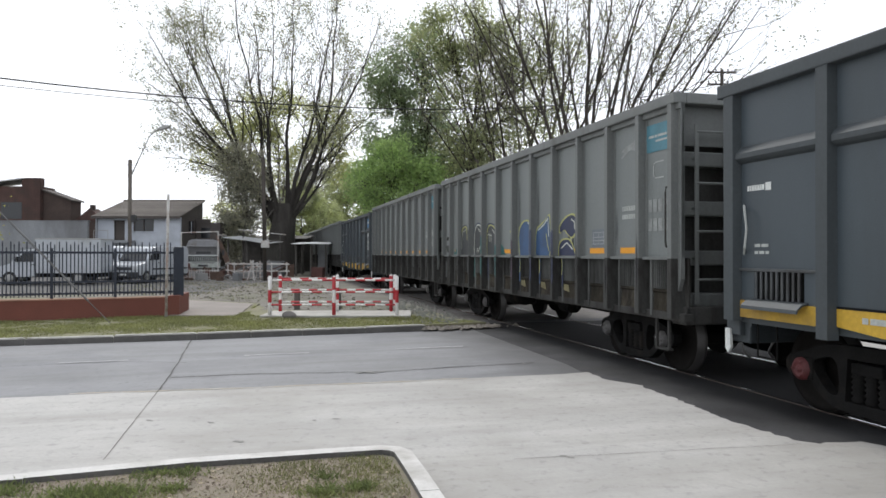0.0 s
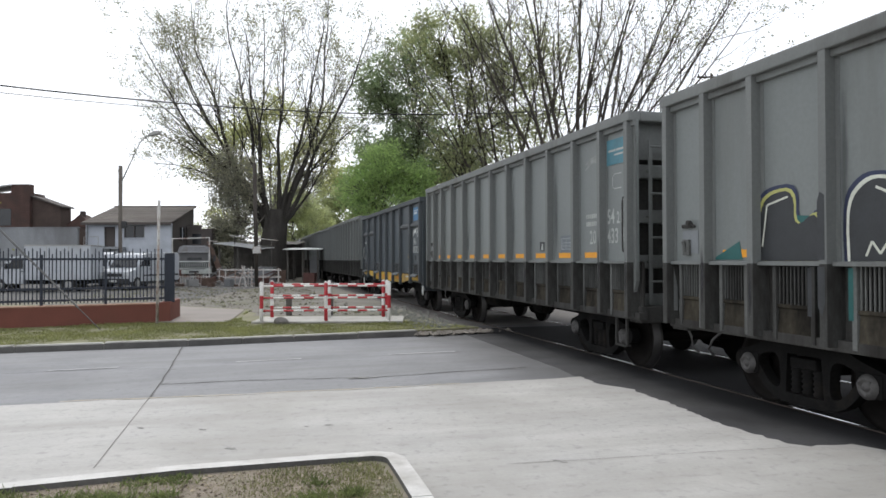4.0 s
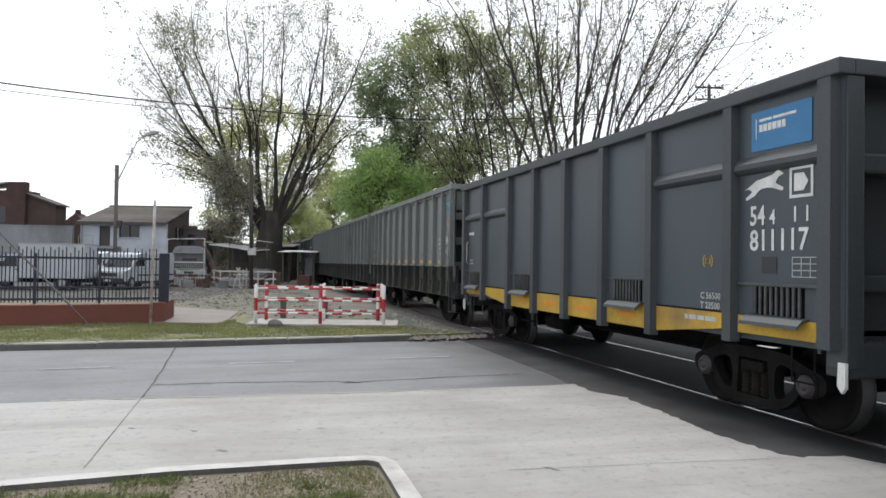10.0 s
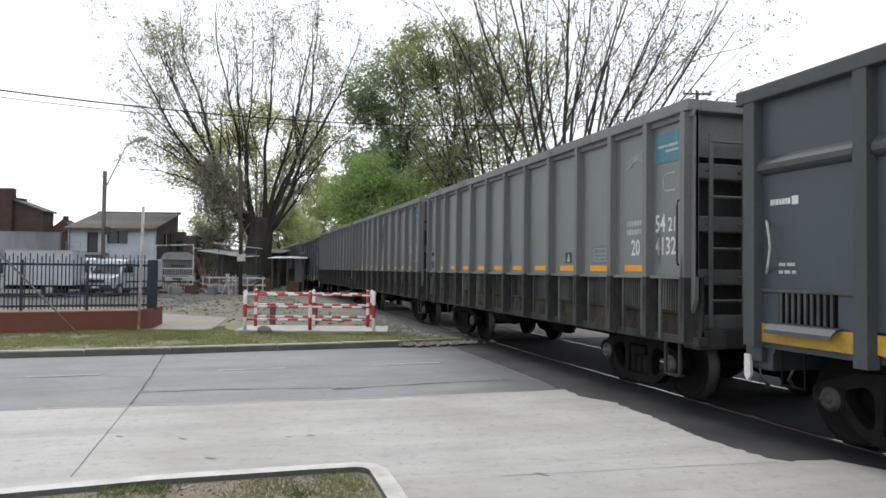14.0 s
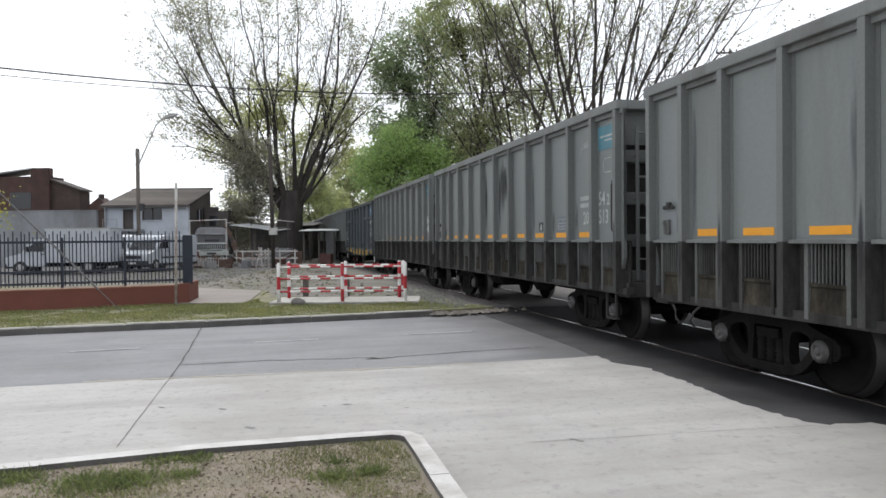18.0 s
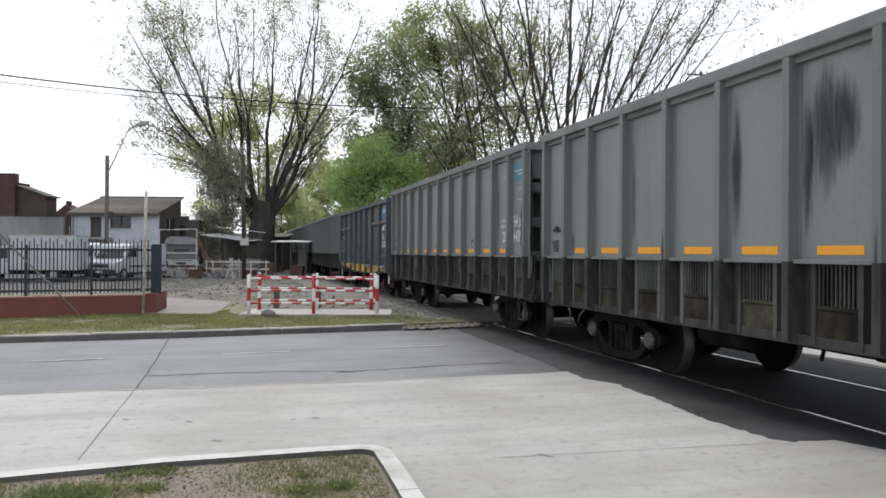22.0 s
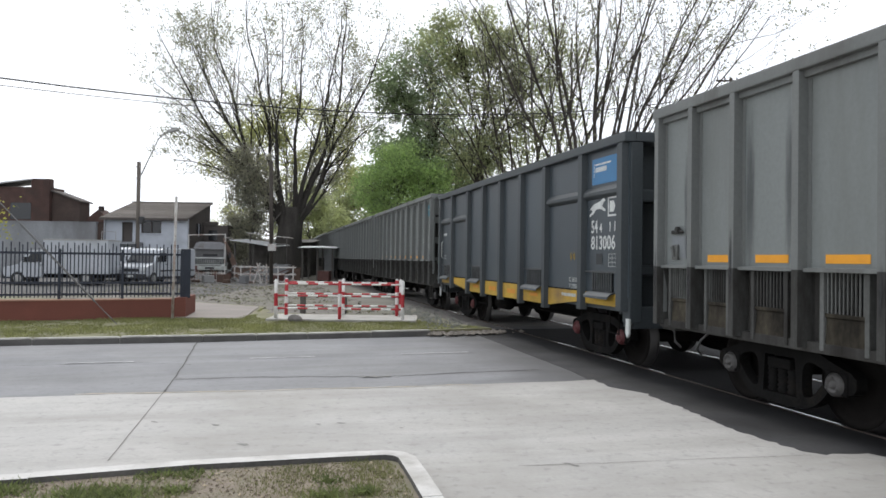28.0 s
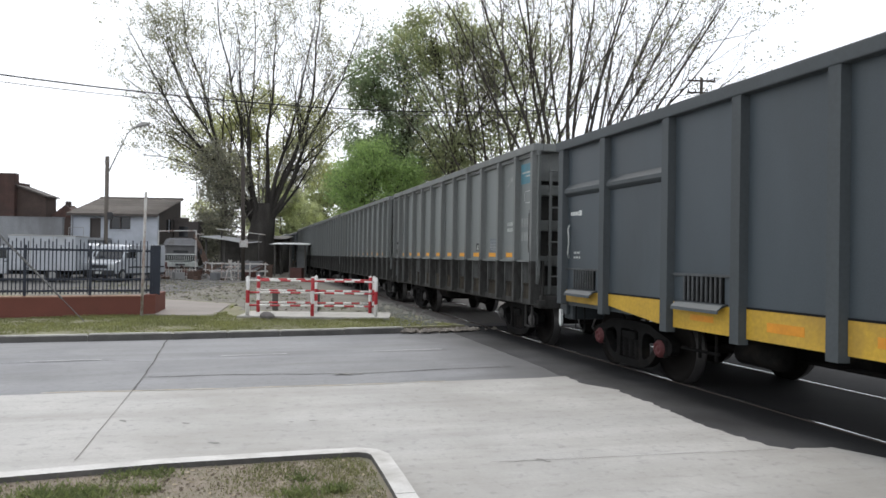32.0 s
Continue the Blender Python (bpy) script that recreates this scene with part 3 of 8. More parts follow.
def grey_gondola(m):
    w = thing("gondola_wagon", m, "tall grey steel gondola wagon with vertical ribs on the rails", "railway wagon", "wagons of the goods train")
    w["paint"] = "grey"
    H, X = 5.62, 1.5
    ribs = [-5.34, -4.58, -3.72, -2.75, -1.78, -0.80, 0.17, 1.14, 2.11, 3.08, 4.02, 4.79, 5.52]
    for s in (-1, 1):
        def xs(a, b):
            return (min(s * a, s * b), max(s * a, s * b))
        part("side_sheet", boxed(*xs(1.40, 1.43), -5.45, 5.6, 1.5, 3.36), GREY_PAINT, w)
        # Darker grey below the ledge: soot, with the under-lit tone painted in.
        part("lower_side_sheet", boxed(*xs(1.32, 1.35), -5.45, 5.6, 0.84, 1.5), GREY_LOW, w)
        part("top_rail", boxed(*xs(1.37, 1.54), -5.45, 5.61, 3.34, 3.47, 0.015), GREY_TRIM, w)
        part("top_lip", boxed(*xs(1.428, 1.48), -5.45, 5.55, 3.275, 3.342, 0.006), GREY_TRIM, w)
        rib_mesh = None
        for y in ribs:
            if rib_mesh is None:
                bm = bmesh.new()
                pts = [(s * 1.42, -0.05, 3.345), (s * 1.535, -0.042, 3.345), (s * 1.535, 0.042, 3.345), (s * 1.42, 0.05, 3.345)]
                prism(bm, pts, (0, 0, -1.85))
                box(bm, *xs(1.428, 1.437), -0.095, 0.095, 1.52, 3.34)
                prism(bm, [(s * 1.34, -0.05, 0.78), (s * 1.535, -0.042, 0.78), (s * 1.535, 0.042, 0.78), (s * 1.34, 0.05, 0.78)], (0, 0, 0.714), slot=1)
                bmesh.ops.recalc_face_normals(bm, faces=bm.faces)
                rib_mesh = bpy.data.meshes.new("rib")
                bm.to_mesh(rib_mesh)
                bm.free()
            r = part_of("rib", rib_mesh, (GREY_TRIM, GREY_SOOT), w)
            r.location = (0, y, 0)
        for a, b in zip(ribs, ribs[1:]):
            part("ledge", boxed(*xs(1.33, 1.49), a + 0.052, b - 0.052, 1.475, 1.515, 0.006), GREY_TRIM, w)
            wd = b - a
            g0, g1 = a + 0.24 * wd, a + 0.76 * wd
            for c in (g0, g1):
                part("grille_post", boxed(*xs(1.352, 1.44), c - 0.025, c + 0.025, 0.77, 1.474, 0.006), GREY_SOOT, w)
            # Shallow sheet; its black paints the depth behind the bars.
            part("grille_recess", boxed(*xs(1.351, 1.366), g0 + 0.029, g1 - 0.029, 1.085, 1.474), OPENING_SHADE, w)
            bm = bmesh.new()
            k = max(5, int((g1 - g0) / 0.050))
            for i in range(k):
                c = g0 + 0.028 + (g1 - g0 - 0.056) * (i + 0.5) / k
                box(bm, *xs(1.405, 1.420), c - 0.0075, c + 0.0075, 1.085, 1.474)
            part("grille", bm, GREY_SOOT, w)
            bm = bmesh.new()
            pts = [(s * 1.352, g0 + 0.03, 1.12), (s * 1.428, g0 + 0.03, 1.11), (s * 1.428, g0 + 0.03, 1.08), (s * 1.408, g0 + 0.03, 1.065), (s * 1.43, g0 + 0.03, 0.765), (s * 1.352, g0 + 0.03, 0.765)]
            prism(bm, pts, (0, g1 - g0 - 0.06, 0))
            bmesh.ops.recalc_face_normals(bm, faces=bm.faces)
            part("pocket_plate", bm, SOLE_RUST, w)
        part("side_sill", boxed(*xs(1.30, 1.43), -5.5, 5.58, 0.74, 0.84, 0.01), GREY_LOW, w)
        for i in range(1, 11):
            a, b = ribs[12 - i - 1], ribs[12 - i]
            bm = boxed(*xs(1.43, 1.434), a + 0.16 * (b - a) + 0.05, a + 0.72 * (b - a), 1.555, 1.635)
            part("reflective_strip", bm, ORANGE, w, "orange reflective strip")
        # sloping corner flange at each end
        for e in (-1, 1):
            tip = {-1: -5.45, 1: 5.61}[e]
            bm = prismed([(s * 1.395, tip - e * 0.12, 3.35), (s * 1.395, tip, 3.35), (s * 1.395, tip, 1.25), (s * 1.395, tip - e * 0.14, 0.93)], (s * 0.05, 0, 0))
            part("corner_flange", bm, GREY_TRIM, w)
    for e in (-1, 1):
        tip = {-1: -5.45, 1: 5.61}[e]
        ye = tip - e * 0.34

        def ys(p, q):
            return (min(tip - e * p, tip - e * q), max(tip - e * p, tip - e * q))
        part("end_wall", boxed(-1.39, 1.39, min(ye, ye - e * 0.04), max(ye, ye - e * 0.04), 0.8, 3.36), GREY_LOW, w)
        part("end_top_rail", boxed(-1.37, 1.37, *ys(0.0, 0.22), 3.34, 3.47, 0.015), GREY_TRIM, w)
        part("end_top_sheet", boxed(-1.385, 1.385, *ys(0.16, 0.19), 2.86, 3.338), GREY_TRIM, w)
        for z in (0.98, 1.50, 2.10, 2.70):
            part("end_rib", boxed(-1.385, 1.385, *ys(0.14, 0.33), z - 0.09, z + 0.09, 0.02), GREY_TRIM, w)
        bm = bmesh.new()
        yl = tip - e * 0.05
        for x in (-1.20, -0.76):
            box(bm, x - 0.026, x + 0.026, yl - 0.008, yl + 0.008, 0.95, 3.10)
            for z in (1.5, 2.1, 2.7):
                tube(bm, (x, yl, z), (x, tip - e * 0.16, z), 0.014, n=6)
        for z in (1.24, 1.82, 2.40, 3.02):
            tube(bm, (-1.20, yl, z), (-0.76, yl, z), 0.017, n=6)
        part("ladder", bm, GREY_TRIM, w, "grey steel rung ladder")
        part("headstock", boxed(-1.38, 1.38, *ys(0.0, 0.30), 0.70, 0.92, 0.02), GREY_LOW, w)
        if e < 0:
            bm = bmesh.new()
            for y in (-4.78, -5.06):
                box(bm, -1.375, -1.345, y - 0.018, y + 0.018, 0.36, 0.76)
            box(bm, -1.385, -1.30, -5.06, -4.78, 0.35, 0.375)
            part("shunter_step", bm, GREY_LOW, w)
    bm = bmesh.new()
    pipe(bm, [(-1.43, -5.20, 1.62), (-1.49, -5.20, 1.64), (-1.50, -5.20, 1.70), (-1.50, -5.20, 2.30), (-1.49, -5.20, 2.36), (-1.43, -5.20, 2.38)], 0.012)
    part("grab_iron", bm, GREY_LOW, w)
    part("floor_plate", boxed(-1.31, 1.31, -5.35, 5.35, 0.86, 0.92), GREY_LOW, w)
    part("centre_sill", boxed(-0.22, 0.22, -5.3, 5.3, 0.62, 0.85), RUNNING, w)
    bm = bmesh.new()
    lathe(bm, [(1.4, 0.04), (1.42, 0.14), (1.46, 0.17), (2.30, 0.17), (2.34, 0.14), (2.36, 0.04)], 16, "y")
    bmesh.ops.translate(bm, verts=bm.verts, vec=(-0.75, 0, 0.62))
    bmesh.ops.recalc_face_normals(bm, faces=bm.faces)
    part("air_tank", bm, RUNNING, w)
    bm = bmesh.new()
    lathe(bm, [(-0.9, 0.04), (-0.88, 0.15), (-0.45, 0.15), (-0.43, 0.05), (-0.05, 0.03)], 14, "y")
    bmesh.ops.translate(bm, verts=bm.verts, vec=(-0.7, 0, 0.62))
    bmesh.ops.recalc_face_normals(bm, faces=bm.faces)
    part("brake_cylinder", bm, RUNNING, w)
    bm = bmesh.new()
    tube(bm, (-0.95, -2.6, 0.72), (-0.95, 2.6, 0.70), 0.02, n=6)
    tube(bm, (-0.4, -3.0, 0.55), (-0.4, 1.2, 0.58), 0.025, n=6)
    for y in (-1.6, -1.2, 0.3):
        tube(bm, (-0.95, y, 0.72), (-0.95, y + 0.05, 0.55), 0.02, n=6)
    part("brake_rigging", bm, RUNNING, w)
    # hand-brake gear box near the rear corner
    part("gear_plate", boxed(-1.436, -1.43, 5.00, 5.30, 1.60, 1.86), RELEASE_GREY, w, "paler repainted patch behind the release gear")
    bm = bmesh.new()
    box(bm, -1.470, -1.436, 5.14, 5.26, 1.58, 1.76, 0.01)
    tube(bm, (-1.47, 5.20, 1.62), (-1.50, 5.20, 1.74), 0.02, n=6)
    part("release_gear", bm, GREY_SOOT, w)
    bm = boxed(-1.475, -1.43, 5.09, 5.27, 1.89, 1.935, 0.012)
    tube(bm, (-1.45, 5.12, 1.945), (-1.50, 5.12, 1.945), 0.03, n=8)
    tube(bm, (-1.465, 5.02, 1.90), (-1.465, 5.12, 1.945), 0.014, n=6)
    part("release_lever", bm, GREY_LOW, w)
    couplings(w, H, 0.66)
    return w, running_gear(w, 3.78)


BEAM = 2.48  # foot of the long side beams


def slate_gondola(m):
    w = thing("gondola_wagon", m, "dark slate-grey steel gondola wagon with a yellow sill stripe on the rails", "railway wagon", "wagons of the goods train")
    w["paint"] = "slate"
    H = 5.44
    ribs = [-5.26, -3.97, -2.47, -1.23, 0.0, 1.23, 2.47, 3.97, 5.26]
    for s in (-1, 1):
        def xs(a, b):
            return (min(s * a, s * b), max(s * a, s * b))
        part("side_sheet", boxed(*xs(1.40, 1.43), -5.4, 5.4, 1.05, 3.22), DARK_PAINT, w)
        part("top_rail", boxed(*xs(1.36, 1.53), -H, H, 3.20, 3.34, 0.015), DARK_TRIM, w)
        for i, y in enumerate(ribs):
            hw = 0.09 if 0 < i < 8 else 0.10
            low = 0.72 if 2 <= i <= 6 else 0.80 if i in (1, 7) else 0.86
            bm = prismed([(s * 1.42, y - hw, 3.205), (s * 1.52, y - hw * 0.75, 3.205), (s * 1.52, y + hw * 0.75, 3.205), (s * 1.42, y + hw, 3.205)], (0, 0, low - 3.205))
            part("rib", bm, DARK_TRIM, w)
        for i, (a, b) in enumerate(zip(ribs, ribs[1:])):
            a, b = a + 0.092, b - 0.092
            lo_a, lo_b = {0: (0.90, 0.90), 1: (0.78, 0.92), 6: (0.78, 0.92), 7: (0.90, 0.90)}.get(i, (0.78, 0.78))
            if i == 1:
                lo_a, lo_b = 0.92, 0.78
            if i == 6:
                lo_a, lo_b = 0.78, 0.92
            bm = prismed([(s * 1.41, a, 1.075), (s * 1.41, b, 1.075), (s * 1.41, b, lo_b), (s * 1.41, a, lo_a)], (s * 0.035, 0, 0))
            part("yellow_sill", bm, YELLOW, w, "worn yellow painted sill plate")
            if i in (0, 1, 6, 7):
                bm = prismed([(s * 1.43, a, BEAM), (s * 1.43, a, BEAM + 0.18), (s * 1.47, a, BEAM + 0.14), (s * 1.50, a, BEAM + 0.10), (s * 1.50, a, BEAM + 0.05), (s * 1.47, a, BEAM + 0.02)], (0, b - a, 0))
                part("side_beam", bm, DARK_TRIM, w)
            if i in (0, 2, 5, 7):
                c, hw = (a + b) / 2, 0.36 if i in (2, 5) else 0.34
                bm = boxed(*xs(1.431, 1.462), a + 0.004, b - 0.004, 1.375, 1.405, 0.006)
                part("vent_ledge", bm, VENT_STEEL, w, "scuffed bare-edged ledge over the vent")
                # Flat panel, not a hole: the vent's inner shade is its colour.
                part("vent_opening", boxed(*xs(1.4305, 1.4345), c - hw, c + hw, 1.10, 1.374), OPENING_SHADE, w)
                for k in range(9):
                    yk = c - hw + 0.045 + k * (2 * hw - 0.09) / 8
                    part("vent_bar", boxed(*xs(1.435, 1.456), yk - 0.015, yk + 0.015, 1.10, 1.374, 0.004), VENT_STEEL, w)
                y0, y1 = c - hw - 0.05, c + hw + 0.05
                bm = prismed([(s * 1.432, y0, 1.10), (s * 1.50, y0, 1.085), (s * 1.56, y0, 1.035), (s * 1.565, y0, 1.00), (s * 1.552, y0, 1.00), (s * 1.545, y0, 1.028), (s * 1.49, y0, 1.068), (s * 1.432, y0, 1.082)], (0, y1 - y0, 0))
                part("vent_hood", bm, DARK_TRIM, w, "bent steel hood under the vent")
            else:
                part("seam", boxed(*xs(1.43, 1.447), a, b, 1.0755, 1.096), SEAM_BLACK, w)
            if i in (2, 3, 4, 5):
                half = 0.235 if i in (3, 4) else 0.20
                bm = boxed(*xs(1.445, 1.448), (a + b) / 2 - half, (a + b) / 2 + half, 0.88 if i in (3, 4) else 0.89, 0.97 if i in (3, 4) else 0.955)
                part("reflective_strip", bm, ORANGE_WORN, w, "faded orange reflective patch")
        part("side_sill", boxed(*xs(1.30, 1.40), -5.3, 5.3, 0.84, 1.05), DARK_TRIM, w)
    for e in (-1, 1):
        ye = e * 5.10
        part("end_wall", boxed(-1.39, 1.39, min(ye, ye - e * 0.04), max(ye, ye - e * 0.04), 0.8, 3.22), DARK_TRIM, w)
        part("end_top_rail", boxed(-1.36, 1.36, min(e * 5.08, e * H), max(e * 5.08, e * H), 3.20, 3.34, 0.015), DARK_TRIM, w)
        part("end_beam", boxed(-1.38, 1.38, min(ye, e * 5.36), max(ye, e * 5.36), 2.38, 2.56, 0.03), DARK_TRIM, w)
        part("end_beam", boxed(-1.38, 1.38, min(ye, e * 5.24), max(ye, e * 5.24), 1.35, 1.5, 0.02), DARK_TRIM, w)
        part("corner_post", boxed(-1.42, -1.24, min(e * 5.2, e * 5.42), max(e * 5.2, e * 5.42), 0.7, 3.2, 0.015), DARK_TRIM, w)
        part("corner_post", boxed(1.24, 1.42, min(e * 5.2, e * 5.42), max(e * 5.2, e * 5.42), 0.7, 3.2, 0.015), DARK_TRIM, w)
        part("headstock", boxed(-1.36, 1.36, min(e * 5.12, e * 5.40), max(e * 5.12, e * 5.40), 0.62, 0.92, 0.02), DARK_TRIM, w)
        bm = prismed([(-1.44, e * 5.34, 0.76), (-1.44, e * 5.42, 0.76), (-1.44, e * 5.42, 0.55), (-1.44, e * 5.38, 0.50), (-1.44, e * 5.33, 0.56)], (0.03, 0, 0))
        part("tow_hook", bm, WHITE_MARK, w, "white painted roping hook")
        bm = bmesh.new()
        for y in (e * 4.72, e * 5.0):
            tube(bm, (-1.36, y, 0.86), (-1.36, y, 0.50), 0.009, n=6)
        tube(bm, (-1.36, e * 4.72, 0.51), (-1.36, e * 5.0, 0.51), 0.009, n=6)
        part("shunter_step", bm, RUNNING, w)
        bm = bmesh.new()
        gy = e * 5.02
        for a, b in (((-1.43, gy + e * 0.1, 1.55), (-1.50, gy, 1.62)), ((-1.50, gy, 1.62), (-1.50, gy - e * 0.03, 1.80)), ((-1.50, gy - e * 0.03, 1.80), (-1.50, gy, 1.98)), ((-1.50, gy, 1.98), (-1.43, gy + e * 0.1, 2.05))):
            tube(bm, a, b, 0.012, n=6)
        if e == 1:
            part("grab_iron", bm, FADED_MARK, w)
        else:
            bm.free()
    part("floor_plate", boxed(-1.29, 1.29, -5.1, 5.1, 0.95, 1.0), DARK_TRIM, w)
    bm = prismed([(-0.3, -5.1, 0.86), (-0.3, 5.1, 0.86), (-0.3, 5.1, 0.66), (-0.3, 2.6, 0.62), (-0.3, 1.9, 0.45), (-0.3, -1.9, 0.45), (-0.3, -2.6, 0.62), (-0.3, -5.1, 0.66)], (0.6, 0, 0))
    part("centre_sill", bm, RUNNING, w)
    bm = bmesh.new()
    lathe(bm, [(1.3, 0.05), (1.32, 0.15), (1.95, 0.15), (1.97, 0.05)], 14, "y")
    bmesh.ops.translate(bm, verts=bm.verts, vec=(-0.8, 0, 0.55))
    bmesh.ops.recalc_face_normals(bm, faces=bm.faces)
    part("brake_cylinder", bm, RUNNING, w)
    bm = bmesh.new()
    for y in (2.05, 2.35):
        tube(bm, (-1.1, y, 0.8), (-1.1, y, 0.42), 0.02, n=6)
    tube(bm, (-1.1, 2.0, 0.5), (-1.1, 2.7, 0.5), 0.02, n=6)
    tube(bm, (-0.5, -3.0, 0.5), (-0.5, 3.0, 0.5), 0.025, n=6)
    part("brake_rigging", bm, RUNNING, w)
    couplings(w, H, 0.70)
    return w, running_gear(w, 3.88)


def advance(t):
    k = min(int(t * 2), len(ADVANCE) - 2)
    a = t * 2 - k
    return ADVANCE[k] * (1 - a) + ADVANCE[k + 1] * a


def wagon_pose(centre, t):
    p = N * MID + U * (centre - advance(t))
    return pose(p.x, p.y, 0.0, 0, 0, TRACK_TURN)


# centre of each wagon along the train, and its type
TRAIN = [(1.33, "slate"), (13.02, "grey"), (24.80, "grey"), (36.61, "slate"), (48.27, "grey"), (60.05, "grey"), (71.77, "grey"), (83.55, "slate"), (95.27, "grey"),
         (107.02, "grey"), (118.77, "grey"), (130.52, "grey"), (142.26, "slate"), (154.0, "grey"), (165.76, "grey")]
first_grey, grey_sets = grey_gondola(wagon_pose(TRAIN[1][0], 0))
first_slate, slate_sets = slate_gondola(wagon_pose(TRAIN[0][0], 0))
wagons = []
for i, (c, kind) in enumerate(TRAIN):
    wagons.append(first_slate if i == 0 else first_grey if i == 1 else copy_thing(first_grey if kind == "grey" else first_slate, wagon_pose(c, 0)))
for w in (wagons[0], wagons[7]):
    for o in w.children_recursive:
        if o.name.split(".")[0] == "bearing_cap":
            o.material_slots[0].link = "OBJECT"
            o.material_slots[0].material = RED_CAP


def motions():
    halves = [i * 0.5 for i in range(65)]
    fifths = [i * 0.2 for i in range(161)]
    for (c, kind), w in zip(TRAIN, wagons):
        walk(w, [(t, wagon_pose(c, t)) for t in halves])
        for ws in [o for o in w.children if o.name.split(".")[0] == "wheelset"]:
            y = ws.location.y
            walk(ws, [(t, pose(0, y, 0.43, math.degrees(advance(t) / 0.43))) for t in fifths])
# ---- the ground ----
def plate(name, pts, z0, z1, material, label, category="ground", kind="structure"):
    """A slab with a flat outline; its sides go down to z0."""
    bm = bmesh.new()
    prism(bm, [(x, y, z0) for x, y in pts], (0, 0, z1 - z0))
    bmesh.ops.recalc_face_normals(bm, faces=bm.faces)
    ob = part(name, bm, material)
    return tagged(ob, label, category, "", kind)


bm = bmesh.new()
vs = [bm.verts.new((x, y, -0.02)) for x, y in ((-900, -900), (900, -900), (900, 900), (-900, 900))]
bm.faces.new(vs)
tagged(part("ground", bm, DIRT), "dusty earth ground reaching the horizon", "ground", "", "structure")

# road edges, seen from above
KF = [(-30, 3.0), (-7.05, 12.2), (-4.42, 13.0), (-2.66, 13.7), (-0.35, 14.55), (0.97, 15.2)]
JOINT = [(-30, 0.9), (-4.48, 7.80), (-3.18, 8.16), (-2.06, 8.36), (-0.87, 8.68), (1.85, 9.42)]


def jag(pts, amp, step, seed):
    """The same line with a broken edge."""
    rnd, out = random.Random(seed), []
    for (x0, y0), (x1, y1) in zip(pts, pts[1:]):
        k = max(1, int(math.hypot(x1 - x0, y1 - y0) / step))
        for i in range(k):
            a = i / k
            out.append((x0 + (x1 - x0) * a + rnd.uniform(-amp, amp), y0 + (y1 - y0) * a + rnd.uniform(-amp, amp)))
    return out + [pts[-1]]


def at_track(s, off):
    p = U * s + N * off
    return (p.x, p.y)


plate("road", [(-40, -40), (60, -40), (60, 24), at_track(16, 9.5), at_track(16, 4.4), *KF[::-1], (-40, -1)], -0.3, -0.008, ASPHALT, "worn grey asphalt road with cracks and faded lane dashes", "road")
EDGE = [(1.85, 9.42), (2.28, 8.55), (2.51, 7.6), (2.70, 6.72), (2.78, 6.3), (2.95, 5.93), (3.48, 6.0), (3.95, 5.5), (4.6, 2.6), (9.6, -18)]
track_left = [at_track(15.4, 4.35), (1.75, 10.2)] + EDGE[:1] + [(2.2, 8.5), (2.4, 7.5), (2.6, 6.6), (2.68, 6.2), (2.85, 5.8), (3.3, 5.6), (4.4, 2.4), (9.3, -18)]
plate("crossing_surface", [at_track(-25, 8.6), at_track(15.4, 8.6)] + track_left, -0.25, -0.004, TRACK_ASPHALT, "dark oily asphalt beside the rails, the train's shade in its colour", "road")
plate("far_road", jag([at_track(-25, 8.9), at_track(14, 8.7)], 0.05, 0.3, 4) + [(30, 20), (60, 8), (60, -40)], -0.2, 0.0, CONCRETE, "pale concrete road continuing past the railway", "road")
plate("concrete_apron", jag([(-40, -1.9), *JOINT[1:]], 0.012, 0.3, 1)[:-1] + jag(jag(EDGE, 0.06, 0.35, 2), 0.028, 0.07, 12) + [(9, -40), (-40, -40)], -0.2, 0.0, CONCRETE, "pale worn concrete carriageway", "road")


def strip(name, line, width, z, material, label, seed, amp=0.015, category="road crack", wander=0.0):
    rnd = random.Random(seed)
    pts = jag(line, wander, 0.25, seed)
    left, right = [], []
    for i, p in enumerate(pts):
        a, b = Vector((*pts[max(0, i - 1)], 0)), Vector((*pts[min(len(pts) - 1, i + 1)], 0))
        n2 = (b - a).normalized().cross(Vector((0, 0, 1)))
        wd = width * rnd.uniform(0.6, 1.4) / 2 if amp else width / 2
        left.append((p[0] + n2.x * wd, p[1] + n2.y * wd, z))
        right.append((p[0] - n2.x * wd, p[1] - n2.y * wd, z))
    bm = bmesh.new()
    a, b = [bm.verts.new(q) for q in left], [bm.verts.new(q) for q in right]
    for i in range(len(a) - 1):
        bm.faces.new((a[i], a[i + 1], b[i + 1], b[i]))
    bmesh.ops.recalc_face_normals(bm, faces=bm.faces)
    if bm.faces[:][0].normal.z < 0:
        bmesh.ops.reverse_faces(bm, faces=bm.faces)
    return tagged(part(name, bm, material), label, category, "", "structure")


strip("road_joint", [(-4.55, 13.1), (-3.72, 10.14), (-3.22, 8.22)], 0.02, -0.003, CRACK, "dark bitumen joint across the asphalt", 5, wander=0.008)
strip("road_joint", [(-3.22, 8.22), (-2.54, 5.42)], 0.008, 0.004, HAIRLINE, "dark joint across the concrete", 6, wander=0.003)
strip("road_crack", [(-3.42, 9.08), (-2.39, 9.33), (-0.96, 9.5), (0.16, 9.9), (1.29, 10.34)], 0.03, -0.003, CRACK, "ragged crack along the asphalt", 7, wander=0.03)
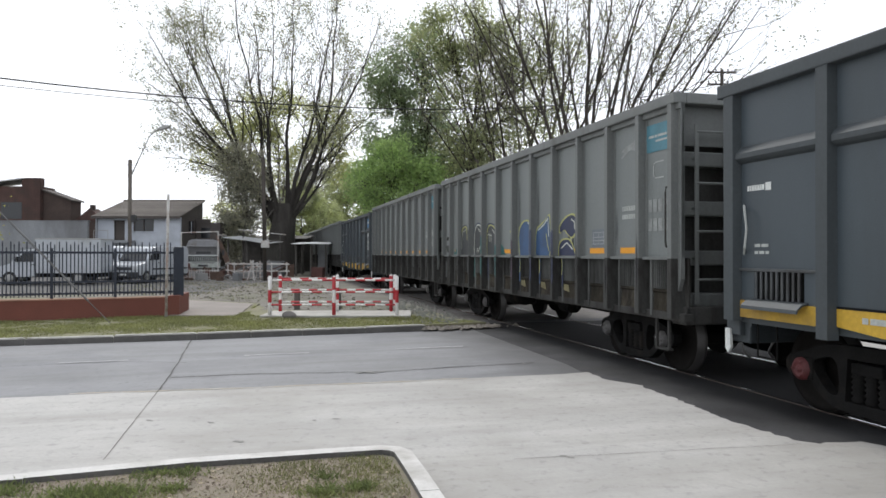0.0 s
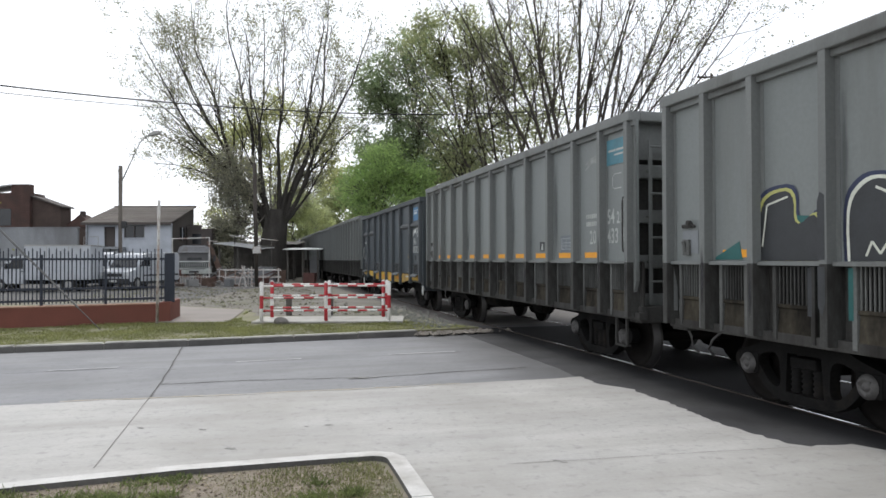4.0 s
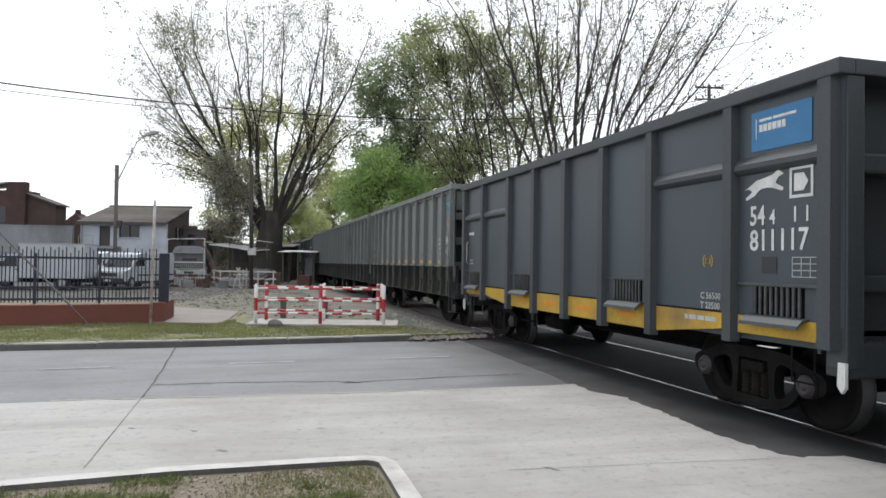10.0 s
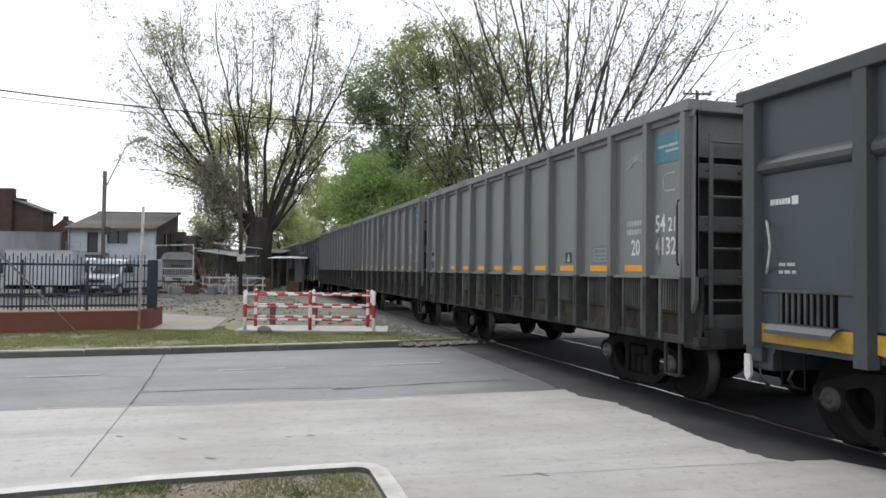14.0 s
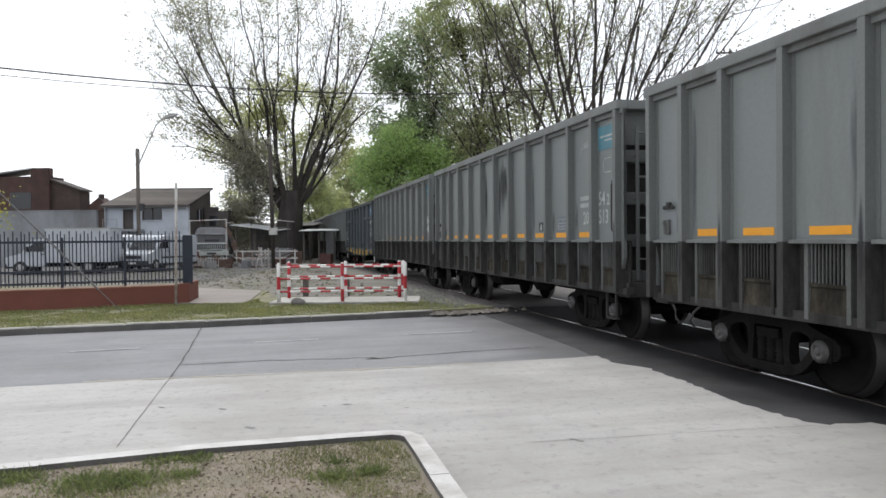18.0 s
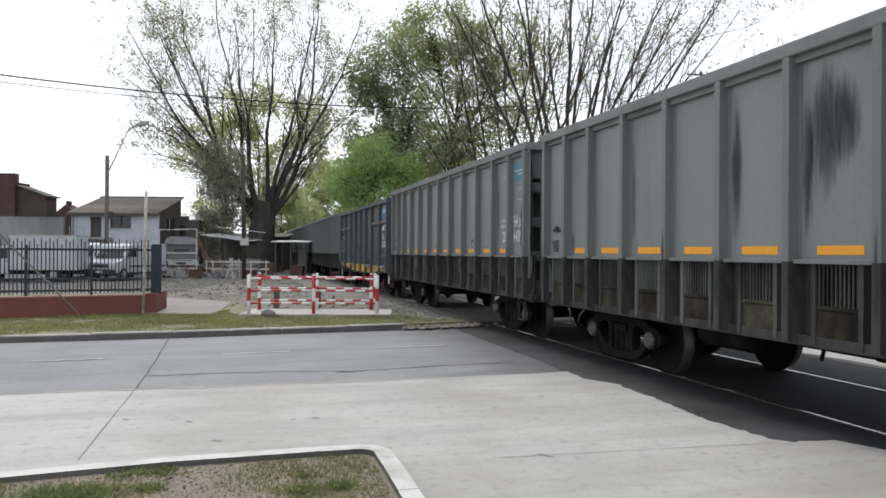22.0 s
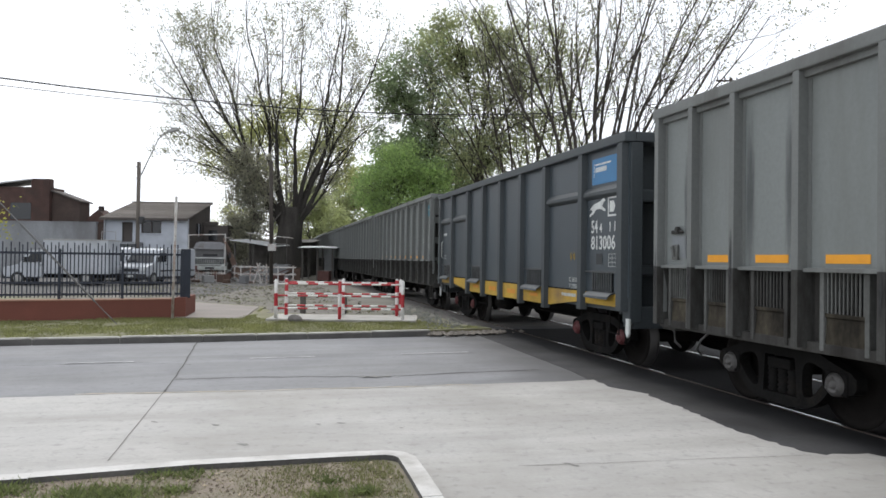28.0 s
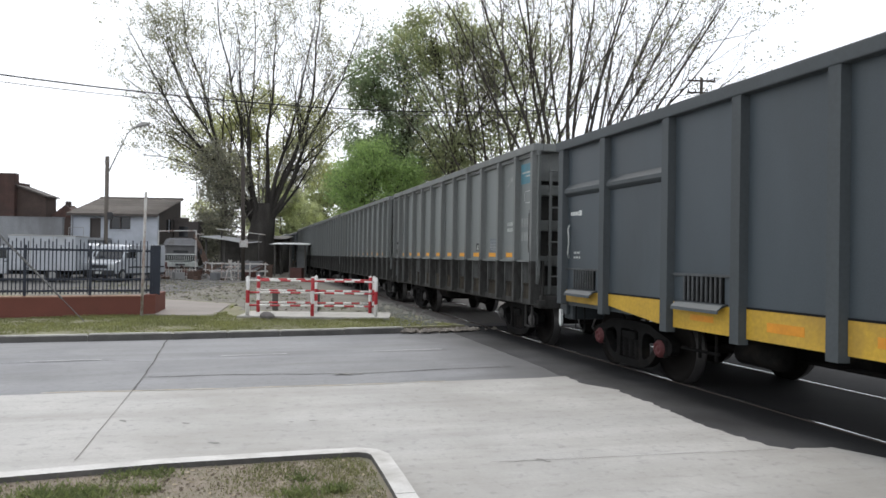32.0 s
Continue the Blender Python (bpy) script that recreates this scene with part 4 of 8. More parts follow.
strip("road_crack", [(-6.5, 9.75), (-5.4, 10.12), (-4.57, 10.38), (-3.66, 10.28)], 0.012, -0.003, CRACK, "thin crack along the asphalt", 17, wander=0.02)
strip("road_crack", [(-4.1, 7.95), (-2.5, 8.28), (-1.0, 8.62), (0.3, 8.98)], 0.05, 0.004, mat("ochre_stain", (0.37, 0.325, 0.26), 0.9, vary=0.2, scale=8, dirt=(0.40, 0.39, 0.37), dirt_amount=0.6), "ochre stained edge line of the concrete", 9, wander=0.02)
strip("road_crack", [(0.55, 5.45), (1.4, 5.62), (2.4, 5.80), (2.95, 5.9)], 0.006, 0.004, HAIRLINE, "hairline crack in the concrete", 8, wander=0.01)
for k, (a, b) in enumerate((((-5.43, 10.22), (-4.57, 10.5)), ((-3.02, 11.0), (-2.09, 11.32)), ((-0.76, 11.76), (0.33, 12.14)))):
    strip("lane_dash", [a, b], 0.075, -0.002, FADED_WHITE, "faded white lane dash", 10 + k, amp=0, category="road marking")
rnd = random.Random(3)
SPOT = mat("dark_pothole_patch", (0.23, 0.225, 0.215), 0.9, vary=0.2, scale=6, bump=0.3)
for x, y, r in ((-0.96, 9.45, 0.09), (-1.08, 9.43, 0.06), (-0.8, 9.5, 0.05), (-1.67, 5.95, 0.045), (-2.12, 6.62, 0.04), (0.92, 5.55, 0.03), (0.98, 5.49, 0.025), (-2.72, 6.7, 0.03), (-0.42, 6.62, 0.03), (-1.0, 6.78, 0.035), (-1.2, 6.72, 0.025), (-1.15, 8.66, 0.04), (-0.5, 8.8, 0.03), (1.15, 10.2, 0.03), (0.3, 7.3, 0.02), (-1.9, 7.4, 0.02)):
    bm = bmesh.new()
    turn = rnd.uniform(-0.5, 0.5)
    pts = []
    for i in range(14):
        a = i * math.pi / 7
        px, py = r * rnd.uniform(0.3, 1.2) * math.cos(a) * 1.5, r * rnd.uniform(0.2, 0.9) * math.sin(a)
        pts.append((x + px * math.cos(turn) - py * math.sin(turn), y + px * math.sin(turn) + py * math.cos(turn), 0.0035))
    bm.faces.new([bm.verts.new(q) for q in pts])
    tagged(part("road_patch", bm, SPOT), "small dark chipped spot in the carriageway", "road patch", "", "structure")


# ---- kerbs, verge, yard ----
def kerb_run(name, line, width, z0, z1, seed, label, pieces=1.0, dark=True):
    holder = thing(name, pose(0, 0, 0), label, "kerb", "", "structure")
    rnd = random.Random(seed)
    for (x0, y0), (x1, y1) in zip(line, line[1:]):
        a, b = Vector((x0, y0, 0)), Vector((x1, y1, 0))
        k = max(1, round((b - a).length / pieces))
        d = (b - a) / k
        n2 = Vector((-d.y, d.x, 0)).normalized()
        for i in range(k):
            p, q = a + d * i + d.normalized() * 0.004, a + d * (i + 1) - d.normalized() * 0.004
            dz = rnd.uniform(-0.006, 0.006)
            bm = bmesh.new()
            f = prism(bm, [(v.x, v.y, z0) for v in (p, q, q + n2 * width, p + n2 * width)], (0, 0, z1 - z0 + dz))
            bmesh.ops.recalc_face_normals(bm, faces=bm.faces)
            top = [e for e in bm.edges if all(v.co.z > z1 - 0.03 for v in e.verts)]
            # Road-side faces take the dark slot, which paints in their shade and grime.
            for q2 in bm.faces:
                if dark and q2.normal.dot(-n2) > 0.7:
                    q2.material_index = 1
            bmesh.ops.bevel(bm, geom=top, offset=0.02, segments=2, affect="EDGES")
            part("kerb_stone", bm, (KERB, KERB_SHADED), holder)
    return holder


VERGE_Z = 0.10
kerb_run("far_kerb", KF[:-1], 0.16, -0.3, 0.115, 3, "low concrete kerb with a grimy face, its shade in the colour", 1.2)
back = [(x - 0.05, y + 0.155) for x, y in KF]
WALL = [(-14.6, 12.95), (-7.5, 16.15), (-6.36, 16.72)]
verge = plate("verge", back + [at_track(15.6, 4.3), at_track(30, 4.2), at_track(125, 4.2), (-140, 117), (-140, -30)], -0.2, VERGE_Z, LAWN, "grassy verge with worn earth patches")
plate("yard", jag([(-5.3, 21.0), (-4.6, 18.6), (-0.9, 18.0), at_track(17.5, 4.35)], 0.12, 0.4, 12) + [at_track(120, 4.25), (-80, 112), (-80, 30), (-8.5, 23)], 0.0, VERGE_Z + 0.004, DIRT, "bare dusty yard beside the tracks")
plate("parking_pad", [(-27, 27), (-8.6, 25.5), (-9.5, 44.5), (-30, 44.5)], 0.0, VERGE_Z + 0.008, DARK_PAD, "dark yard surface under the vehicles", "ground")
plate("footpath", [(-7.0, 16.75), (-4.72, 16.55), (-5.4, 20.6), (-8.1, 22.4), (-6.55, 18.6), (-6.5, 17.2)], 0.0, VERGE_Z + 0.02, PATH, "pinkish concrete footpath slab beside the wall", "path")
plate("trackbed", [at_track(15.6, 4.3), at_track(15.6, 9.2), at_track(150, 9.2), at_track(150, 4.3)], -0.1, -0.012, mat("oily_ballast", (0.13, 0.12, 0.11), 0.95, vary=0.35, scale=4, fine=60, bump=0.6), "oily dust-covered ballast of the railway", "railway bed")

ISLE = [(-30, -3.2), (-2.74, 4.79), (-1.80, 5.14), (-0.82, 5.40), (-0.46, 5.48), (-0.32, 5.44), (-0.23, 5.33), (-0.12, 4.89), (-0.02, 4.46), (1.9, -3.5)]
def inset(line, d):
    out = []
    for i, p in enumerate(line):
        a, b = Vector((*line[max(0, i - 1)], 0)), Vector((*line[min(len(line) - 1, i + 1)], 0))
        n2 = (b - a).normalized().cross(Vector((0, 0, 1)))
        out.append((p[0] + n2.x * d, p[1] + n2.y * d))
    return out


island = thing("island_kerb", pose(0, 0, 0), "pale concrete kerb round the grass island", "kerb", "", "structure")
inner = inset(ISLE, 0.13)
for (o0, o1), (i0, i1) in zip(zip(ISLE, ISLE[1:]), zip(inner, inner[1:])):
    k = max(1, round(math.hypot(o1[0] - o0[0], o1[1] - o0[1]) / 1.0))
    for j in range(k):
        a, b = j / k, (j + 1 - (0.004 if k > 1 else 0)) / k
        q = [(p0[0] + (p1[0] - p0[0]) * f, p0[1] + (p1[1] - p0[1]) * f, -0.2) for p0, p1, f in ((o0, o1, a), (o0, o1, b), (i0, i1, b), (i0, i1, a))]
        bm = prismed(q, (0, 0, 0.30 + 0.004 * ((j * 7) % 3 - 1) * (k > 1)))
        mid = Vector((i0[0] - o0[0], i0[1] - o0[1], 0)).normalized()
        # Inner faces get the slot that holds shade as well as grime.
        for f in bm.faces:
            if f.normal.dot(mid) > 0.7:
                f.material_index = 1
        part("kerb_stone", bm, (KERB_PALE, KERB_SHADED), island)
plate("island_soil", inset(ISLE, 0.125) + [(-30, -9)], -0.2, 0.062, SOIL, "dry patchy grass island inside the kerb")


def inside(x, y, poly):
    c = False
    for (x0, y0), (x1, y1) in zip(poly, poly[1:] + poly[:1]):
        if (y0 > y) != (y1 > y) and x < (x1 - x0) * (y - y0) / (y1 - y0) + x0:
            c = not c
    return c


def grass(name, poly, z, count, h, seed, label, lim=None, wd=0.007, material=None):
    rnd = random.Random(seed)
    x0, x1, y0, y1 = min(p[0] for p in poly), max(p[0] for p in poly), min(p[1] for p in poly), max(p[1] for p in poly)
    vs, fs = [], []
    while len(fs) < count:
        x, y = rnd.uniform(x0, x1), rnd.uniform(y0, y1)
        if not inside(x, y, poly):
            continue
        patch = noise.noise(Vector((x * 0.9, y * 0.9, seed))) + 0.6 * noise.noise(Vector((x * 3.1, y * 3.1, seed)))
        if lim is not None and patch < lim + rnd.uniform(-0.15, 0.15):
            if rnd.random() > 0.03:
                continue
        hh = h * rnd.uniform(0.4, 1.3) * (1.0 if lim is None else min(1.3, 0.7 + patch))
        a = rnd.uniform(0, 6.28)
        dx, dy = math.cos(a) * wd, math.sin(a) * wd
        lx, ly = rnd.uniform(-0.6, 0.6) * hh, rnd.uniform(-0.6, 0.6) * hh
        k = len(vs)
        vs += [(x - dx, y - dy, z), (x + dx, y + dy, z), (x + lx, y + ly, z + hh)]
        fs.append((k, k + 1, k + 2))
    me = bpy.data.meshes.new(name)
    me.from_pydata(vs, [], fs)
    return tagged(part_of(name, me, material or GRASS), label, "grass", "", "stuff")


isle_in = inset(ISLE, 0.16)
grass("island_grass", [(-3.6, 3.2), (-3.6, 4.3), isle_in[1], isle_in[2], isle_in[3], isle_in[4], isle_in[6], isle_in[7], (0.0, 3.6)], 0.062, 11000, 0.024, 31, "patchy short grass on the island", 0.05, wd=0.004, material=leaf_mat("dull_island_grass", (0.20, 0.215, 0.11), 0.35))
DRY = leaf_mat("dry_straw_litter", (0.34, 0.31, 0.24), 0.2)
grass("straw_litter", [(-3.6, 3.2), (-3.6, 4.3), isle_in[1], isle_in[2], isle_in[3], isle_in[4], isle_in[6], isle_in[7], (0.0, 3.6)], 0.063, 9000, 0.012, 32, "dry straw and leaf litter on the island soil", None, wd=0.006, material=DRY)
TUFTS = [(-3.0, 4.55, 0.22, 500), (-2.75, 4.5, 0.16, 350), (-2.25, 4.42, 0.20, 600), (-2.0, 4.45, 0.16, 450), (-1.95, 4.85, 0.12, 160), (-1.72, 4.9, 0.12, 160), (-1.70, 4.55, 0.09, 150), (-0.74, 4.5, 0.10, 260), (-0.52, 4.58, 0.07, 220), (-0.78, 4.8, 0.07, 90), (-1.64, 5.17, 0.03, 10), (-1.55, 5.18, 0.03, 10), (-0.62, 5.3, 0.03, 8), (-2.0, 5.0, 0.08, 40)]
rnd = random.Random(65)
vs, fs = [], []
for x, y, r, count in TUFTS:
    for _ in range(count):
        px, py, hh, a = x + rnd.gauss(0, r * 0.6), y + rnd.gauss(0, r * 0.6), rnd.uniform(0.015, 0.06), rnd.uniform(0, 6.28)
        if not inside(px, py, inset(ISLE, 0.14) + [(-30, -9)]):
            continue
        dx, dy = math.cos(a) * 0.006, math.sin(a) * 0.006
        lx, ly = rnd.uniform(-1, 1) * hh * 0.8, rnd.uniform(-1, 1) * hh * 0.8
        k = len(vs)
        vs += [(px - dx, py - dy, 0.06), (px + dx, py + dy, 0.06), (px + lx + dx * 0.6, py + ly + dy * 0.6, 0.06 + hh * 0.7), (px + lx * 1.5, py + ly * 1.5, 0.06 + hh)]
        fs += [(k, k + 1, k + 2), (k, k + 2, k + 3)]
me = bpy.data.meshes.new("weed_tufts")
me.from_pydata(vs, [], fs)
tagged(part_of("weed_tufts", me, leaf_mat("fresh_weed_leaves", (0.15, 0.19, 0.085))), "low green weed tufts on the island soil", "weeds", "", "stuff")
vfront = [(x - 0.1, y + 0.22) for x, y in KF]
grass("verge_grass", [(-13, 9.95)] + vfront[1:] + [(0.2, 15.6), (-0.8, 16.9), (-4.35, 16.8), (-4.6, 17.2), (-5.2, 20.3), (-4.8, 16.55), (-6.8, 16.5), (-7.5, 16.05), (-14, 13.1)], VERGE_Z, 60000, 0.045, 33, "short green grass on the verge", -0.55, wd=0.008)

grass("yard_weeds", [(-8.4, 23.5), (-5.2, 21.2), (-4.4, 19.0), (-1.6, 18.6), (-6.5, 36), (-16, 37), (-13, 26)], VERGE_Z + 0.004, 4200, 0.05, 34, "scattered weeds and grass tufts in the yard", 0.15, wd=0.012, material=leaf_mat("dusty_yard_weeds", (0.17, 0.18, 0.115), 0.35))
rnd = random.Random(77)
rub_vs, rub_fs = [], []
for _ in range(900):
    s0, o0 = rnd.uniform(14.6, 22), rnd.gauss(3.9, 0.35)
    p = U * s0 + N * o0
    r = rnd.uniform(0.012, 0.05)
    k = len(rub_vs)
    rub_vs += [(p.x + r * dx * rnd.uniform(0.6, 1.2), p.y + r * dy * rnd.uniform(0.6, 1.2), VERGE_Z + r * dz) for dx, dy, dz in ((1, 0, 0.1), (0, 1, 0.1), (-1, 0, 0.1), (0, -1, 0.1), (0, 0, 0.9), (0, 0, -0.5))]
    for a, b in ((0, 1), (1, 2), (2, 3), (3, 0)):
        rub_fs += [(k + a, k + b, k + 4), (k + b, k + a, k + 5)]
me = bpy.data.meshes.new("rubble")
me.from_pydata(rub_vs, [], rub_fs)
tagged(part_of("rubble", me, mat("grey_rubble", (0.17, 0.175, 0.155), 0.95, vary=0.35, scale=6, bump=0.3)), "loose rubble and grit where the kerb ends", "rubble", "", "stuff")


def debris(name, spots, sizes, z, seed, material, label):
    """Loose pieces, each a rough six-cornered lump, at the given spots."""
    rnd = random.Random(seed)
    vs, fs = [], []
    for x, y in spots:
        r = rnd.uniform(*sizes)
        k = len(vs)
        vs += [(x + r * dx * rnd.uniform(0.5, 1.4), y + r * dy * rnd.uniform(0.5, 1.4), z + r * dz * rnd.uniform(0.5, 1.1)) for dx, dy, dz in ((1, 0, 0.1), (0, 1, 0.1), (-1, 0, 0.1), (0, -1, 0.1), (0, 0, 0.8), (0, 0, -0.5))]
        for a, b in ((0, 1), (1, 2), (2, 3), (3, 0)):
            fs += [(k + a, k + b, k + 4), (k + b, k + a, k + 5)]
    me = bpy.data.meshes.new(name)
    me.from_pydata(vs, [], fs)
    return tagged(part_of(name, me, material), label, "debris", "", "stuff")


rnd = random.Random(91)
YARD_ZONE = [(-5.4, 20.6), (-4.5, 18.8), (-1.2, 18.4), (-4.8, 30), (-7.6, 42), (-16.5, 42), (-14, 34), (-9, 24)]
spots = [(x, y) for x, y in ((rnd.uniform(-17, -1), rnd.uniform(18, 43)) for _ in range(6000)) if inside(x, y, YARD_ZONE)]
debris("yard_stones", spots[::2], (0.012, 0.055), VERGE_Z + 0.004, 92, mat("dusty_yard_stones", (0.24, 0.22, 0.195), 0.95, vary=0.4, scale=6, bump=0.3), "small stones and rubble bits scattered in the yard")
debris("yard_litter", spots[1::2][:700], (0.02, 0.07), VERGE_Z + 0.006, 93, mat("dark_yard_litter", (0.075, 0.066, 0.05), 0.95, vary=0.5, scale=6, bump=0.3), "dark clods and litter trodden into the yard")
spots = []
for _ in range(420):
    a = rnd.random()
    spots.append((-0.35 + 1.45 * a + rnd.gauss(0, 0.16), 14.58 + 0.68 * a + rnd.gauss(0, 0.14)))
debris("kerb_rubble", spots, (0.015, 0.075), 0.03, 96, mat("broken_kerb_rubble", (0.20, 0.18, 0.155), 0.95, vary=0.4, scale=6, bump=0.3), "broken concrete and dirt where the kerb ends")
spots = [(x, y) for x, y in ((rnd.uniform(-3.4, 0.1), rnd.uniform(3.4, 5.4)) for _ in range(2600)) if inside(x, y, inset(ISLE, 0.2) + [(-30, -9)])]
debris("island_clods", spots[:1100], (0.004, 0.016), 0.064, 94, mat("brown_soil_clods", (0.115, 0.09, 0.065), 0.95, vary=0.4, scale=20, bump=0.3), "crumbs of brown earth on the island soil")
debris("island_leaf_litter", spots[1100:1500], (0.006, 0.02), 0.064, 95, mat("pale_dry_litter", (0.34, 0.29, 0.21), 0.95, vary=0.4, scale=20, bump=0.2), "pale dry leaf scraps on the island soil")
# ---- rails ----
for k, off in enumerate((MID - 0.873, MID + 0.873)):
    track = thing("rail", pose(0, 0, 0), "steel running rail with a polished head, let into the crossing", "rail", "running rails", "structure")
    bm = bmesh.new()
    c0, c1 = U * -30 + N * off, U * 150 + N * off
    for (a, b, z0, z1) in ((-0.035, 0.035, -0.045, -0.001), (-0.01, 0.01, -0.14, -0.045), (-0.065, 0.065, -0.16, -0.14)):
        prism(bm, [(*(c0 + N * a).xy, z0), (*(c0 + N * b).xy, z0), (*(c1 + N * b).xy, z0), (*(c1 + N * a).xy, z0)], (0, 0, z1 - z0))
    bmesh.ops.recalc_face_normals(bm, faces=bm.faces)
    part("rail_profile", bm, RAIL_RUST, track)
    part("rail_head", prismed([(*(c0 - N * 0.015).xy, -0.001), (*(c0 + N * 0.015).xy, -0.001), (*(c1 + N * 0.015).xy, -0.001), (*(c1 - N * 0.015).xy, -0.001)], (0, 0, 0.006)), RAIL_TOP, track, "polished steel rail head")
# ---- barrier maze by the crossing ----
def barrier():
    ob = thing("pedestrian_barrier", pose(-3.93, 16.42, VERGE_Z, 0, 0, 1.5), "red and white striped steel pedestrian barrier on a concrete slab", "barrier")
    part("slab", boxed(-0.2, 3.2, -0.15, 1.3, 0.0, 0.05, 0.015), KERB, ob, "pale concrete slab")

    def striped(p, q, r, bands, start):
        bm = bmesh.new()
        p, q = Vector(p), Vector(q)
        pipe(bm, [p.lerp(q, i / bands) for i in range(bands + 1)], r, 10)
        bm.faces.ensure_lookup_table()
        for k, f in enumerate(bm.faces):
            f.material_index = (min(k // 10, bands - 1) + start) % 2
        return bm

    for row, y in ((0, 0.0), (1, 1.05)):
        xs = (0.0, 1.45, 2.88) if row == 0 else (0.03, 1.40, 2.70, 2.79)
        for k, x in enumerate(xs):
            part("post", striped((x, y, 0.04), (x, y, 0.91), 0.042, 3, k % 2 if row == 0 else 1 - k % 2), (WHITE, RED), ob)
            bm = bmesh.new()
            lathe(bm, [(0.91, 0.042), (0.93, 0.03), (0.94, 0.01)], 10, "z")
            bmesh.ops.translate(bm, verts=bm.verts, vec=(x, y, 0))
            bmesh.ops.recalc_face_normals(bm, faces=bm.faces)
            part("post_cap", bm, WHITE, ob)
        for z in (0.84, 0.57, 0.28):
            for a, b, st in ((xs[0], xs[1], row), (xs[1], xs[2], 1 - row)):
                part("bar", striped((a + 0.04, y, z), (b - 0.04, y, z), 0.021, 6, st + (z < 0.7)), (WHITE, RED), ob)
    return ob


barrier()
for x, y, h in ((-3.75, 18.6, 0.5), (-2.7, 18.7, 0.55)):
    bm = boxed(-0.07, 0.07, -0.06, 0.06, 0, h, 0.02)
    ob = part("timber_stub", bm, SHED_DARK)
    ob.matrix_basis = pose(x, y, VERGE_Z)
    tagged(ob, "short dark timber post stub in the yard", "post", "timber stubs")
ob = part("boulder", (lambda bm: (bmesh.ops.create_icosphere(bm, subdivisions=2, radius=0.14), [setattr(v, "co", v.co * (1 + 0.25 * noise.noise(v.co * 7))) for v in bm.verts], bm)[2])(bmesh.new()), mat("grey_stone", (0.16, 0.15, 0.14), 0.9, vary=0.3, scale=8, bump=0.4))
ob.matrix_basis = pose(-3.44, 16.2, VERGE_Z + 0.06) @ Matrix.Diagonal((1.25, 0.9, 0.75, 1))
tagged(ob, "grey stone lying in the grass beside the barrier", "stone")


# ---- painted wall with railing ----
def garden_wall():
    ob = thing("garden_wall", pose(0, 0, 0), "low red-brown painted garden wall", "wall", "", "structure")
    for (x0, y0), (x1, y1) in zip(WALL, WALL[1:]):
        d = Vector((x1 - x0, y1 - y0, 0)).normalized()
        n2 = Vector((-d.y, d.x, 0))
        p, q = Vector((x0, y0, 0.0)), Vector((x1, y1, 0.0))
        part("wall_front", prismed([p, q, q + n2 * 0.22, p + n2 * 0.22], (0, 0, VERGE_Z + 0.42)), BRICK_RED, ob)
        part("coping", prismed([p + n2 * -0.015 + Vector((0, 0, VERGE_Z + 0.42)), q + n2 * -0.015 + Vector((0, 0, VERGE_Z + 0.42)), q + n2 * 0.45 + Vector((0, 0, VERGE_Z + 0.42)), p + n2 * 0.45 + Vector((0, 0, VERGE_Z + 0.42))], (0, 0, 0.02)), mat("faded_red_coping", (0.30, 0.17, 0.12), 0.85, vary=0.2, scale=3, bump=0.1), ob)
    part("wall_return", prismed([(-6.36, 16.72, 0), (-6.14, 16.84, 0), (-6.46, 18.4, 0), (-6.71, 18.4, 0)], (0, 0, VERGE_Z + 0.46)), BRICK_RED, ob)
    return ob


garden_wall()


def railing(a, b, base, label, end_post):
    a, b = Vector((*a, 0)), Vector((*b, 0))
    d = (b - a).normalized()
    L = (b - a).length
    ob = thing("railing", Matrix.Translation((a.x, a.y, base)) @ pose(0, 0, 0, 0, 0, math.degrees(math.atan2(d.y, d.x))), label, "fence")
    for z in (0.10, 0.36, 1.02):
        part("rail_bar", boxed(0, L, -0.02, 0.02, z - 0.025, z + 0.025), FENCE_BLUE, ob)
    rnd = random.Random(8)
    pickets = []
    for h in (1.26, 1.20, 1.13):
        me = bpy.data.meshes.new("picket")
        bm = boxed(-0.012, 0.012, -0.009, 0.009, 0.03, h)
        bm.to_mesh(me)
        bm.free()
        pickets.append(me)
    k = int(L / 0.078)
    for i in range(k):
        o = part_of("picket", pickets[0] if i % 2 else rnd.choice(pickets[1:]), FENCE_BLUE, ob)
        o.location = (0.07 + (i + rnd.uniform(-0.12, 0.12)) * L / k, 0.03, 0.0)
    bm = boxed(-0.03, 0.03, -0.03, 0.03, 0.0, 1.12, 0.005)
    me = bpy.data.meshes.new("post")
    bm.to_mesh(me)
    bm.free()
    for i in range(8):
        o = part_of("post", me, FENCE_BLUE, ob)
        o.location = (L * i / 7, -0.03, 0.0)
    if end_post:
        part("gate_post", boxed(L - 0.02, L + 0.20, -0.05, 0.05, 0.0, 1.16, 0.01), FENCE_BLUE, ob, "broad dark blue sheet-steel end post")
    return ob


railing((-14.5, 13.35), (-6.36, 17.14), VERGE_Z + 0.44, "dark blue steel railing with pointed bars on the wall", True)

# ---- street furniture ----
sp = thing("sign_post", pose(-6.24, 16.3, VERGE_Z, 0, 0, 21.6), "peeling white steel sign post with its plate seen edge-on", "sign post")
part("pole", tubed(((0, 0, -0.05), (0.04, 0, 2.78), 0.03)), RUSTY_POST, sp)
part("plate", boxed(0.02, 0.05, -0.22, 0.30, 1.85, 2.74, 0.005), RUSTY_POST, sp)
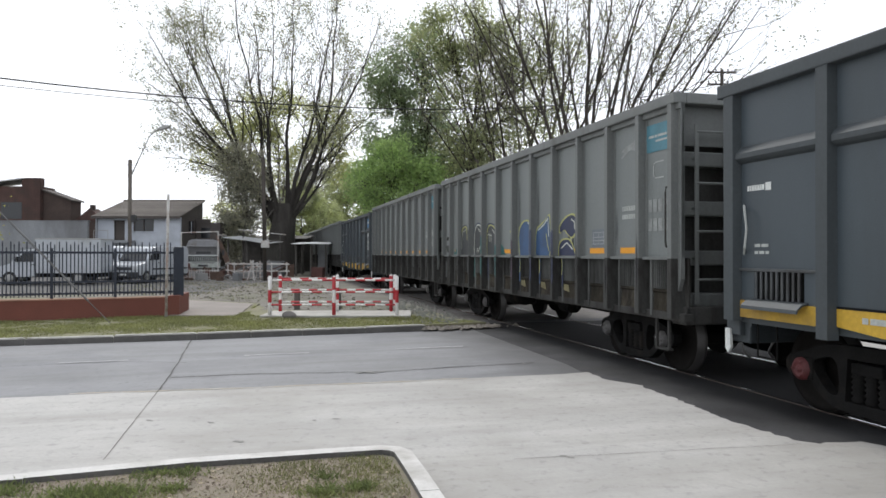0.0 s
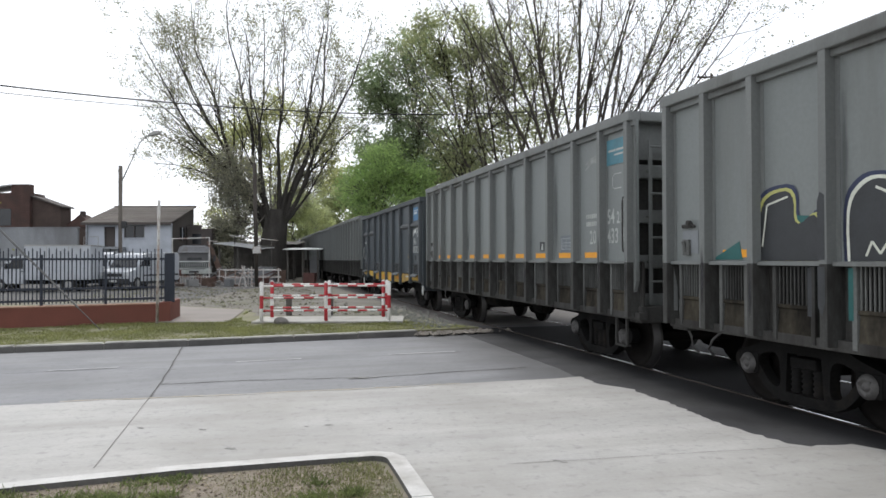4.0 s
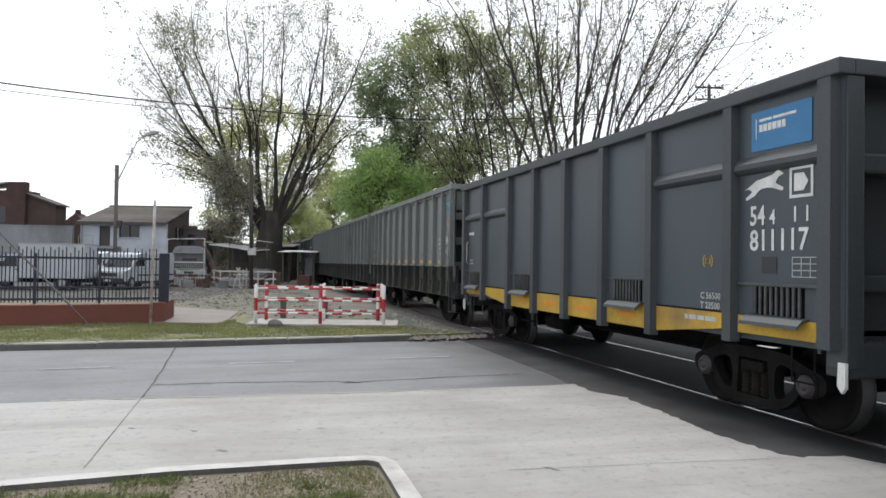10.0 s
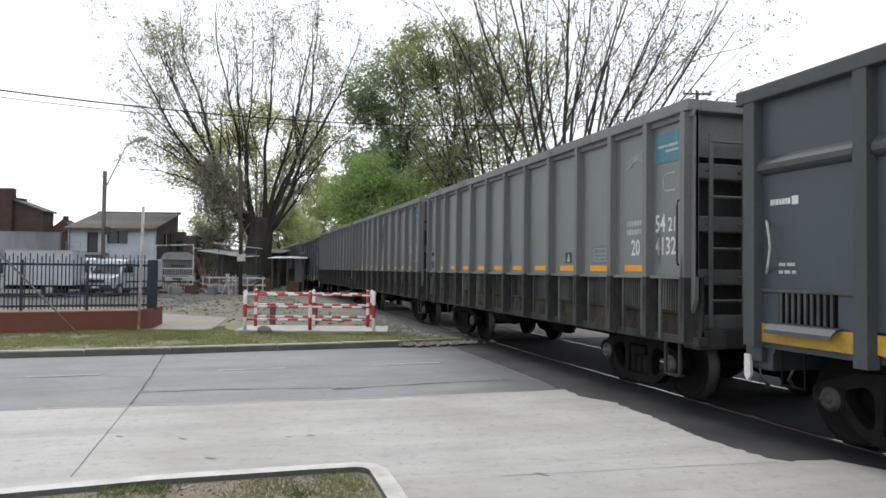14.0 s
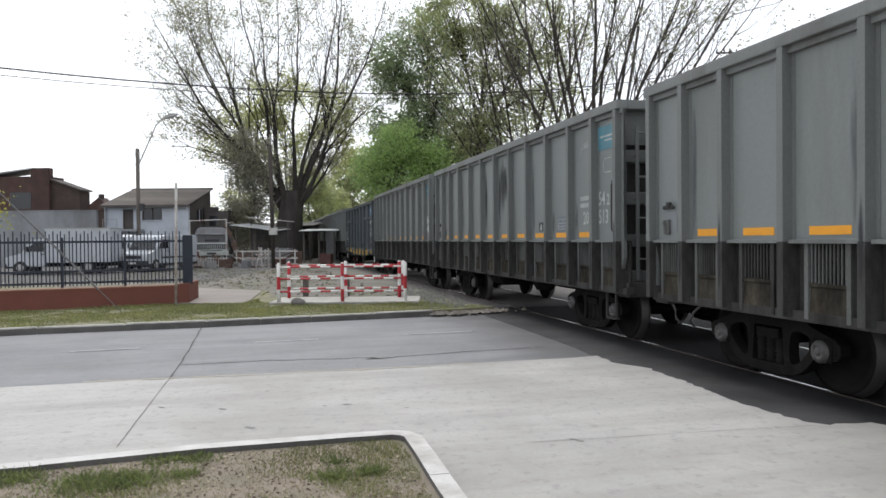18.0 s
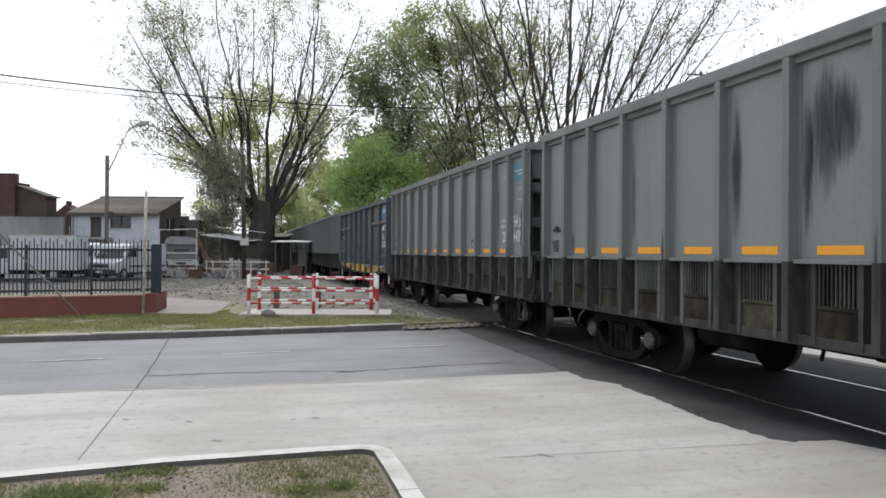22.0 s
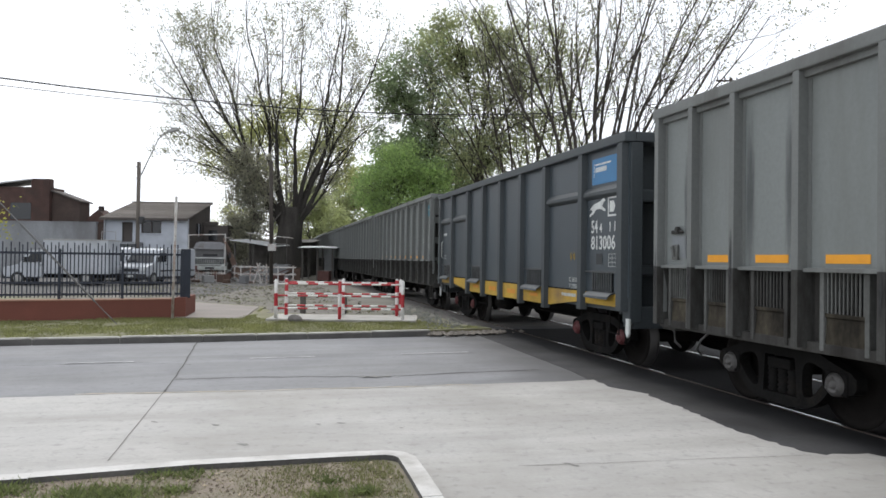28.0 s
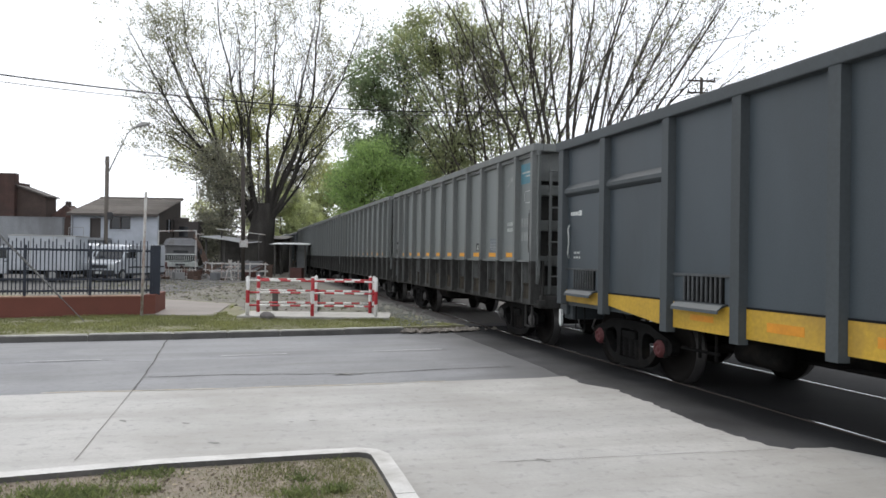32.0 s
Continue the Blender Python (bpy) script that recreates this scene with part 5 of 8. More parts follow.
# ---- trees ----
def bough(bm, start, length, lean, bearing, r0, r1, rnd, steps=10, sway=0.05, n=6, flare=0.0):
    """One tapering limb whose lean (degrees from upright) passes from the first to the second value; gives back its points, headings and radii."""
    p, b, out = Vector(start), radians(bearing), []
    wob, prev = Vector((0, 0, 0)), None
    for i in range(steps + 1):
        f = i / steps
        a = radians(lean[0] + (lean[1] - lean[0]) * f)
        wob = wob * 0.6 + Vector((rnd.gauss(0, 1), rnd.gauss(0, 1), rnd.gauss(0, 0.5))) * sway
        d = (Vector((math.sin(a) * math.cos(b), math.sin(a) * math.sin(b), math.cos(a))) + wob).normalized()
        r = r0 * (1 - f) ** 0.85 + r1 * (1 - (1 - f) ** 0.85) + flare * math.exp(-9 * f)
        out.append((p.copy(), d, r))
        p = p + d * (length / steps)
    for (p0, _, ra), (p1, _, rb) in zip(out, out[1:]):
        tube(bm, p0, p1, ra, rb, n=n, caps=False)
    return out


def shoot(bm, p, d, length, r, rnd, tips, level, rise=0.10, spread=32):
    """A branch with finer branches on it; its ends are kept as tips."""
    steps = (6, 4, 3)[min(level, 2)]
    q, rr = p, r
    for i in range(steps):
        d = (d + Vector((rnd.gauss(0, 1), rnd.gauss(0, 1), rnd.gauss(0, 1))) * 0.11 + Vector((0, 0, rise))).normalized()
        q2, r2 = q + d * (length / steps), rr * (1 - 0.8 / steps)
        tube(bm, q, q2, rr, r2, n=4 if level == 0 else 3, caps=False)
        if level < 2 and i > 0:
            side = d.cross(Vector((rnd.uniform(-1, 1), rnd.uniform(-1, 1), rnd.uniform(-1, 1)))).normalized()
            a = radians(spread * rnd.uniform(0.6, 1.3))
            shoot(bm, q2, (d * math.cos(a) + side * math.sin(a)).normalized(), length * rnd.uniform(0.35, 0.55), max(0.008, r2 * 0.55), rnd, tips, level + 1, rise, spread)
        q, rr = q2, r2
    tips.append(q)


class Foliage:
    """Small leaves gathered into one crown."""

    def __init__(self, size, rnd):
        self.size, self.rnd, self.vs, self.fs = size, rnd, [], []

    def tuft(self, c0, g, count, flat=0.8):
        rnd, size = self.rnd, self.size
        for _ in range(count):
            c = c0 + Vector((rnd.gauss(0, 1), rnd.gauss(0, 1), rnd.gauss(0, flat))) * g
            if c.z < 0.3:
                continue
            a = Vector((rnd.uniform(-1, 1), rnd.uniform(-1, 1), rnd.uniform(-1, 1))).normalized() * size * rnd.uniform(0.6, 1.3)
            b = a.cross(Vector((rnd.uniform(-1, 1), rnd.uniform(-1, 1), rnd.uniform(-1, 1)))).normalized() * size * rnd.uniform(0.35, 0.65)
            k = len(self.vs)
            self.vs.extend((tuple(c - a), tuple(c + b), tuple(c + a), tuple(c - b)))
            self.fs.append((k, k + 1, k + 2, k + 3))

    def crown(self, parent, material):
        me = bpy.data.meshes.new("crown")
        me.from_pydata(self.vs, [], self.fs)
        part_of("crown", me, material, parent)


def bole(bm, h, r0, r1, rnd, lumps=0.0):
    """The trunk: a tapering, slightly bent stem with a flared and fluted foot."""
    rings, n = [], 14
    phase = [rnd.uniform(0, 6.28) for _ in range(3)]
    for i in range(9):
        f = i / 8
        r = (r0 + (r1 - r0) * f) * (1 + 0.45 * (1 - f) ** 6)
        c = Vector((0.12 * r0 * math.sin(5 * f + phase[0]), 0.12 * r0 * math.sin(4 * f + phase[1]), -0.2 + (h + 0.2) * f))
        rings.append([bm.verts.new(c + Vector((math.cos(a), math.sin(a), 0)) * r * (1 + lumps * math.sin(5 * a + phase[2] + f))) for a in (2 * math.pi * k / n for k in range(n))])
    for a, b in zip(rings, rings[1:]):
        for k in range(n):
            bm.faces.new((a[k], a[(k + 1) % n], b[(k + 1) % n], b[k])).smooth = True
    bm.faces.new(rings[-1])


def stemmed_tree(name, base, trunk, limbs, label, leaf, bark, seed, leaf_size=0.09, per_tip=7, spare=0.5, branches=6, reach=0.34, clear=0.3, group="", lobes=(), tuft=0.22, spread=32, rise=0.10, lumps=0.12, sway=0.05, flare=0.0):
    """A tree of long limbs: (start height, length, lean at foot, lean at tip, bearing, radius); open twiggy crown with sparse leaves, denser in the given lobes."""
    rnd = random.Random(seed)
    ob = thing(name, pose(*base), label, "tree", group)
    bm, leaves = bmesh.new(), Foliage(leaf_size, rnd)
    bole(bm, *trunk, rnd, lumps)
    tips = []
    for z, length, l0, l1, bearing, r in limbs:
        b = radians(bearing)
        off = trunk[2] * 0.55
        path = bough(bm, (off * math.cos(b), off * math.sin(b), z), length, (l0, l1), bearing, r, 0.018, rnd, steps=14, sway=sway, flare=flare)
        for k in range(branches):
            f = clear + (0.97 - clear) * (k + rnd.random()) / branches
            p, d, rr = path[min(len(path) - 1, int(f * (len(path) - 1)))]
            side = d.cross(Vector((rnd.uniform(-1, 1), rnd.uniform(-1, 1), rnd.uniform(-1, 1)))).normalized()
            a = radians(spread * rnd.uniform(0.6, 1.35))
            shoot(bm, p, (d * math.cos(a) + side * math.sin(a)).normalized(), length * reach * rnd.uniform(0.6, 1.2) * (1.15 - 0.55 * f), max(0.016, rr * 0.5), rnd, tips, 0, rise, spread)
        tips.append(path[-1][0])
    part("trunk", bm, bark, ob)
    for t in tips:
        if rnd.random() < spare:
            leaves.tuft(t, tuft * rnd.uniform(0.5, 1.3), rnd.randint(per_tip // 2, per_tip))
    for cx, cy, cz, rx, ry, rz, count, per in lobes:
        for _ in range(count):
            d = Vector((rnd.gauss(0, 1), rnd.gauss(0, 1), rnd.gauss(0, 1))).normalized() * rnd.random() ** 0.4
            leaves.tuft(Vector((cx + d.x * rx, cy + d.y * ry, cz + d.z * rz)), rnd.uniform(0.2, 0.45), per)
    leaves.crown(ob, leaf)
    return ob


def leafy_tree(name, base, trunk, lobes, label, leaf, bark, seed, leaf_size=0.13, gap=-0.12, group="", fork=0.55, limb=0.5):
    """A full-crowned tree: a limb runs out to each lobe (centre, radii, clusters, leaves a cluster), twigs carry the clusters, and gaps stay open between them."""
    rnd = random.Random(seed)
    ob = thing(name, pose(*base), label, "tree", group)
    bm, leaves = bmesh.new(), Foliage(leaf_size, rnd)
    bole(bm, *trunk, rnd, 0.06)
    for cx, cy, cz, rx, ry, rz, count, per in lobes:
        z0 = min(trunk[0] * rnd.uniform(fork, 1.0), cz - 0.5)
        start, end = Vector((0, 0, z0)), Vector((cx, cy, cz))
        mid = start.lerp(end, 0.45) + Vector((-cx * 0.12, 0, 0.12 * (end - start).length))
        pts, r = [], max(0.05, trunk[2] * limb)
        for i in range(9):
            f = i / 8
            q = start.lerp(mid, f).lerp(mid.lerp(end, f), f) + Vector((rnd.gauss(0, 0.07), rnd.gauss(0, 0.07), 0)) * (0 < i)
            pts.append((q, r * (1 - 0.8 * f)))
        for (p0, ra), (p1, rb) in zip(pts, pts[1:]):
            tube(bm, p0, p1, ra, rb, n=6, caps=False)
        made = tries = 0
        while made < count and tries < count * 6:
            tries += 1
            d = Vector((rnd.gauss(0, 1), rnd.gauss(0, 1), rnd.gauss(0, 1))).normalized() * rnd.random() ** 0.38
            c = Vector((cx + d.x * rx, cy + d.y * ry, cz + d.z * rz))
            if noise.noise(c * 0.55 + Vector((seed, 0, 0))) + 0.5 * noise.noise(c * 1.5) < gap:
                continue
            made += 1
            leaves.tuft(c, rnd.uniform(0.22, 0.46), rnd.randint(per // 2, per), 0.65)
            if made % 3 == 0:
                p0, ra = pts[rnd.randint(4, 8)]
                m = p0.lerp(c, 0.5) + Vector((rnd.gauss(0, 0.15), rnd.gauss(0, 0.15), rnd.gauss(0, 0.15)))
                tube(bm, p0, m, 0.03, 0.018, n=3, caps=False)
                tube(bm, m, c, 0.018, 0.008, n=3, caps=False)
    part("trunk", bm, bark, ob)
    leaves.crown(ob, leaf)
    return ob


# many-stemmed tree in the yard
stemmed_tree("willow_tree", (-11.55, 52, 0.1), (5.0, 1.05, 0.78), [
    (3.9, 17.5, 30, 12, 178, 0.15), (3.7, 16.4, 37, 22, 184, 0.13), (3.7, 16.3, 33, 30, 174, 0.12), (3.6, 14.2, 33, 54, 181, 0.12), (3.4, 10.2, 34, 92, 178, 0.09),
    (4.3, 16.5, 11, 8, 185, 0.13), (4.4, 16.1, 6, 2, 10, 0.13), (4.1, 16.3, 25, 4, 2, 0.15), (3.8, 15.9, 33, 18, 355, 0.13),
    (3.5, 10.9, 26, 52, 4, 0.10), (3.6, 8.9, 34, 34, 358, 0.09), (4.1, 13.8, 22, 14, 240, 0.09), (3.7, 10.6, 24, 70, 192, 0.08), (3.7, 16.8, 34, 16, 190, 0.11), (3.9, 13.3, 12, 34, 6, 0.09), (4.2, 16.1, 14, 9, 350, 0.12), (4.3, 15.8, 1, 7, 195, 0.10)],
    "tall many-stemmed tree with thin spring foliage in the yard", LEAF_BROWN, BARK_WILLOW, 11, leaf_size=0.085, per_tip=10, spare=0.68, branches=11, reach=0.30, clear=0.28, tuft=0.22, lumps=0.16, sway=0.08, flare=0.17,
    lobes=[(-6.4, 0, 17.6, 2.4, 1.4, 2.4, 130, 16), (-8.4, 0, 14.0, 2.0, 1.2, 1.6, 60, 12), (4.4, 0, 15.8, 1.4, 1.2, 2.6, 50, 12), (-6.6, 0, 9.8, 2.0, 1.0, 0.9, 60, 16), (0.2, 0, 18.6, 2.0, 1.0, 1.2, 24, 10)])
leafy_tree("ivy_thicket", (-12.6, 51.0, 0.1), (4.5, 0.16, 0.1), [(-1.5, 0, 4.2, 1.2, 0.7, 3.2, 210, 28), (-0.7, 0, 6.8, 1.1, 0.7, 2.2, 90, 26), (-2.2, 0, 7.4, 1.5, 0.8, 2.2, 170, 28), (-2.4, 0, 3.6, 1.0, 0.7, 2.8, 170, 28), (0.2, 2.6, 5.0, 1.6, 0.6, 2.6, 110, 24), (2.9, 2.4, 7.0, 1.2, 0.6, 2.0, 60, 24)],
    "dusky grey-green thicket climbing the foot of the tall tree", LEAF_SHADE, BARK_LIMB, 24, leaf_size=0.10, gap=-0.3)
leafy_tree("shade_tree", (-13.2, 59, 0.1), (5.5, 0.34, 0.22), [(-0.6, 0, 13.0, 3.0, 1.4, 2.4, 140, 28), (3.6, 0, 11.8, 2.8, 1.4, 2.4, 130, 26), (-3.2, 0, 10.8, 2.6, 1.4, 2.2, 110, 28), (-5.6, 0, 9.0, 1.8, 1.2, 1.4, 60, 24), (0.4, 0, 9.2, 2.8, 1.4, 2.6, 110, 26), (4.8, 0, 8.8, 1.5, 1.2, 1.9, 60, 22)],
    "leafy yellow-green tree behind the many-stemmed tree", LEAF_PALE, BARK_LIMB, 12, leaf_size=0.13, gap=-0.08)
# trees beyond the railway
leafy_tree("green_tree", (-1.6, 54, 0.0), (9.0, 0.30, 0.2), [(-2.4, 0, 14.0, 2.1, 1.6, 2.8, 230, 30), (-2.2, 0, 10.2, 2.2, 1.6, 2.6, 230, 30), (0.0, 0, 16.6, 2.2, 1.6, 2.4, 150, 28), (0.6, 0, 12.0, 2.6, 1.8, 3.0, 230, 28), (0.8, 0, 8.0, 2.8, 1.6, 2.6, 220, 28), (3.4, 0, 8.4, 2.4, 1.4, 2.4, 130, 24)],
    "dark green tree with a tall clumped crown beyond the railway", LEAF_DARK, BARK_DARK, 14, leaf_size=0.125, gap=-0.2)
leafy_tree("green_tree", (2.0, 51, 0.0), (9.5, 0.30, 0.2), [(-1.6, 0, 16.6, 2.8, 1.6, 2.8, 230, 26), (1.2, 0, 17.4, 2.4, 1.6, 2.2, 130, 24), (3.6, 0, 15.6, 2.8, 1.6, 3.0, 190, 22), (0.4, 0, 13.0, 3.2, 1.6, 3.0, 170, 22), (4.6, 0, 12.0, 2.6, 1.6, 2.6, 130, 20), (1.6, 0, 9.6, 3.4, 1.6, 2.6, 170, 20), (-1.0, 0, 9.0, 2.2, 1.6, 2.4, 110, 22), (6.0, 0, 16.0, 2.0, 1.4, 2.2, 60, 16)],
    "broad mid-green tree beyond the railway", LEAF_MID, BARK_DARK, 13, leaf_size=0.12, gap=-0.14)
leafy_tree("bright_tree", (-3.4, 49, 0.0), (4.2, 0.2, 0.14), [(0.2, 0, 7.8, 2.1, 1.8, 1.8, 240, 40), (-1.6, 0, 6.2, 1.7, 1.5, 1.7, 150, 40), (2.1, 0, 6.6, 1.7, 1.5, 1.8, 150, 38), (0.2, 0, 5.0, 2.6, 1.5, 1.6, 170, 38)],
    "fresh bright green tree over the track", LEAF_BRIGHT, BARK_LIMB, 17, leaf_size=0.11, gap=-0.25)
stemmed_tree("bare_tree", (8.7, 46, 0.0), (4.0, 0.6, 0.5), [
    (3.4, 20.0, 20, 20, 182, 0.14), (3.5, 20.0, 11, 13, 176, 0.14), (3.6, 20.5, 4, 4, 190, 0.15), (3.6, 20.5, 1, 2, 30, 0.17), (3.5, 20.0, 7, 10, 0, 0.14), (3.4, 20.0, 15, 18, 4, 0.15), (3.3, 20.0, 23, 24, 357, 0.14),
    (3.1, 20.0, 31, 27, 3, 0.14), (3.0, 20.0, 38, 30, 358, 0.14), (3.4, 18.5, 38, 39, 2, 0.12), (3.6, 15.5, 40, 54, 357, 0.10), (3.2, 19.0, 34, 36, 5, 0.11), (3.2, 18.0, 27, 32, 184, 0.11), (3.4, 18.0, 12, 14, 90, 0.12), (3.4, 18.0, 28, 31, 8, 0.11), (3.4, 19.0, 9, 20, 356, 0.12), (3.3, 19.0, 18, 26, 2, 0.11)],
    "tall nearly bare tree with branches fanning over the railway", LEAF_BROWN, BARK_DARK, 15, leaf_size=0.10, per_tip=7, spare=0.42, branches=9, reach=0.28, clear=0.3, tuft=0.2, spread=26, rise=0.06)
stemmed_tree("bare_tree", (6.2, 49, 0.0), (4.0, 0.4, 0.34), [
    (3.4, 18.0, 6, 10, 184, 0.12), (3.5, 19.0, 2, 4, 170, 0.13), (3.4, 18.5, 10, 12, 2, 0.12), (3.3, 17.0, 18, 22, 180, 0.11), (3.2, 17.0, 20, 24, 356, 0.11), (3.2, 15.0, 28, 36, 182, 0.10), (3.0, 15.0, 34, 40, 178, 0.09)],
    "tall open tree with grey limbs beyond the railway", LEAF_BROWN, BARK_LIMB, 21, leaf_size=0.10, per_tip=7, spare=0.36, branches=8, reach=0.30, clear=0.25, spread=28,
    lobes=[(-3.2, 0, 13.4, 2.6, 1.2, 3.0, 30, 10)])
stemmed_tree("bare_tree", (4.4, 48, 0.0), (3.0, 0.3, 0.24), [
    (2.6, 14.5, 8, 12, 184, 0.10), (2.7, 15.0, 2, 6, 170, 0.10), (2.6, 15.0, 12, 10, 2, 0.10), (2.5, 13.0, 20, 26, 180, 0.09), (2.4, 13.0, 22, 20, 356, 0.09), (2.4, 11.0, 32, 36, 182, 0.08), (2.3, 11.0, 34, 30, 0, 0.08)],
    "slender half-bare tree beyond the railway", LEAF_MID, BARK_DARK, 16, leaf_size=0.10, per_tip=8, spare=0.4, branches=7, reach=0.30, clear=0.2,
    lobes=[(0.6, 0, 9.6, 4.2, 1.6, 2.8, 90, 12), (3.6, 0, 8.6, 2.4, 1.2, 2.4, 60, 12), (-3.0, 0, 8.8, 2.0, 1.2, 2.2, 40, 12)])
leafy_tree("distant_tree", (-17.2, 88, 0.0), (4.5, 0.3, 0.22), [(0, 0, 8.4, 2.6, 2.4, 2.4, 150, 46), (-2.4, 0, 5.6, 2.2, 2.0, 2.2, 120, 44), (2.6, 0, 5.6, 2.4, 2.0, 2.4, 120, 44), (0.2, 0, 3.6, 3.4, 2.0, 2.0, 120, 40)],
    "pale green distant tree beside the line", LEAF_YOUNG, BARK_LIMB, 18, leaf_size=0.17, gap=-0.2)
leafy_tree("distant_tree", (-12.6, 95, 0.0), (4.5, 0.3, 0.22), [(0, 0, 10.4, 3.4, 2.8, 3.0, 190, 46), (-3.0, 0, 7.4, 2.8, 2.4, 2.8, 150, 44), (3.0, 0, 7.2, 3.2, 2.4, 3.0, 150, 44), (0, 0, 4.0, 4.4, 2.2, 2.6, 160, 40)],
    "green distant tree beside the line", LEAF_YOUNG, BARK_LIMB, 19, leaf_size=0.18, gap=-0.2)
leafy_tree("distant_tree", (-23.5, 78, 0.0), (3.0, 0.2, 0.14), [(0, 0, 5.8, 1.9, 1.5, 1.4, 70, 20), (-1.7, 0, 4.4, 1.5, 1.2, 1.2, 50, 18), (1.9, 0, 5.0, 1.6, 1.2, 1.4, 55, 18), (0.2, 0, 3.6, 1.8, 1.2, 1.4, 50, 18)],
    "pale feathery distant tree behind the houses", LEAF_PALE, BARK_LIMB, 22, leaf_size=0.11, gap=-0.02)


# ---- overhead lines ----
def cable(name, p, q, sag, r, label):
    bm = bmesh.new()
    p, q = Vector(p), Vector(q)
    pts = [p.lerp(q, i / 24) - Vector((0, 0, sag * 4 * (i / 24) * (1 - i / 24))) for i in range(25)]
    pipe(bm, pts, r, 5)
    return tagged(part(name, bm, CABLE), label, "cable", "overhead cables")


# ---- lettering and paint on the wagons ----
SIDE_TURN = Matrix(((0, 0, -1, 0), (-1, 0, 0, 0), (0, 1, 0, 0), (0, 0, 0, 1)))


def words(wagon, text, y, z, size, material, x=-1.4345, label="", squeeze=1.0):
    """Figures on the near side, each one a part of its own."""
    me = lettering(text, size)
    me.transform(Matrix.Translation((x, y, z)) @ SIDE_TURN @ Matrix.Diagonal((squeeze, 1, 1, 1)))
    bm = bmesh.new()
    bm.from_mesh(me)
    left = set(bm.verts)
    while left:
        grown_set, edge = set(), [left.pop()]
        while edge:
            v = edge.pop()
            grown_set.add(v)
            for e in v.link_edges:
                o = e.other_vert(v)
                if o in left:
                    left.discard(o)
                    edge.append(o)
        one = bmesh.new()
        twin = {v: one.verts.new(v.co) for v in sorted(grown_set, key=lambda v: v.index)}
        for f in sorted({f for v in grown_set for f in v.link_faces}, key=lambda f: f.index):
            one.faces.new([twin[v] for v in f.verts])
        part("stencilled_figure", one, material, wagon, label)
    bm.free()
    bpy.data.meshes.remove(me)


def mark(wagon, name, outline, material, x=-1.4345, label="", thick=0.002):
    """A painted shape on the near side: outline in (along, up)."""
    bm = prismed([(x, y, z) for y, z in outline], (-thick, 0, 0))
    part(name, bm, material, wagon, label)


def panel(wagon, name, y0, y1, z0, z1, material, x=-1.4345, label="", thick=0.002):
    mark(wagon, name, [(y0, z0), (y1, z0), (y1, z1), (y0, z1)], material, x, label, thick)


def bars(wagon, y, z, widths, h, material, x=-1.4345, gap=0.02):
    for wd in widths:
        panel(wagon, "writing_bar", y, y - wd, z, z + h, material, x)
        y -= wd + gap


def greyhound(wagon, y, z, k, material):
    pts = [(0.0, 0.42), (0.14, 0.52), (0.30, 0.66), (0.55, 0.72), (0.74, 0.78), (0.86, 0.90), (0.92, 0.84), (1.0, 0.76), (0.93, 0.72), (0.86, 0.68), (0.80, 0.52), (1.0, 0.36), (0.96, 0.28), (0.72, 0.40), (0.60, 0.42), (0.42, 0.40), (0.26, 0.22), (0.04, 0.10), (0.02, 0.18), (0.20, 0.34), (0.12, 0.44)]
    mark(wagon, "running_dog_emblem", [(y - a * k, z + b * k * 0.62) for a, b in pts], material, label="plain white running-animal emblem")


def arrow_box(wagon, y, z, k, material):
    for a, b, c, d in ((0, 1, 0, 0.1), (0, 1, 0.9, 1), (0, 0.1, 0.1, 0.9), (0.9, 1, 0.1, 0.9)):
        panel(wagon, "emblem_frame", y - a * k, y - b * k, z + c * k, z + d * k, material)
    mark(wagon, "emblem_arrow", [(y - a * k, z + b * k) for a, b in ((0.2, 0.22), (0.2, 0.78), (0.6, 0.78), (0.8, 0.5), (0.6, 0.22))], material)


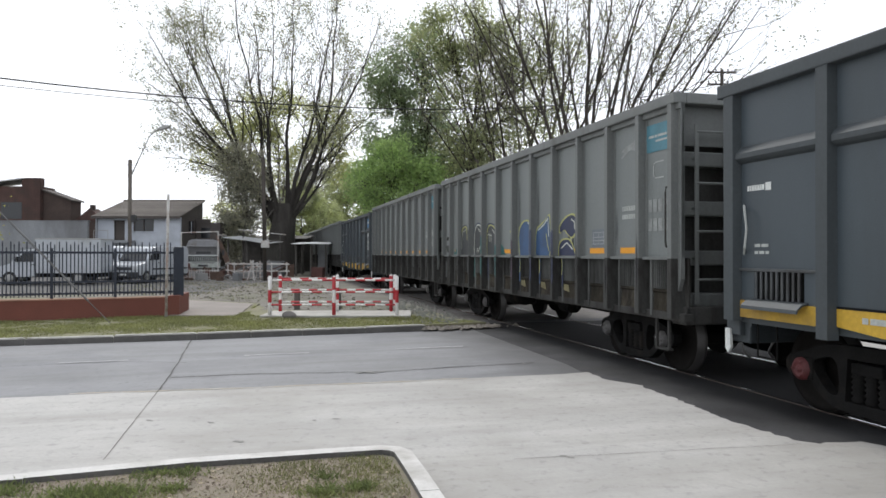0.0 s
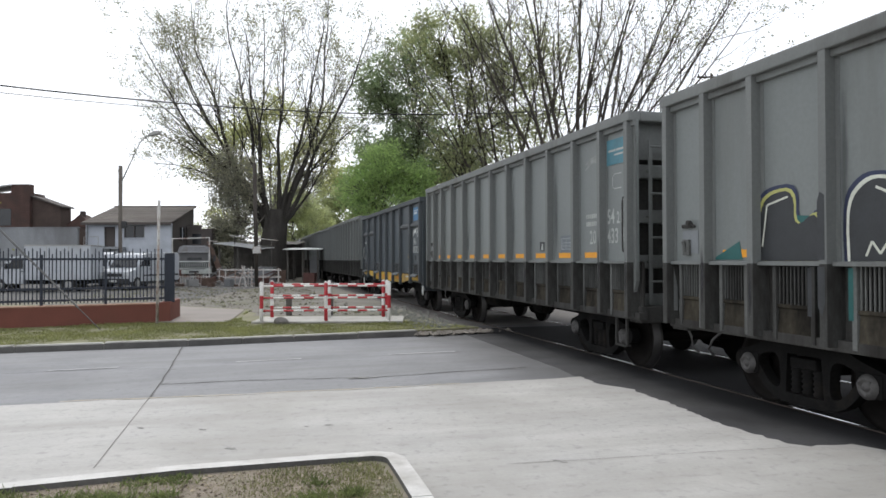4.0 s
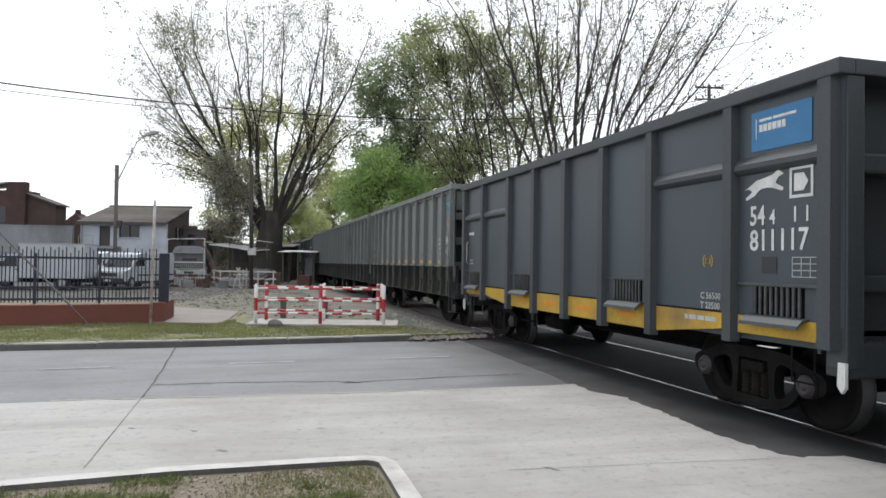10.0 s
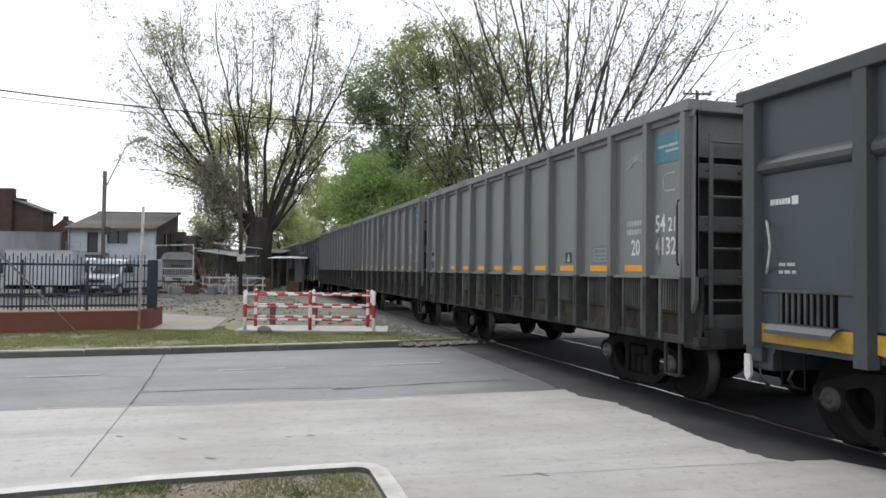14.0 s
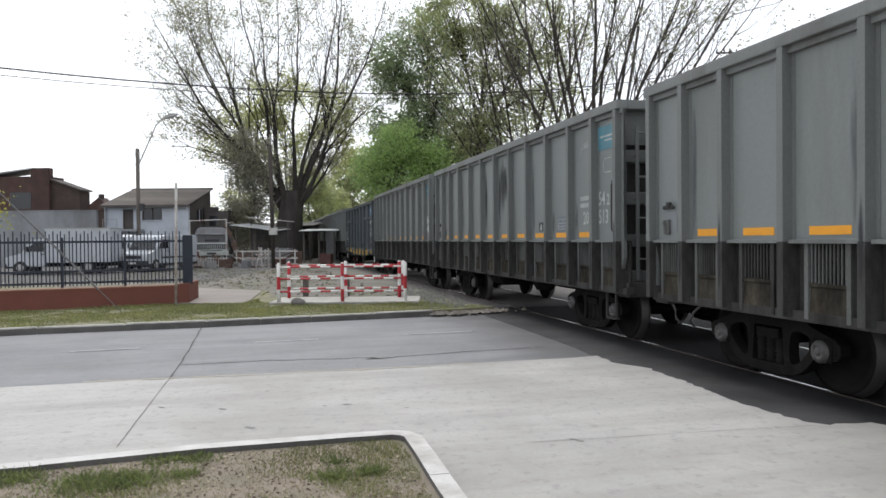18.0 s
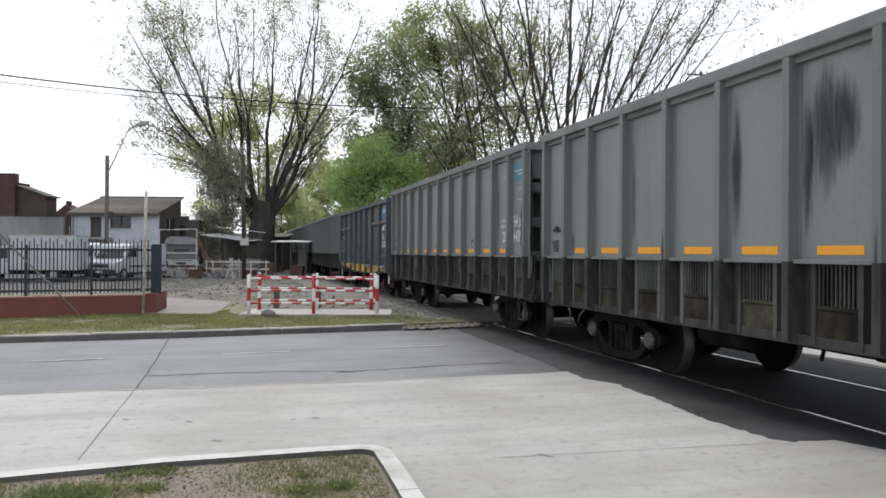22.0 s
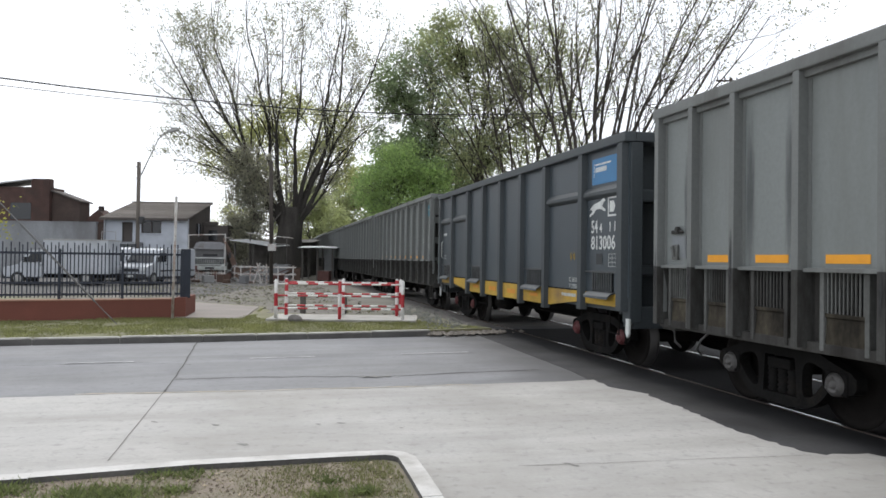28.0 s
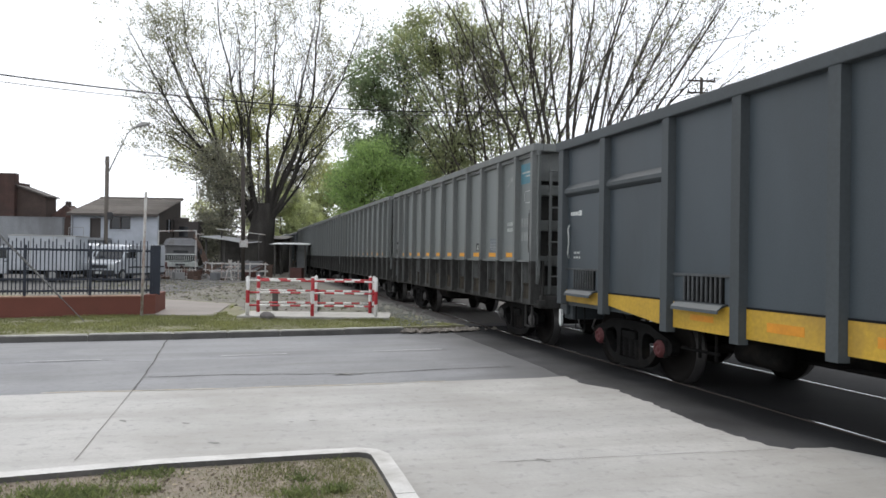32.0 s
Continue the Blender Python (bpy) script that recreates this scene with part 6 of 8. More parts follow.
def slate_marks(w, top, number):
    panel(w, "operator_sign", -4.245, -5.04, 2.70, 3.09, BLUE_SIGN, label="blue operator sign with white bars for its wording", thick=0.004)
    bars(w, -4.36, 2.985, (0.17, 0.30), 0.026, WHITE_MARK, -1.4395)
    bars(w, -4.36, 2.885, (0.045, 0.05, 0.05, 0.055, 0.05, 0.045), 0.07, WHITE_MARK, -1.4395, gap=0.012)
    panel(w, "sign_line", -4.31, -4.32, 2.82, 3.02, WHITE_MARK, -1.4395)
    greyhound(w, -4.15, 2.19, 0.54, WHITE_MARK)
    arrow_box(w, -4.765, 2.20, 0.29, WHITE_MARK)
    words(w, top[:2], -4.22, 1.975, 0.27, WHITE_MARK, squeeze=0.82)
    words(w, top[2:], -4.50, 1.975, 0.20, WHITE_MARK, squeeze=0.82)
    words(w, "1", -4.79, 1.985, 0.20, WHITE_MARK, squeeze=0.9)
    words(w, "1", -4.94, 1.985, 0.20, WHITE_MARK, squeeze=0.9)
    words(w, number, -4.22, 1.725, 0.29, WHITE_MARK, squeeze=0.90)
    for r in (0.05, 0.09):
        for sy in (-1, 1):
            arc = [radians(k) for k in (-50, -25, 0, 25, 50)]
            mark(w, "wireless_mark", [(-3.55 + sy * r * math.cos(k), 1.62 + r * math.sin(k)) for k in arc] + [(-3.55 + sy * (r - 0.014) * math.cos(k), 1.62 + (r - 0.014) * math.sin(k)) for k in arc[::-1]], YELLOW)
    panel(w, "data_plate", -4.40, -4.60, 1.50, 1.66, STENCIL_DARK)
    for z in (1.47, 1.53, 1.59, 1.65):
        panel(w, "table_line", -4.80, -5.12, z, z + 0.008, FADED_MARK)
    for y in (-4.80, -4.91, -5.02, -5.112):
        panel(w, "table_line", y, y - 0.008, 1.478, 1.65, FADED_MARK)
    words(w, "C 56500", -3.42, 1.21, 0.10, FADED_MARK)
    words(w, "T 23500", -3.42, 1.105, 0.10, FADED_MARK)
    bars(w, -3.15, 0.97, (0.06, 0.14, 0.12, 0.18), 0.05, FADED_MARK, -1.4475)
    slate_rear(w)


def slate_rear(w):
    bars(w, 5.06, 2.19, (0.03, 0.02, 0.035, 0.035, 0.03, 0.02, 0.035), 0.055, WHITE_MARK, gap=0.008)
    panel(w, "maker_emblem", 4.79, 4.71, 2.18, 2.26, WHITE_MARK)
    bars(w, 4.95, 1.62, (0.08, 0.10), 0.03, FADED_MARK)
    bars(w, 4.95, 1.55, (0.05, 0.07, 0.05), 0.03, FADED_MARK)


def grey_marks(w, first, second, sign, sharp):
    m = WHITE_MARK if sharp else FADED_MARK
    panel(w, "operator_sign", -4.665, -5.20, 2.84, 3.19, sign, label="faded blue-green operator sign", thick=0.004)
    bars(w, -4.72, 3.02, (0.12, 0.05, 0.20), 0.03, FADED_MARK, -1.4395)
    bars(w, -4.88, 2.96, (0.26,), 0.025, FADED_MARK, -1.4395)
    for a, b, c, d in ((-4.86, -5.06, 2.70, 2.715), (-4.86, -5.06, 2.50, 2.515), (-4.82, -4.835, 2.54, 2.67), (-4.835, -4.86, 2.52, 2.535), (-4.835, -4.86, 2.68, 2.695)):
        panel(w, "emblem_frame", a, b, c, d, FADED_MARK)
    if first:
        words(w, first[:2], -4.66, 2.03, 0.29, m, squeeze=0.74)
        words(w, first[2:], -4.93, 2.03, 0.23, m, squeeze=0.74)
        words(w, second, -4.66, 1.76, 0.29, m, squeeze=0.74)
        if len(second) < 4:
            bars(w, -5.06, 1.77, (0.09,), 0.19, FADED_MARK)
        words(w, "20", -4.12, 1.76, 0.28, m, squeeze=0.74)
    else:
        bars(w, -4.70, 2.08, (0.09, 0.09, 0.09, 0.08), 0.16, FAINT_MARK, gap=0.03)
        bars(w, -4.70, 1.84, (0.09, 0.09, 0.09, 0.08), 0.16, FAINT_MARK, gap=0.03)
    for z, run in ((2.13, (0.03, 0.05, 0.05, 0.05, 0.05, 0.04)), (2.02, (0.035, 0.05, 0.05, 0.05, 0.045, 0.04))):
        bars(w, -4.02, z, run, 0.065, FADED_MARK, gap=0.014)
    greyhound(w, -3.98, 2.82, 0.46, FAINT_MARK)
    panel(w, "data_plate", -2.24, -2.44, 1.67, 1.83, STENCIL_DARK)
    mark(w, "stencil_symbol", [(-2.29, 1.69), (-2.40, 1.69), (-2.37, 1.79), (-2.34, 1.81)], FADED_MARK, -1.437)
    panel(w, "data_table", -3.10, -3.52, 1.645, 1.91, mat("dull_blue_grey_plate", (0.15, 0.17, 0.19), 0.6, vary=0.12))
    for z in (1.69, 1.74, 1.79, 1.86):
        panel(w, "table_line", -3.14, -3.48, z, z + 0.007, FADED_MARK, -1.437)
    for y in (-3.14, -3.31, -3.473):
        panel(w, "table_line", y, y - 0.007, 1.697, 1.86, FADED_MARK, -1.437)


slate_rear(wagons[0])
bars(wagons[0], 3.6, 0.97, (0.06, 0.16, 0.14, 0.18), 0.05, FADED_MARK, -1.4475)
slate_marks(wagons[3], "544", "811117")
slate_marks(wagons[7], "544", "813006")
slate_rear(wagons[12])
grey_marks(wagons[1], "", "", TEAL_SIGN, False)
grey_marks(wagons[2], "5421", "433", TEAL_SIGN, False)
grey_marks(wagons[4], "5421", "4132", TEAL_SIGN, True)
grey_marks(wagons[5], "5421", "513", TEAL_SIGN, False)
grey_marks(wagons[6], "5421", "4439", TEAL_SIGN, True)
grey_marks(wagons[8], "", "", TEAL_SIGN, False)
for w, txt in ((wagons[1], "grey gondola wagon sprayed with blue and black graffiti"), (wagons[5], "tall grey gondola wagon with soot streaks and white figures"), (wagons[6], "tall grey gondola wagon with a teal sign and white figures"), (wagons[8], "weathered pale grey gondola wagon with vertical steel ribs"), (wagons[3], "dark slate gondola wagon with blue sign and yellow sill"), (wagons[7], "clean dark slate gondola wagon with blue sign, yellow sill"), (wagons[0], "dark slate gondola wagon with a yellow sill stripe"), (wagons[12], "dark slate gondola wagon with a yellow sill stripe")):
    tagged(w, txt)

# graffiti on the second wagon
SPRAY_BLUE = mat("blue_spray_paint", (0.034, 0.085, 0.185), 0.5, vary=0.25, scale=5, bump=0.02, dirt=(0.03, 0.05, 0.10), dirt_amount=0.35)
SPRAY_NAVY = mat("navy_spray_paint", (0.022, 0.03, 0.07), 0.5, vary=0.25, scale=5, bump=0.02)
SPRAY_BLACK = mat("black_spray_paint", (0.03, 0.033, 0.036), 0.5, vary=0.25, scale=5, bump=0.02)
SPRAY_LIME = mat("lime_spray_paint", (0.42, 0.42, 0.14), 0.5, vary=0.15, scale=5, bump=0.02)
SPRAY_PALE = mat("pale_spray_paint", (0.58, 0.60, 0.52), 0.5, vary=0.15, scale=5, bump=0.02)
SPRAY_TEAL = mat("teal_spray_paint", (0.018, 0.105, 0.10), 0.5, vary=0.2, scale=5, bump=0.02)
OLIVE_SPRAY = mat("dusty_lime_overspray", (0.17, 0.15, 0.075), 0.7, vary=0.35, scale=6, bump=0.04)
tagged_w = wagons[1]


def grown(outline, k):
    cy, cz = sum(p[0] for p in outline) / len(outline), sum(p[1] for p in outline) / len(outline)
    return [(cy + (y - cy) * (1 + k / max(0.12, abs(y - cy) + 0.05)), max(1.517, cz + (z - cz) * (1 + k / max(0.12, abs(z - cz) + 0.05)))) for y, z in outline]


def letter(outline, fill, rim, halo=None):
    smooth = outline
    for cut in (0.25, 0.25):
        ring, smooth = smooth, []
        for p, q in zip(ring, ring[1:] + ring[:1]):
            if p[1] < 1.53 and q[1] < 1.53:
                smooth += [p, q]
            else:
                smooth += [(p[0] + (q[0] - p[0]) * cut, p[1] + (q[1] - p[1]) * cut) if p[1] > 1.53 else p, (q[0] + (p[0] - q[0]) * cut, q[1] + (p[1] - q[1]) * cut) if q[1] > 1.53 else q]
    if halo:
        mark(tagged_w, "graffiti_shadow", grown(smooth, 0.075), halo, -1.4375, thick=0.001)
    mark(tagged_w, "graffiti_rim", grown(smooth, 0.035), rim, -1.4387, thick=0.001)
    mark(tagged_w, "graffiti_fill", smooth, fill, -1.4399, thick=0.001)


def stroke(pts, wd, material, x=-1.4412):
    for (y0, z0), (y1, z1) in zip(pts, pts[1:]):
        d = Vector((y1 - y0, z1 - z0)).normalized() * wd / 2
        mark(tagged_w, "graffiti_stroke", [(y0 - d.y, z0 + d.x), (y0 + d.y, z0 - d.x), (y1 + d.y, z1 - d.x), (y1 - d.y, z1 + d.x)], material, x, thick=0.001)


letter([(0.02, 1.95), (-0.16, 2.12), (-0.44, 2.17), (-0.66, 2.04), (-0.73, 1.83), (-0.66, 1.518), (-0.06, 1.518)], SPRAY_BLUE, SPRAY_LIME)
letter([(-0.88, 1.98), (-1.10, 2.04), (-1.30, 2.12), (-1.47, 2.24), (-1.49, 2.0), (-1.56, 1.70), (-1.47, 1.518), (-0.86, 1.518)], SPRAY_BLUE, SPRAY_LIME)
letter([(-1.56, 2.0), (-1.66, 2.10), (-1.72, 2.0), (-1.72, 1.62), (-1.58, 1.66)], SPRAY_NAVY, SPRAY_LIME)
letter([(-1.9, 1.99), (-2.11, 2.12), (-2.42, 2.19), (-2.57, 2.07), (-2.53, 1.89), (-2.38, 1.80), (-2.25, 1.86), (-2.10, 1.96), (-1.93, 1.88)], SPRAY_NAVY, SPRAY_LIME)
letter([(-1.89, 1.518), (-1.89, 1.72), (-2.12, 1.79), (-2.35, 1.76), (-2.52, 1.518)], SPRAY_NAVY, SPRAY_LIME)
stroke([(-0.46, 2.13), (-0.60, 2.05), (-0.68, 1.85)], 0.02, SPRAY_PALE)
stroke([(-0.98, 1.97), (-1.24, 2.06), (-1.41, 2.16), (-1.46, 1.84)], 0.022, SPRAY_PALE)
stroke([(-1.34, 1.90), (-1.40, 1.70), (-1.47, 1.60)], 0.022, SPRAY_LIME)
stroke([(-2.36, 2.10), (-2.48, 2.06), (-2.50, 1.94)], 0.022, SPRAY_PALE)
stroke([(-1.98, 1.64), (-2.2, 1.73), (-2.42, 1.62)], 0.02, SPRAY_PALE)
letter([(4.02, 1.60), (3.98, 2.05), (3.82, 2.17), (3.52, 2.18), (3.53, 1.80), (3.22, 2.0), (3.22, 1.518), (4.0, 1.518)], SPRAY_BLACK, SPRAY_LIME, SPRAY_NAVY)
letter([(2.90, 2.0), (2.72, 2.18), (2.52, 2.19), (2.30, 2.05), (2.22, 1.81), (2.22, 1.518), (2.88, 1.518)], SPRAY_BLACK, SPRAY_PALE, SPRAY_NAVY)
letter([(1.96, 2.12), (1.62, 2.16), (1.38, 2.02), (1.26, 1.78), (1.26, 1.518), (1.96, 1.518)], SPRAY_BLACK, SPRAY_LIME, SPRAY_NAVY)
stroke([(1.82, 2.03), (1.80, 1.80)], 0.02, SPRAY_PALE)
stroke([(1.88, 1.96), (1.66, 1.93)], 0.02, SPRAY_PALE)
stroke([(1.70, 1.98), (1.68, 1.78)], 0.02, SPRAY_PALE)
stroke([(2.62, 2.12), (2.42, 2.03), (2.34, 1.80)], 0.022, SPRAY_PALE)
stroke([(1.60, 2.06), (1.40, 1.94), (1.34, 1.7)], 0.022, SPRAY_PALE)
stroke([(2.72, 1.56), (2.66, 1.68), (2.58, 1.58), (2.48, 1.72), (2.44, 1.56)], 0.022, SPRAY_PALE)
stroke([(3.95, 1.66), (3.88, 2.06), (3.60, 2.12)], 0.02, SPRAY_PALE)
stroke([(0.50, 2.0), (0.42, 1.92), (0.38, 2.06), (0.33, 1.94)], 0.025, SPRAY_LIME)
mark(tagged_w, "graffiti_patch", [(4.75, 1.53), (4.25, 1.53), (4.30, 1.72)], SPRAY_TEAL)
mark(tagged_w, "graffiti_patch", [(3.50, 1.72), (3.24, 1.80), (3.24, 1.92), (3.50, 1.94)], SPRAY_TEAL, -1.4372)
mark(tagged_w, "graffiti_patch", [(1.04, 1.53), (0.80, 1.53), (0.9, 1.68), (1.04, 1.74)], SPRAY_TEAL)
PLUM = mat("plum_spray_paint", (0.05, 0.03, 0.05), 0.5)
for y, z0, z1, m in ((2.12, 1.54, 1.95, SPRAY_TEAL), (1.14, 1.53, 1.75, SPRAY_TEAL), (3.10, 1.53, 2.12, SPRAY_BLACK), (-0.82, 1.53, 2.0, SPRAY_NAVY), (-1.80, 1.53, 1.95, SPRAY_NAVY), (0.16, 1.53, 1.82, PLUM)):
    mark(tagged_w, "graffiti_rib_paint", [(y - 0.041, z0), (y + 0.041, z0), (y + 0.041, z1 - 0.08), (y + 0.01, z1), (y - 0.041, z1 - 0.03)], m, -1.5355, thick=0.0015)
    mark(tagged_w, "graffiti_rib_paint", [(y - 0.04, 1.47), (y + 0.041, 1.47), (y + 0.04, 1.12), (y - 0.01, 1.04), (y - 0.041, 1.16)], m, -1.5355, thick=0.0015)
# the paint runs on over the grille frames and pocket plates
for y, m in ((3.34, SPRAY_BLACK), (2.35, SPRAY_NAVY), (2.88, SPRAY_TEAL), (1.38, SPRAY_BLACK), (1.89, SPRAY_NAVY), (-0.05, SPRAY_BLUE), (-0.58, SPRAY_NAVY), (-1.05, SPRAY_BLUE), (-1.57, SPRAY_NAVY), (-2.03, SPRAY_NAVY), (-2.55, SPRAY_BLUE)):
    panel(tagged_w, "graffiti_frame_paint", y - 0.026, y + 0.026, 1.02, 1.46, m, -1.4405, thick=0.001)

for a, b in ((-0.80, 0.17), (-1.78, -0.80), (-2.75, -1.78)):
    wd = b - a
    for y0, y1 in ((a + 0.055, a + 0.24 * wd - 0.03), (a + 0.76 * wd + 0.03, b - 0.055)):
        mark(tagged_w, "graffiti_flank_paint", [(y0, 0.98), (y1, 0.90), (y1, 1.46), (y0, 1.46)], SPRAY_NAVY, -1.3515, thick=0.001)
    g0, g1 = a + 0.24 * wd + 0.035, a + 0.76 * wd - 0.035
    mark(tagged_w, "graffiti_pocket_paint", [(g1, 0.96), (g0 + 0.2 * wd, 0.93), (g0 + 0.25 * wd, 1.05), (g1, 1.055)], OLIVE_SPRAY, -1.4295, thick=0.001)
    stroke([(g1 + 0.045, 1.46), (g1 + 0.03, 1.32), (g1 + 0.045, 1.20)], 0.022, SPRAY_LIME, -1.4418)
for a, b in ((2.11, 3.08), (1.14, 2.11), (3.08, 4.02)):
    wd = b - a
    mark(tagged_w, "graffiti_flank_paint", [(a + 0.055, 1.05), (a + 0.24 * wd - 0.03, 1.10), (a + 0.24 * wd - 0.03, 1.46), (a + 0.055, 1.46)], SPRAY_TEAL, -1.3515, thick=0.001)

# soot films on a wagon's sheets: a thin soiled layer with a frayed edge


def soot_film(name, strength):
    m = bpy.data.materials.new(name)
    m.use_nodes = True
    n, l = m.node_tree.nodes, m.node_tree.links
    p = n["Principled BSDF"]
    p.inputs["Base Color"].default_value, p.inputs["Roughness"].default_value = (0.035, 0.036, 0.04, 1), 0.85
    tc = n.new("ShaderNodeTexCoord")
    mp = n.new("ShaderNodeMapping")
    mp.inputs["Location"].default_value, mp.inputs["Scale"].default_value = (0, -1, -1), (0, 2, 2)
    l.new(tc.outputs["Generated"], mp.inputs["Vector"])
    ball = n.new("ShaderNodeTexGradient")
    ball.gradient_type = "SPHERICAL"
    l.new(mp.outputs[0], ball.inputs["Vector"])
    mp2 = n.new("ShaderNodeMapping")
    mp2.inputs["Scale"].default_value = (1, 12, 1.2)
    l.new(tc.outputs["Object"], mp2.inputs["Vector"])
    run = n.new("ShaderNodeTexNoise")
    run.inputs["Scale"].default_value, run.inputs["Detail"].default_value = 2.2, 6
    l.new(mp2.outputs[0], run.inputs["Vector"])
    add = n.new("ShaderNodeMath")
    l.new(ball.outputs["Fac"], add.inputs[0])
    l.new(run.outputs["Fac"], add.inputs[1])
    cut = n.new("ShaderNodeMapRange")
    cut.interpolation_type = "SMOOTHSTEP"
    cut.inputs["From Min"].default_value, cut.inputs["From Max"].default_value, cut.inputs["To Max"].default_value = 0.62, 1.35, strength
    l.new(add.outputs[0], cut.inputs["Value"])
    edge = n.new("ShaderNodeMapRange")
    edge.inputs["From Max"].default_value = 0.3
    l.new(ball.outputs["Fac"], edge.inputs["Value"])
    both = n.new("ShaderNodeMath")
    both.operation = "MULTIPLY"
    l.new(cut.outputs[0], both.inputs[0])
    l.new(edge.outputs[0], both.inputs[1])
    clear = n.new("ShaderNodeBsdfTransparent")
    mix = n.new("ShaderNodeMixShader")
    l.new(both.outputs[0], mix.inputs[0])
    l.new(clear.outputs[0], mix.inputs[1])
    l.new(p.outputs[0], mix.inputs[2])
    l.new(mix.outputs[0], n["Material Output"].inputs["Surface"])
    return m


SOOT, FAINT_SOOT = soot_film("soot_film", 0.74), soot_film("faint_soot_film", 0.34)


def soot(wagon, y0, y1, z0, z1, material, x=-1.4385):
    bm = bmesh.new()
    bm.faces.new([bm.verts.new((x, y, z)) for y, z in ((y0, z0), (y1, z0), (y1, z1), (y0, z1))])
    part("soot_stain", bm, material, wagon, "sooty black smear")


for y0, y1, z0, z1 in ((0.84, 1.06, 1.5, 3.32), (-0.46, 0.06, 1.9, 3.4), (-0.10, 0.10, 1.5, 3.25), (-0.62, -0.2, 2.2, 3.2)):
    soot(wagons[5], y0, y1, z0, z1, SOOT)
# brake soot thrown up over the feet of the ribs
rnd = random.Random(78)
for k, (c, kind) in enumerate(TRAIN):
    if kind == "grey" and k <= 8:
        for y in (-5.34, -4.58, -3.72, -2.75, -1.78, -0.80, 0.17, 1.14, 2.11, 3.08, 4.02, 4.79, 5.52):
            if rnd.random() < 0.7:
                soot(wagons[k], y - 0.041, y + 0.041, rnd.uniform(0.8, 1.0), rnd.uniform(1.55, 2.1), SOOT, -1.5375)
rnd = random.Random(77)
GREY_RIBS = [-4.58, -3.72, -2.75, -1.78, -0.80, 0.17, 1.14, 2.11, 3.08, 4.02, 4.79]
for k, (c, kind) in enumerate(TRAIN):
    if kind != "grey" or k > 8:
        continue
    for y in GREY_RIBS:
        if rnd.random() < 0.5:
            wd = rnd.uniform(0.10, 0.22)
            s = rnd.choice((-1, 1))
            top = rnd.uniform(1.9, 3.1)
            soot(wagons[k], *sorted((y + s * 0.08, y + s * (0.08 + wd))), 1.2 if top > 2.4 else 1.5, 3.32 if top > 2.4 else top, FAINT_SOOT)
# ---- yard: vehicles, sheds, houses ----
def road_wheel(parent, x, y, r=0.34, wd=0.22):
    bm = bmesh.new()
    s = 1 if x > 0 else -1
    lathe(bm, [(x - wd / 2, r * 0.6), (x - wd / 2, r * 0.95), (x - wd / 4, r), (x + wd / 4, r), (x + wd / 2, r * 0.95), (x + wd / 2, r * 0.6)], 20)
    bmesh.ops.translate(bm, verts=bm.verts, vec=(0, y, r))
    bmesh.ops.recalc_face_normals(bm, faces=bm.faces)
    t = part("wheel", bm, RUBBER, parent)
    bm = bmesh.new()
    lathe(bm, [(x - wd * 0.52, r * 0.25), (x - wd * 0.51, r * 0.58), (x + wd * 0.51, r * 0.58), (x + wd * 0.52, r * 0.25)], 14)
    bmesh.ops.translate(bm, verts=bm.verts, vec=(0, y, r))
    bmesh.ops.recalc_face_normals(bm, faces=bm.faces)
    part("rim", bm, GALV, t)


def profile(bm, pts, half, bevel=0.05):
    """A body drawn by its side outline (along, up), as wide as twice half, with rounded edges."""
    prism(bm, [(-half, y, z) for y, z in pts], (2 * half, 0, 0))
    bmesh.ops.recalc_face_normals(bm, faces=bm.faces)
    if bevel:
        bmesh.ops.bevel(bm, geom=bm.edges[:], offset=bevel, segments=2, affect="EDGES", profile=0.6)
    return bm


def cab_parts(v, half, nose):
    """Side windows, windscreen, lamps, grille and mirrors of a van whose nose points to -y."""
    for s in (-1, 1):
        part("side_window", prismed([(s * (half + 0.004), nose + 1.08, 1.22), (s * (half + 0.004), nose + 1.95, 1.22), (s * (half + 0.004), nose + 1.95, 1.68), (s * (half + 0.004), nose + 1.42, 1.68)], (s * 0.006, 0, 0)), GLASS_DARK, v, "dark side window")
        part("headlamp", boxed(min(s * half * 0.62, s * half * 0.98), max(s * half * 0.62, s * half * 0.98), nose - 0.02, nose + 0.12, 0.72, 0.90, 0.03), mat("headlamp_glass", (0.55, 0.57, 0.58), 0.15, vary=0.05, bump=0), v, "clear headlamp")
        part("mirror", boxed(min(s * (half + 0.02), s * (half + 0.20)), max(s * (half + 0.02), s * (half + 0.20)), nose + 1.10, nose + 1.20, 1.22, 1.50, 0.03), PLASTIC, v, "black door mirror")
        part("door_handle", boxed(min(s * half, s * (half + 0.03)), max(s * half, s * (half + 0.03)), nose + 1.85, nose + 2.0, 1.05, 1.09), PLASTIC, v)
    part("windscreen", prismed([(-half * 0.86, nose + 0.79, 1.16), (half * 0.86, nose + 0.79, 1.16), (half * 0.80, nose + 1.26, 1.74), (-half * 0.80, nose + 1.26, 1.74)], (0, -0.012, 0.012)), GLASS_DARK, v, "dark windscreen")
    part("bumper", boxed(-half, half, nose - 0.06, nose + 0.14, 0.34, 0.60, 0.05), PLASTIC, v)
    part("grille", boxed(-half * 0.55, half * 0.55, nose - 0.025, nose + 0.03, 0.70, 0.86, 0.01), PLASTIC, v)
    part("licence_plate", boxed(-0.22, 0.22, nose - 0.075, nose - 0.055, 0.42, 0.53), WHITE_MARK, v, "blank pale plate")


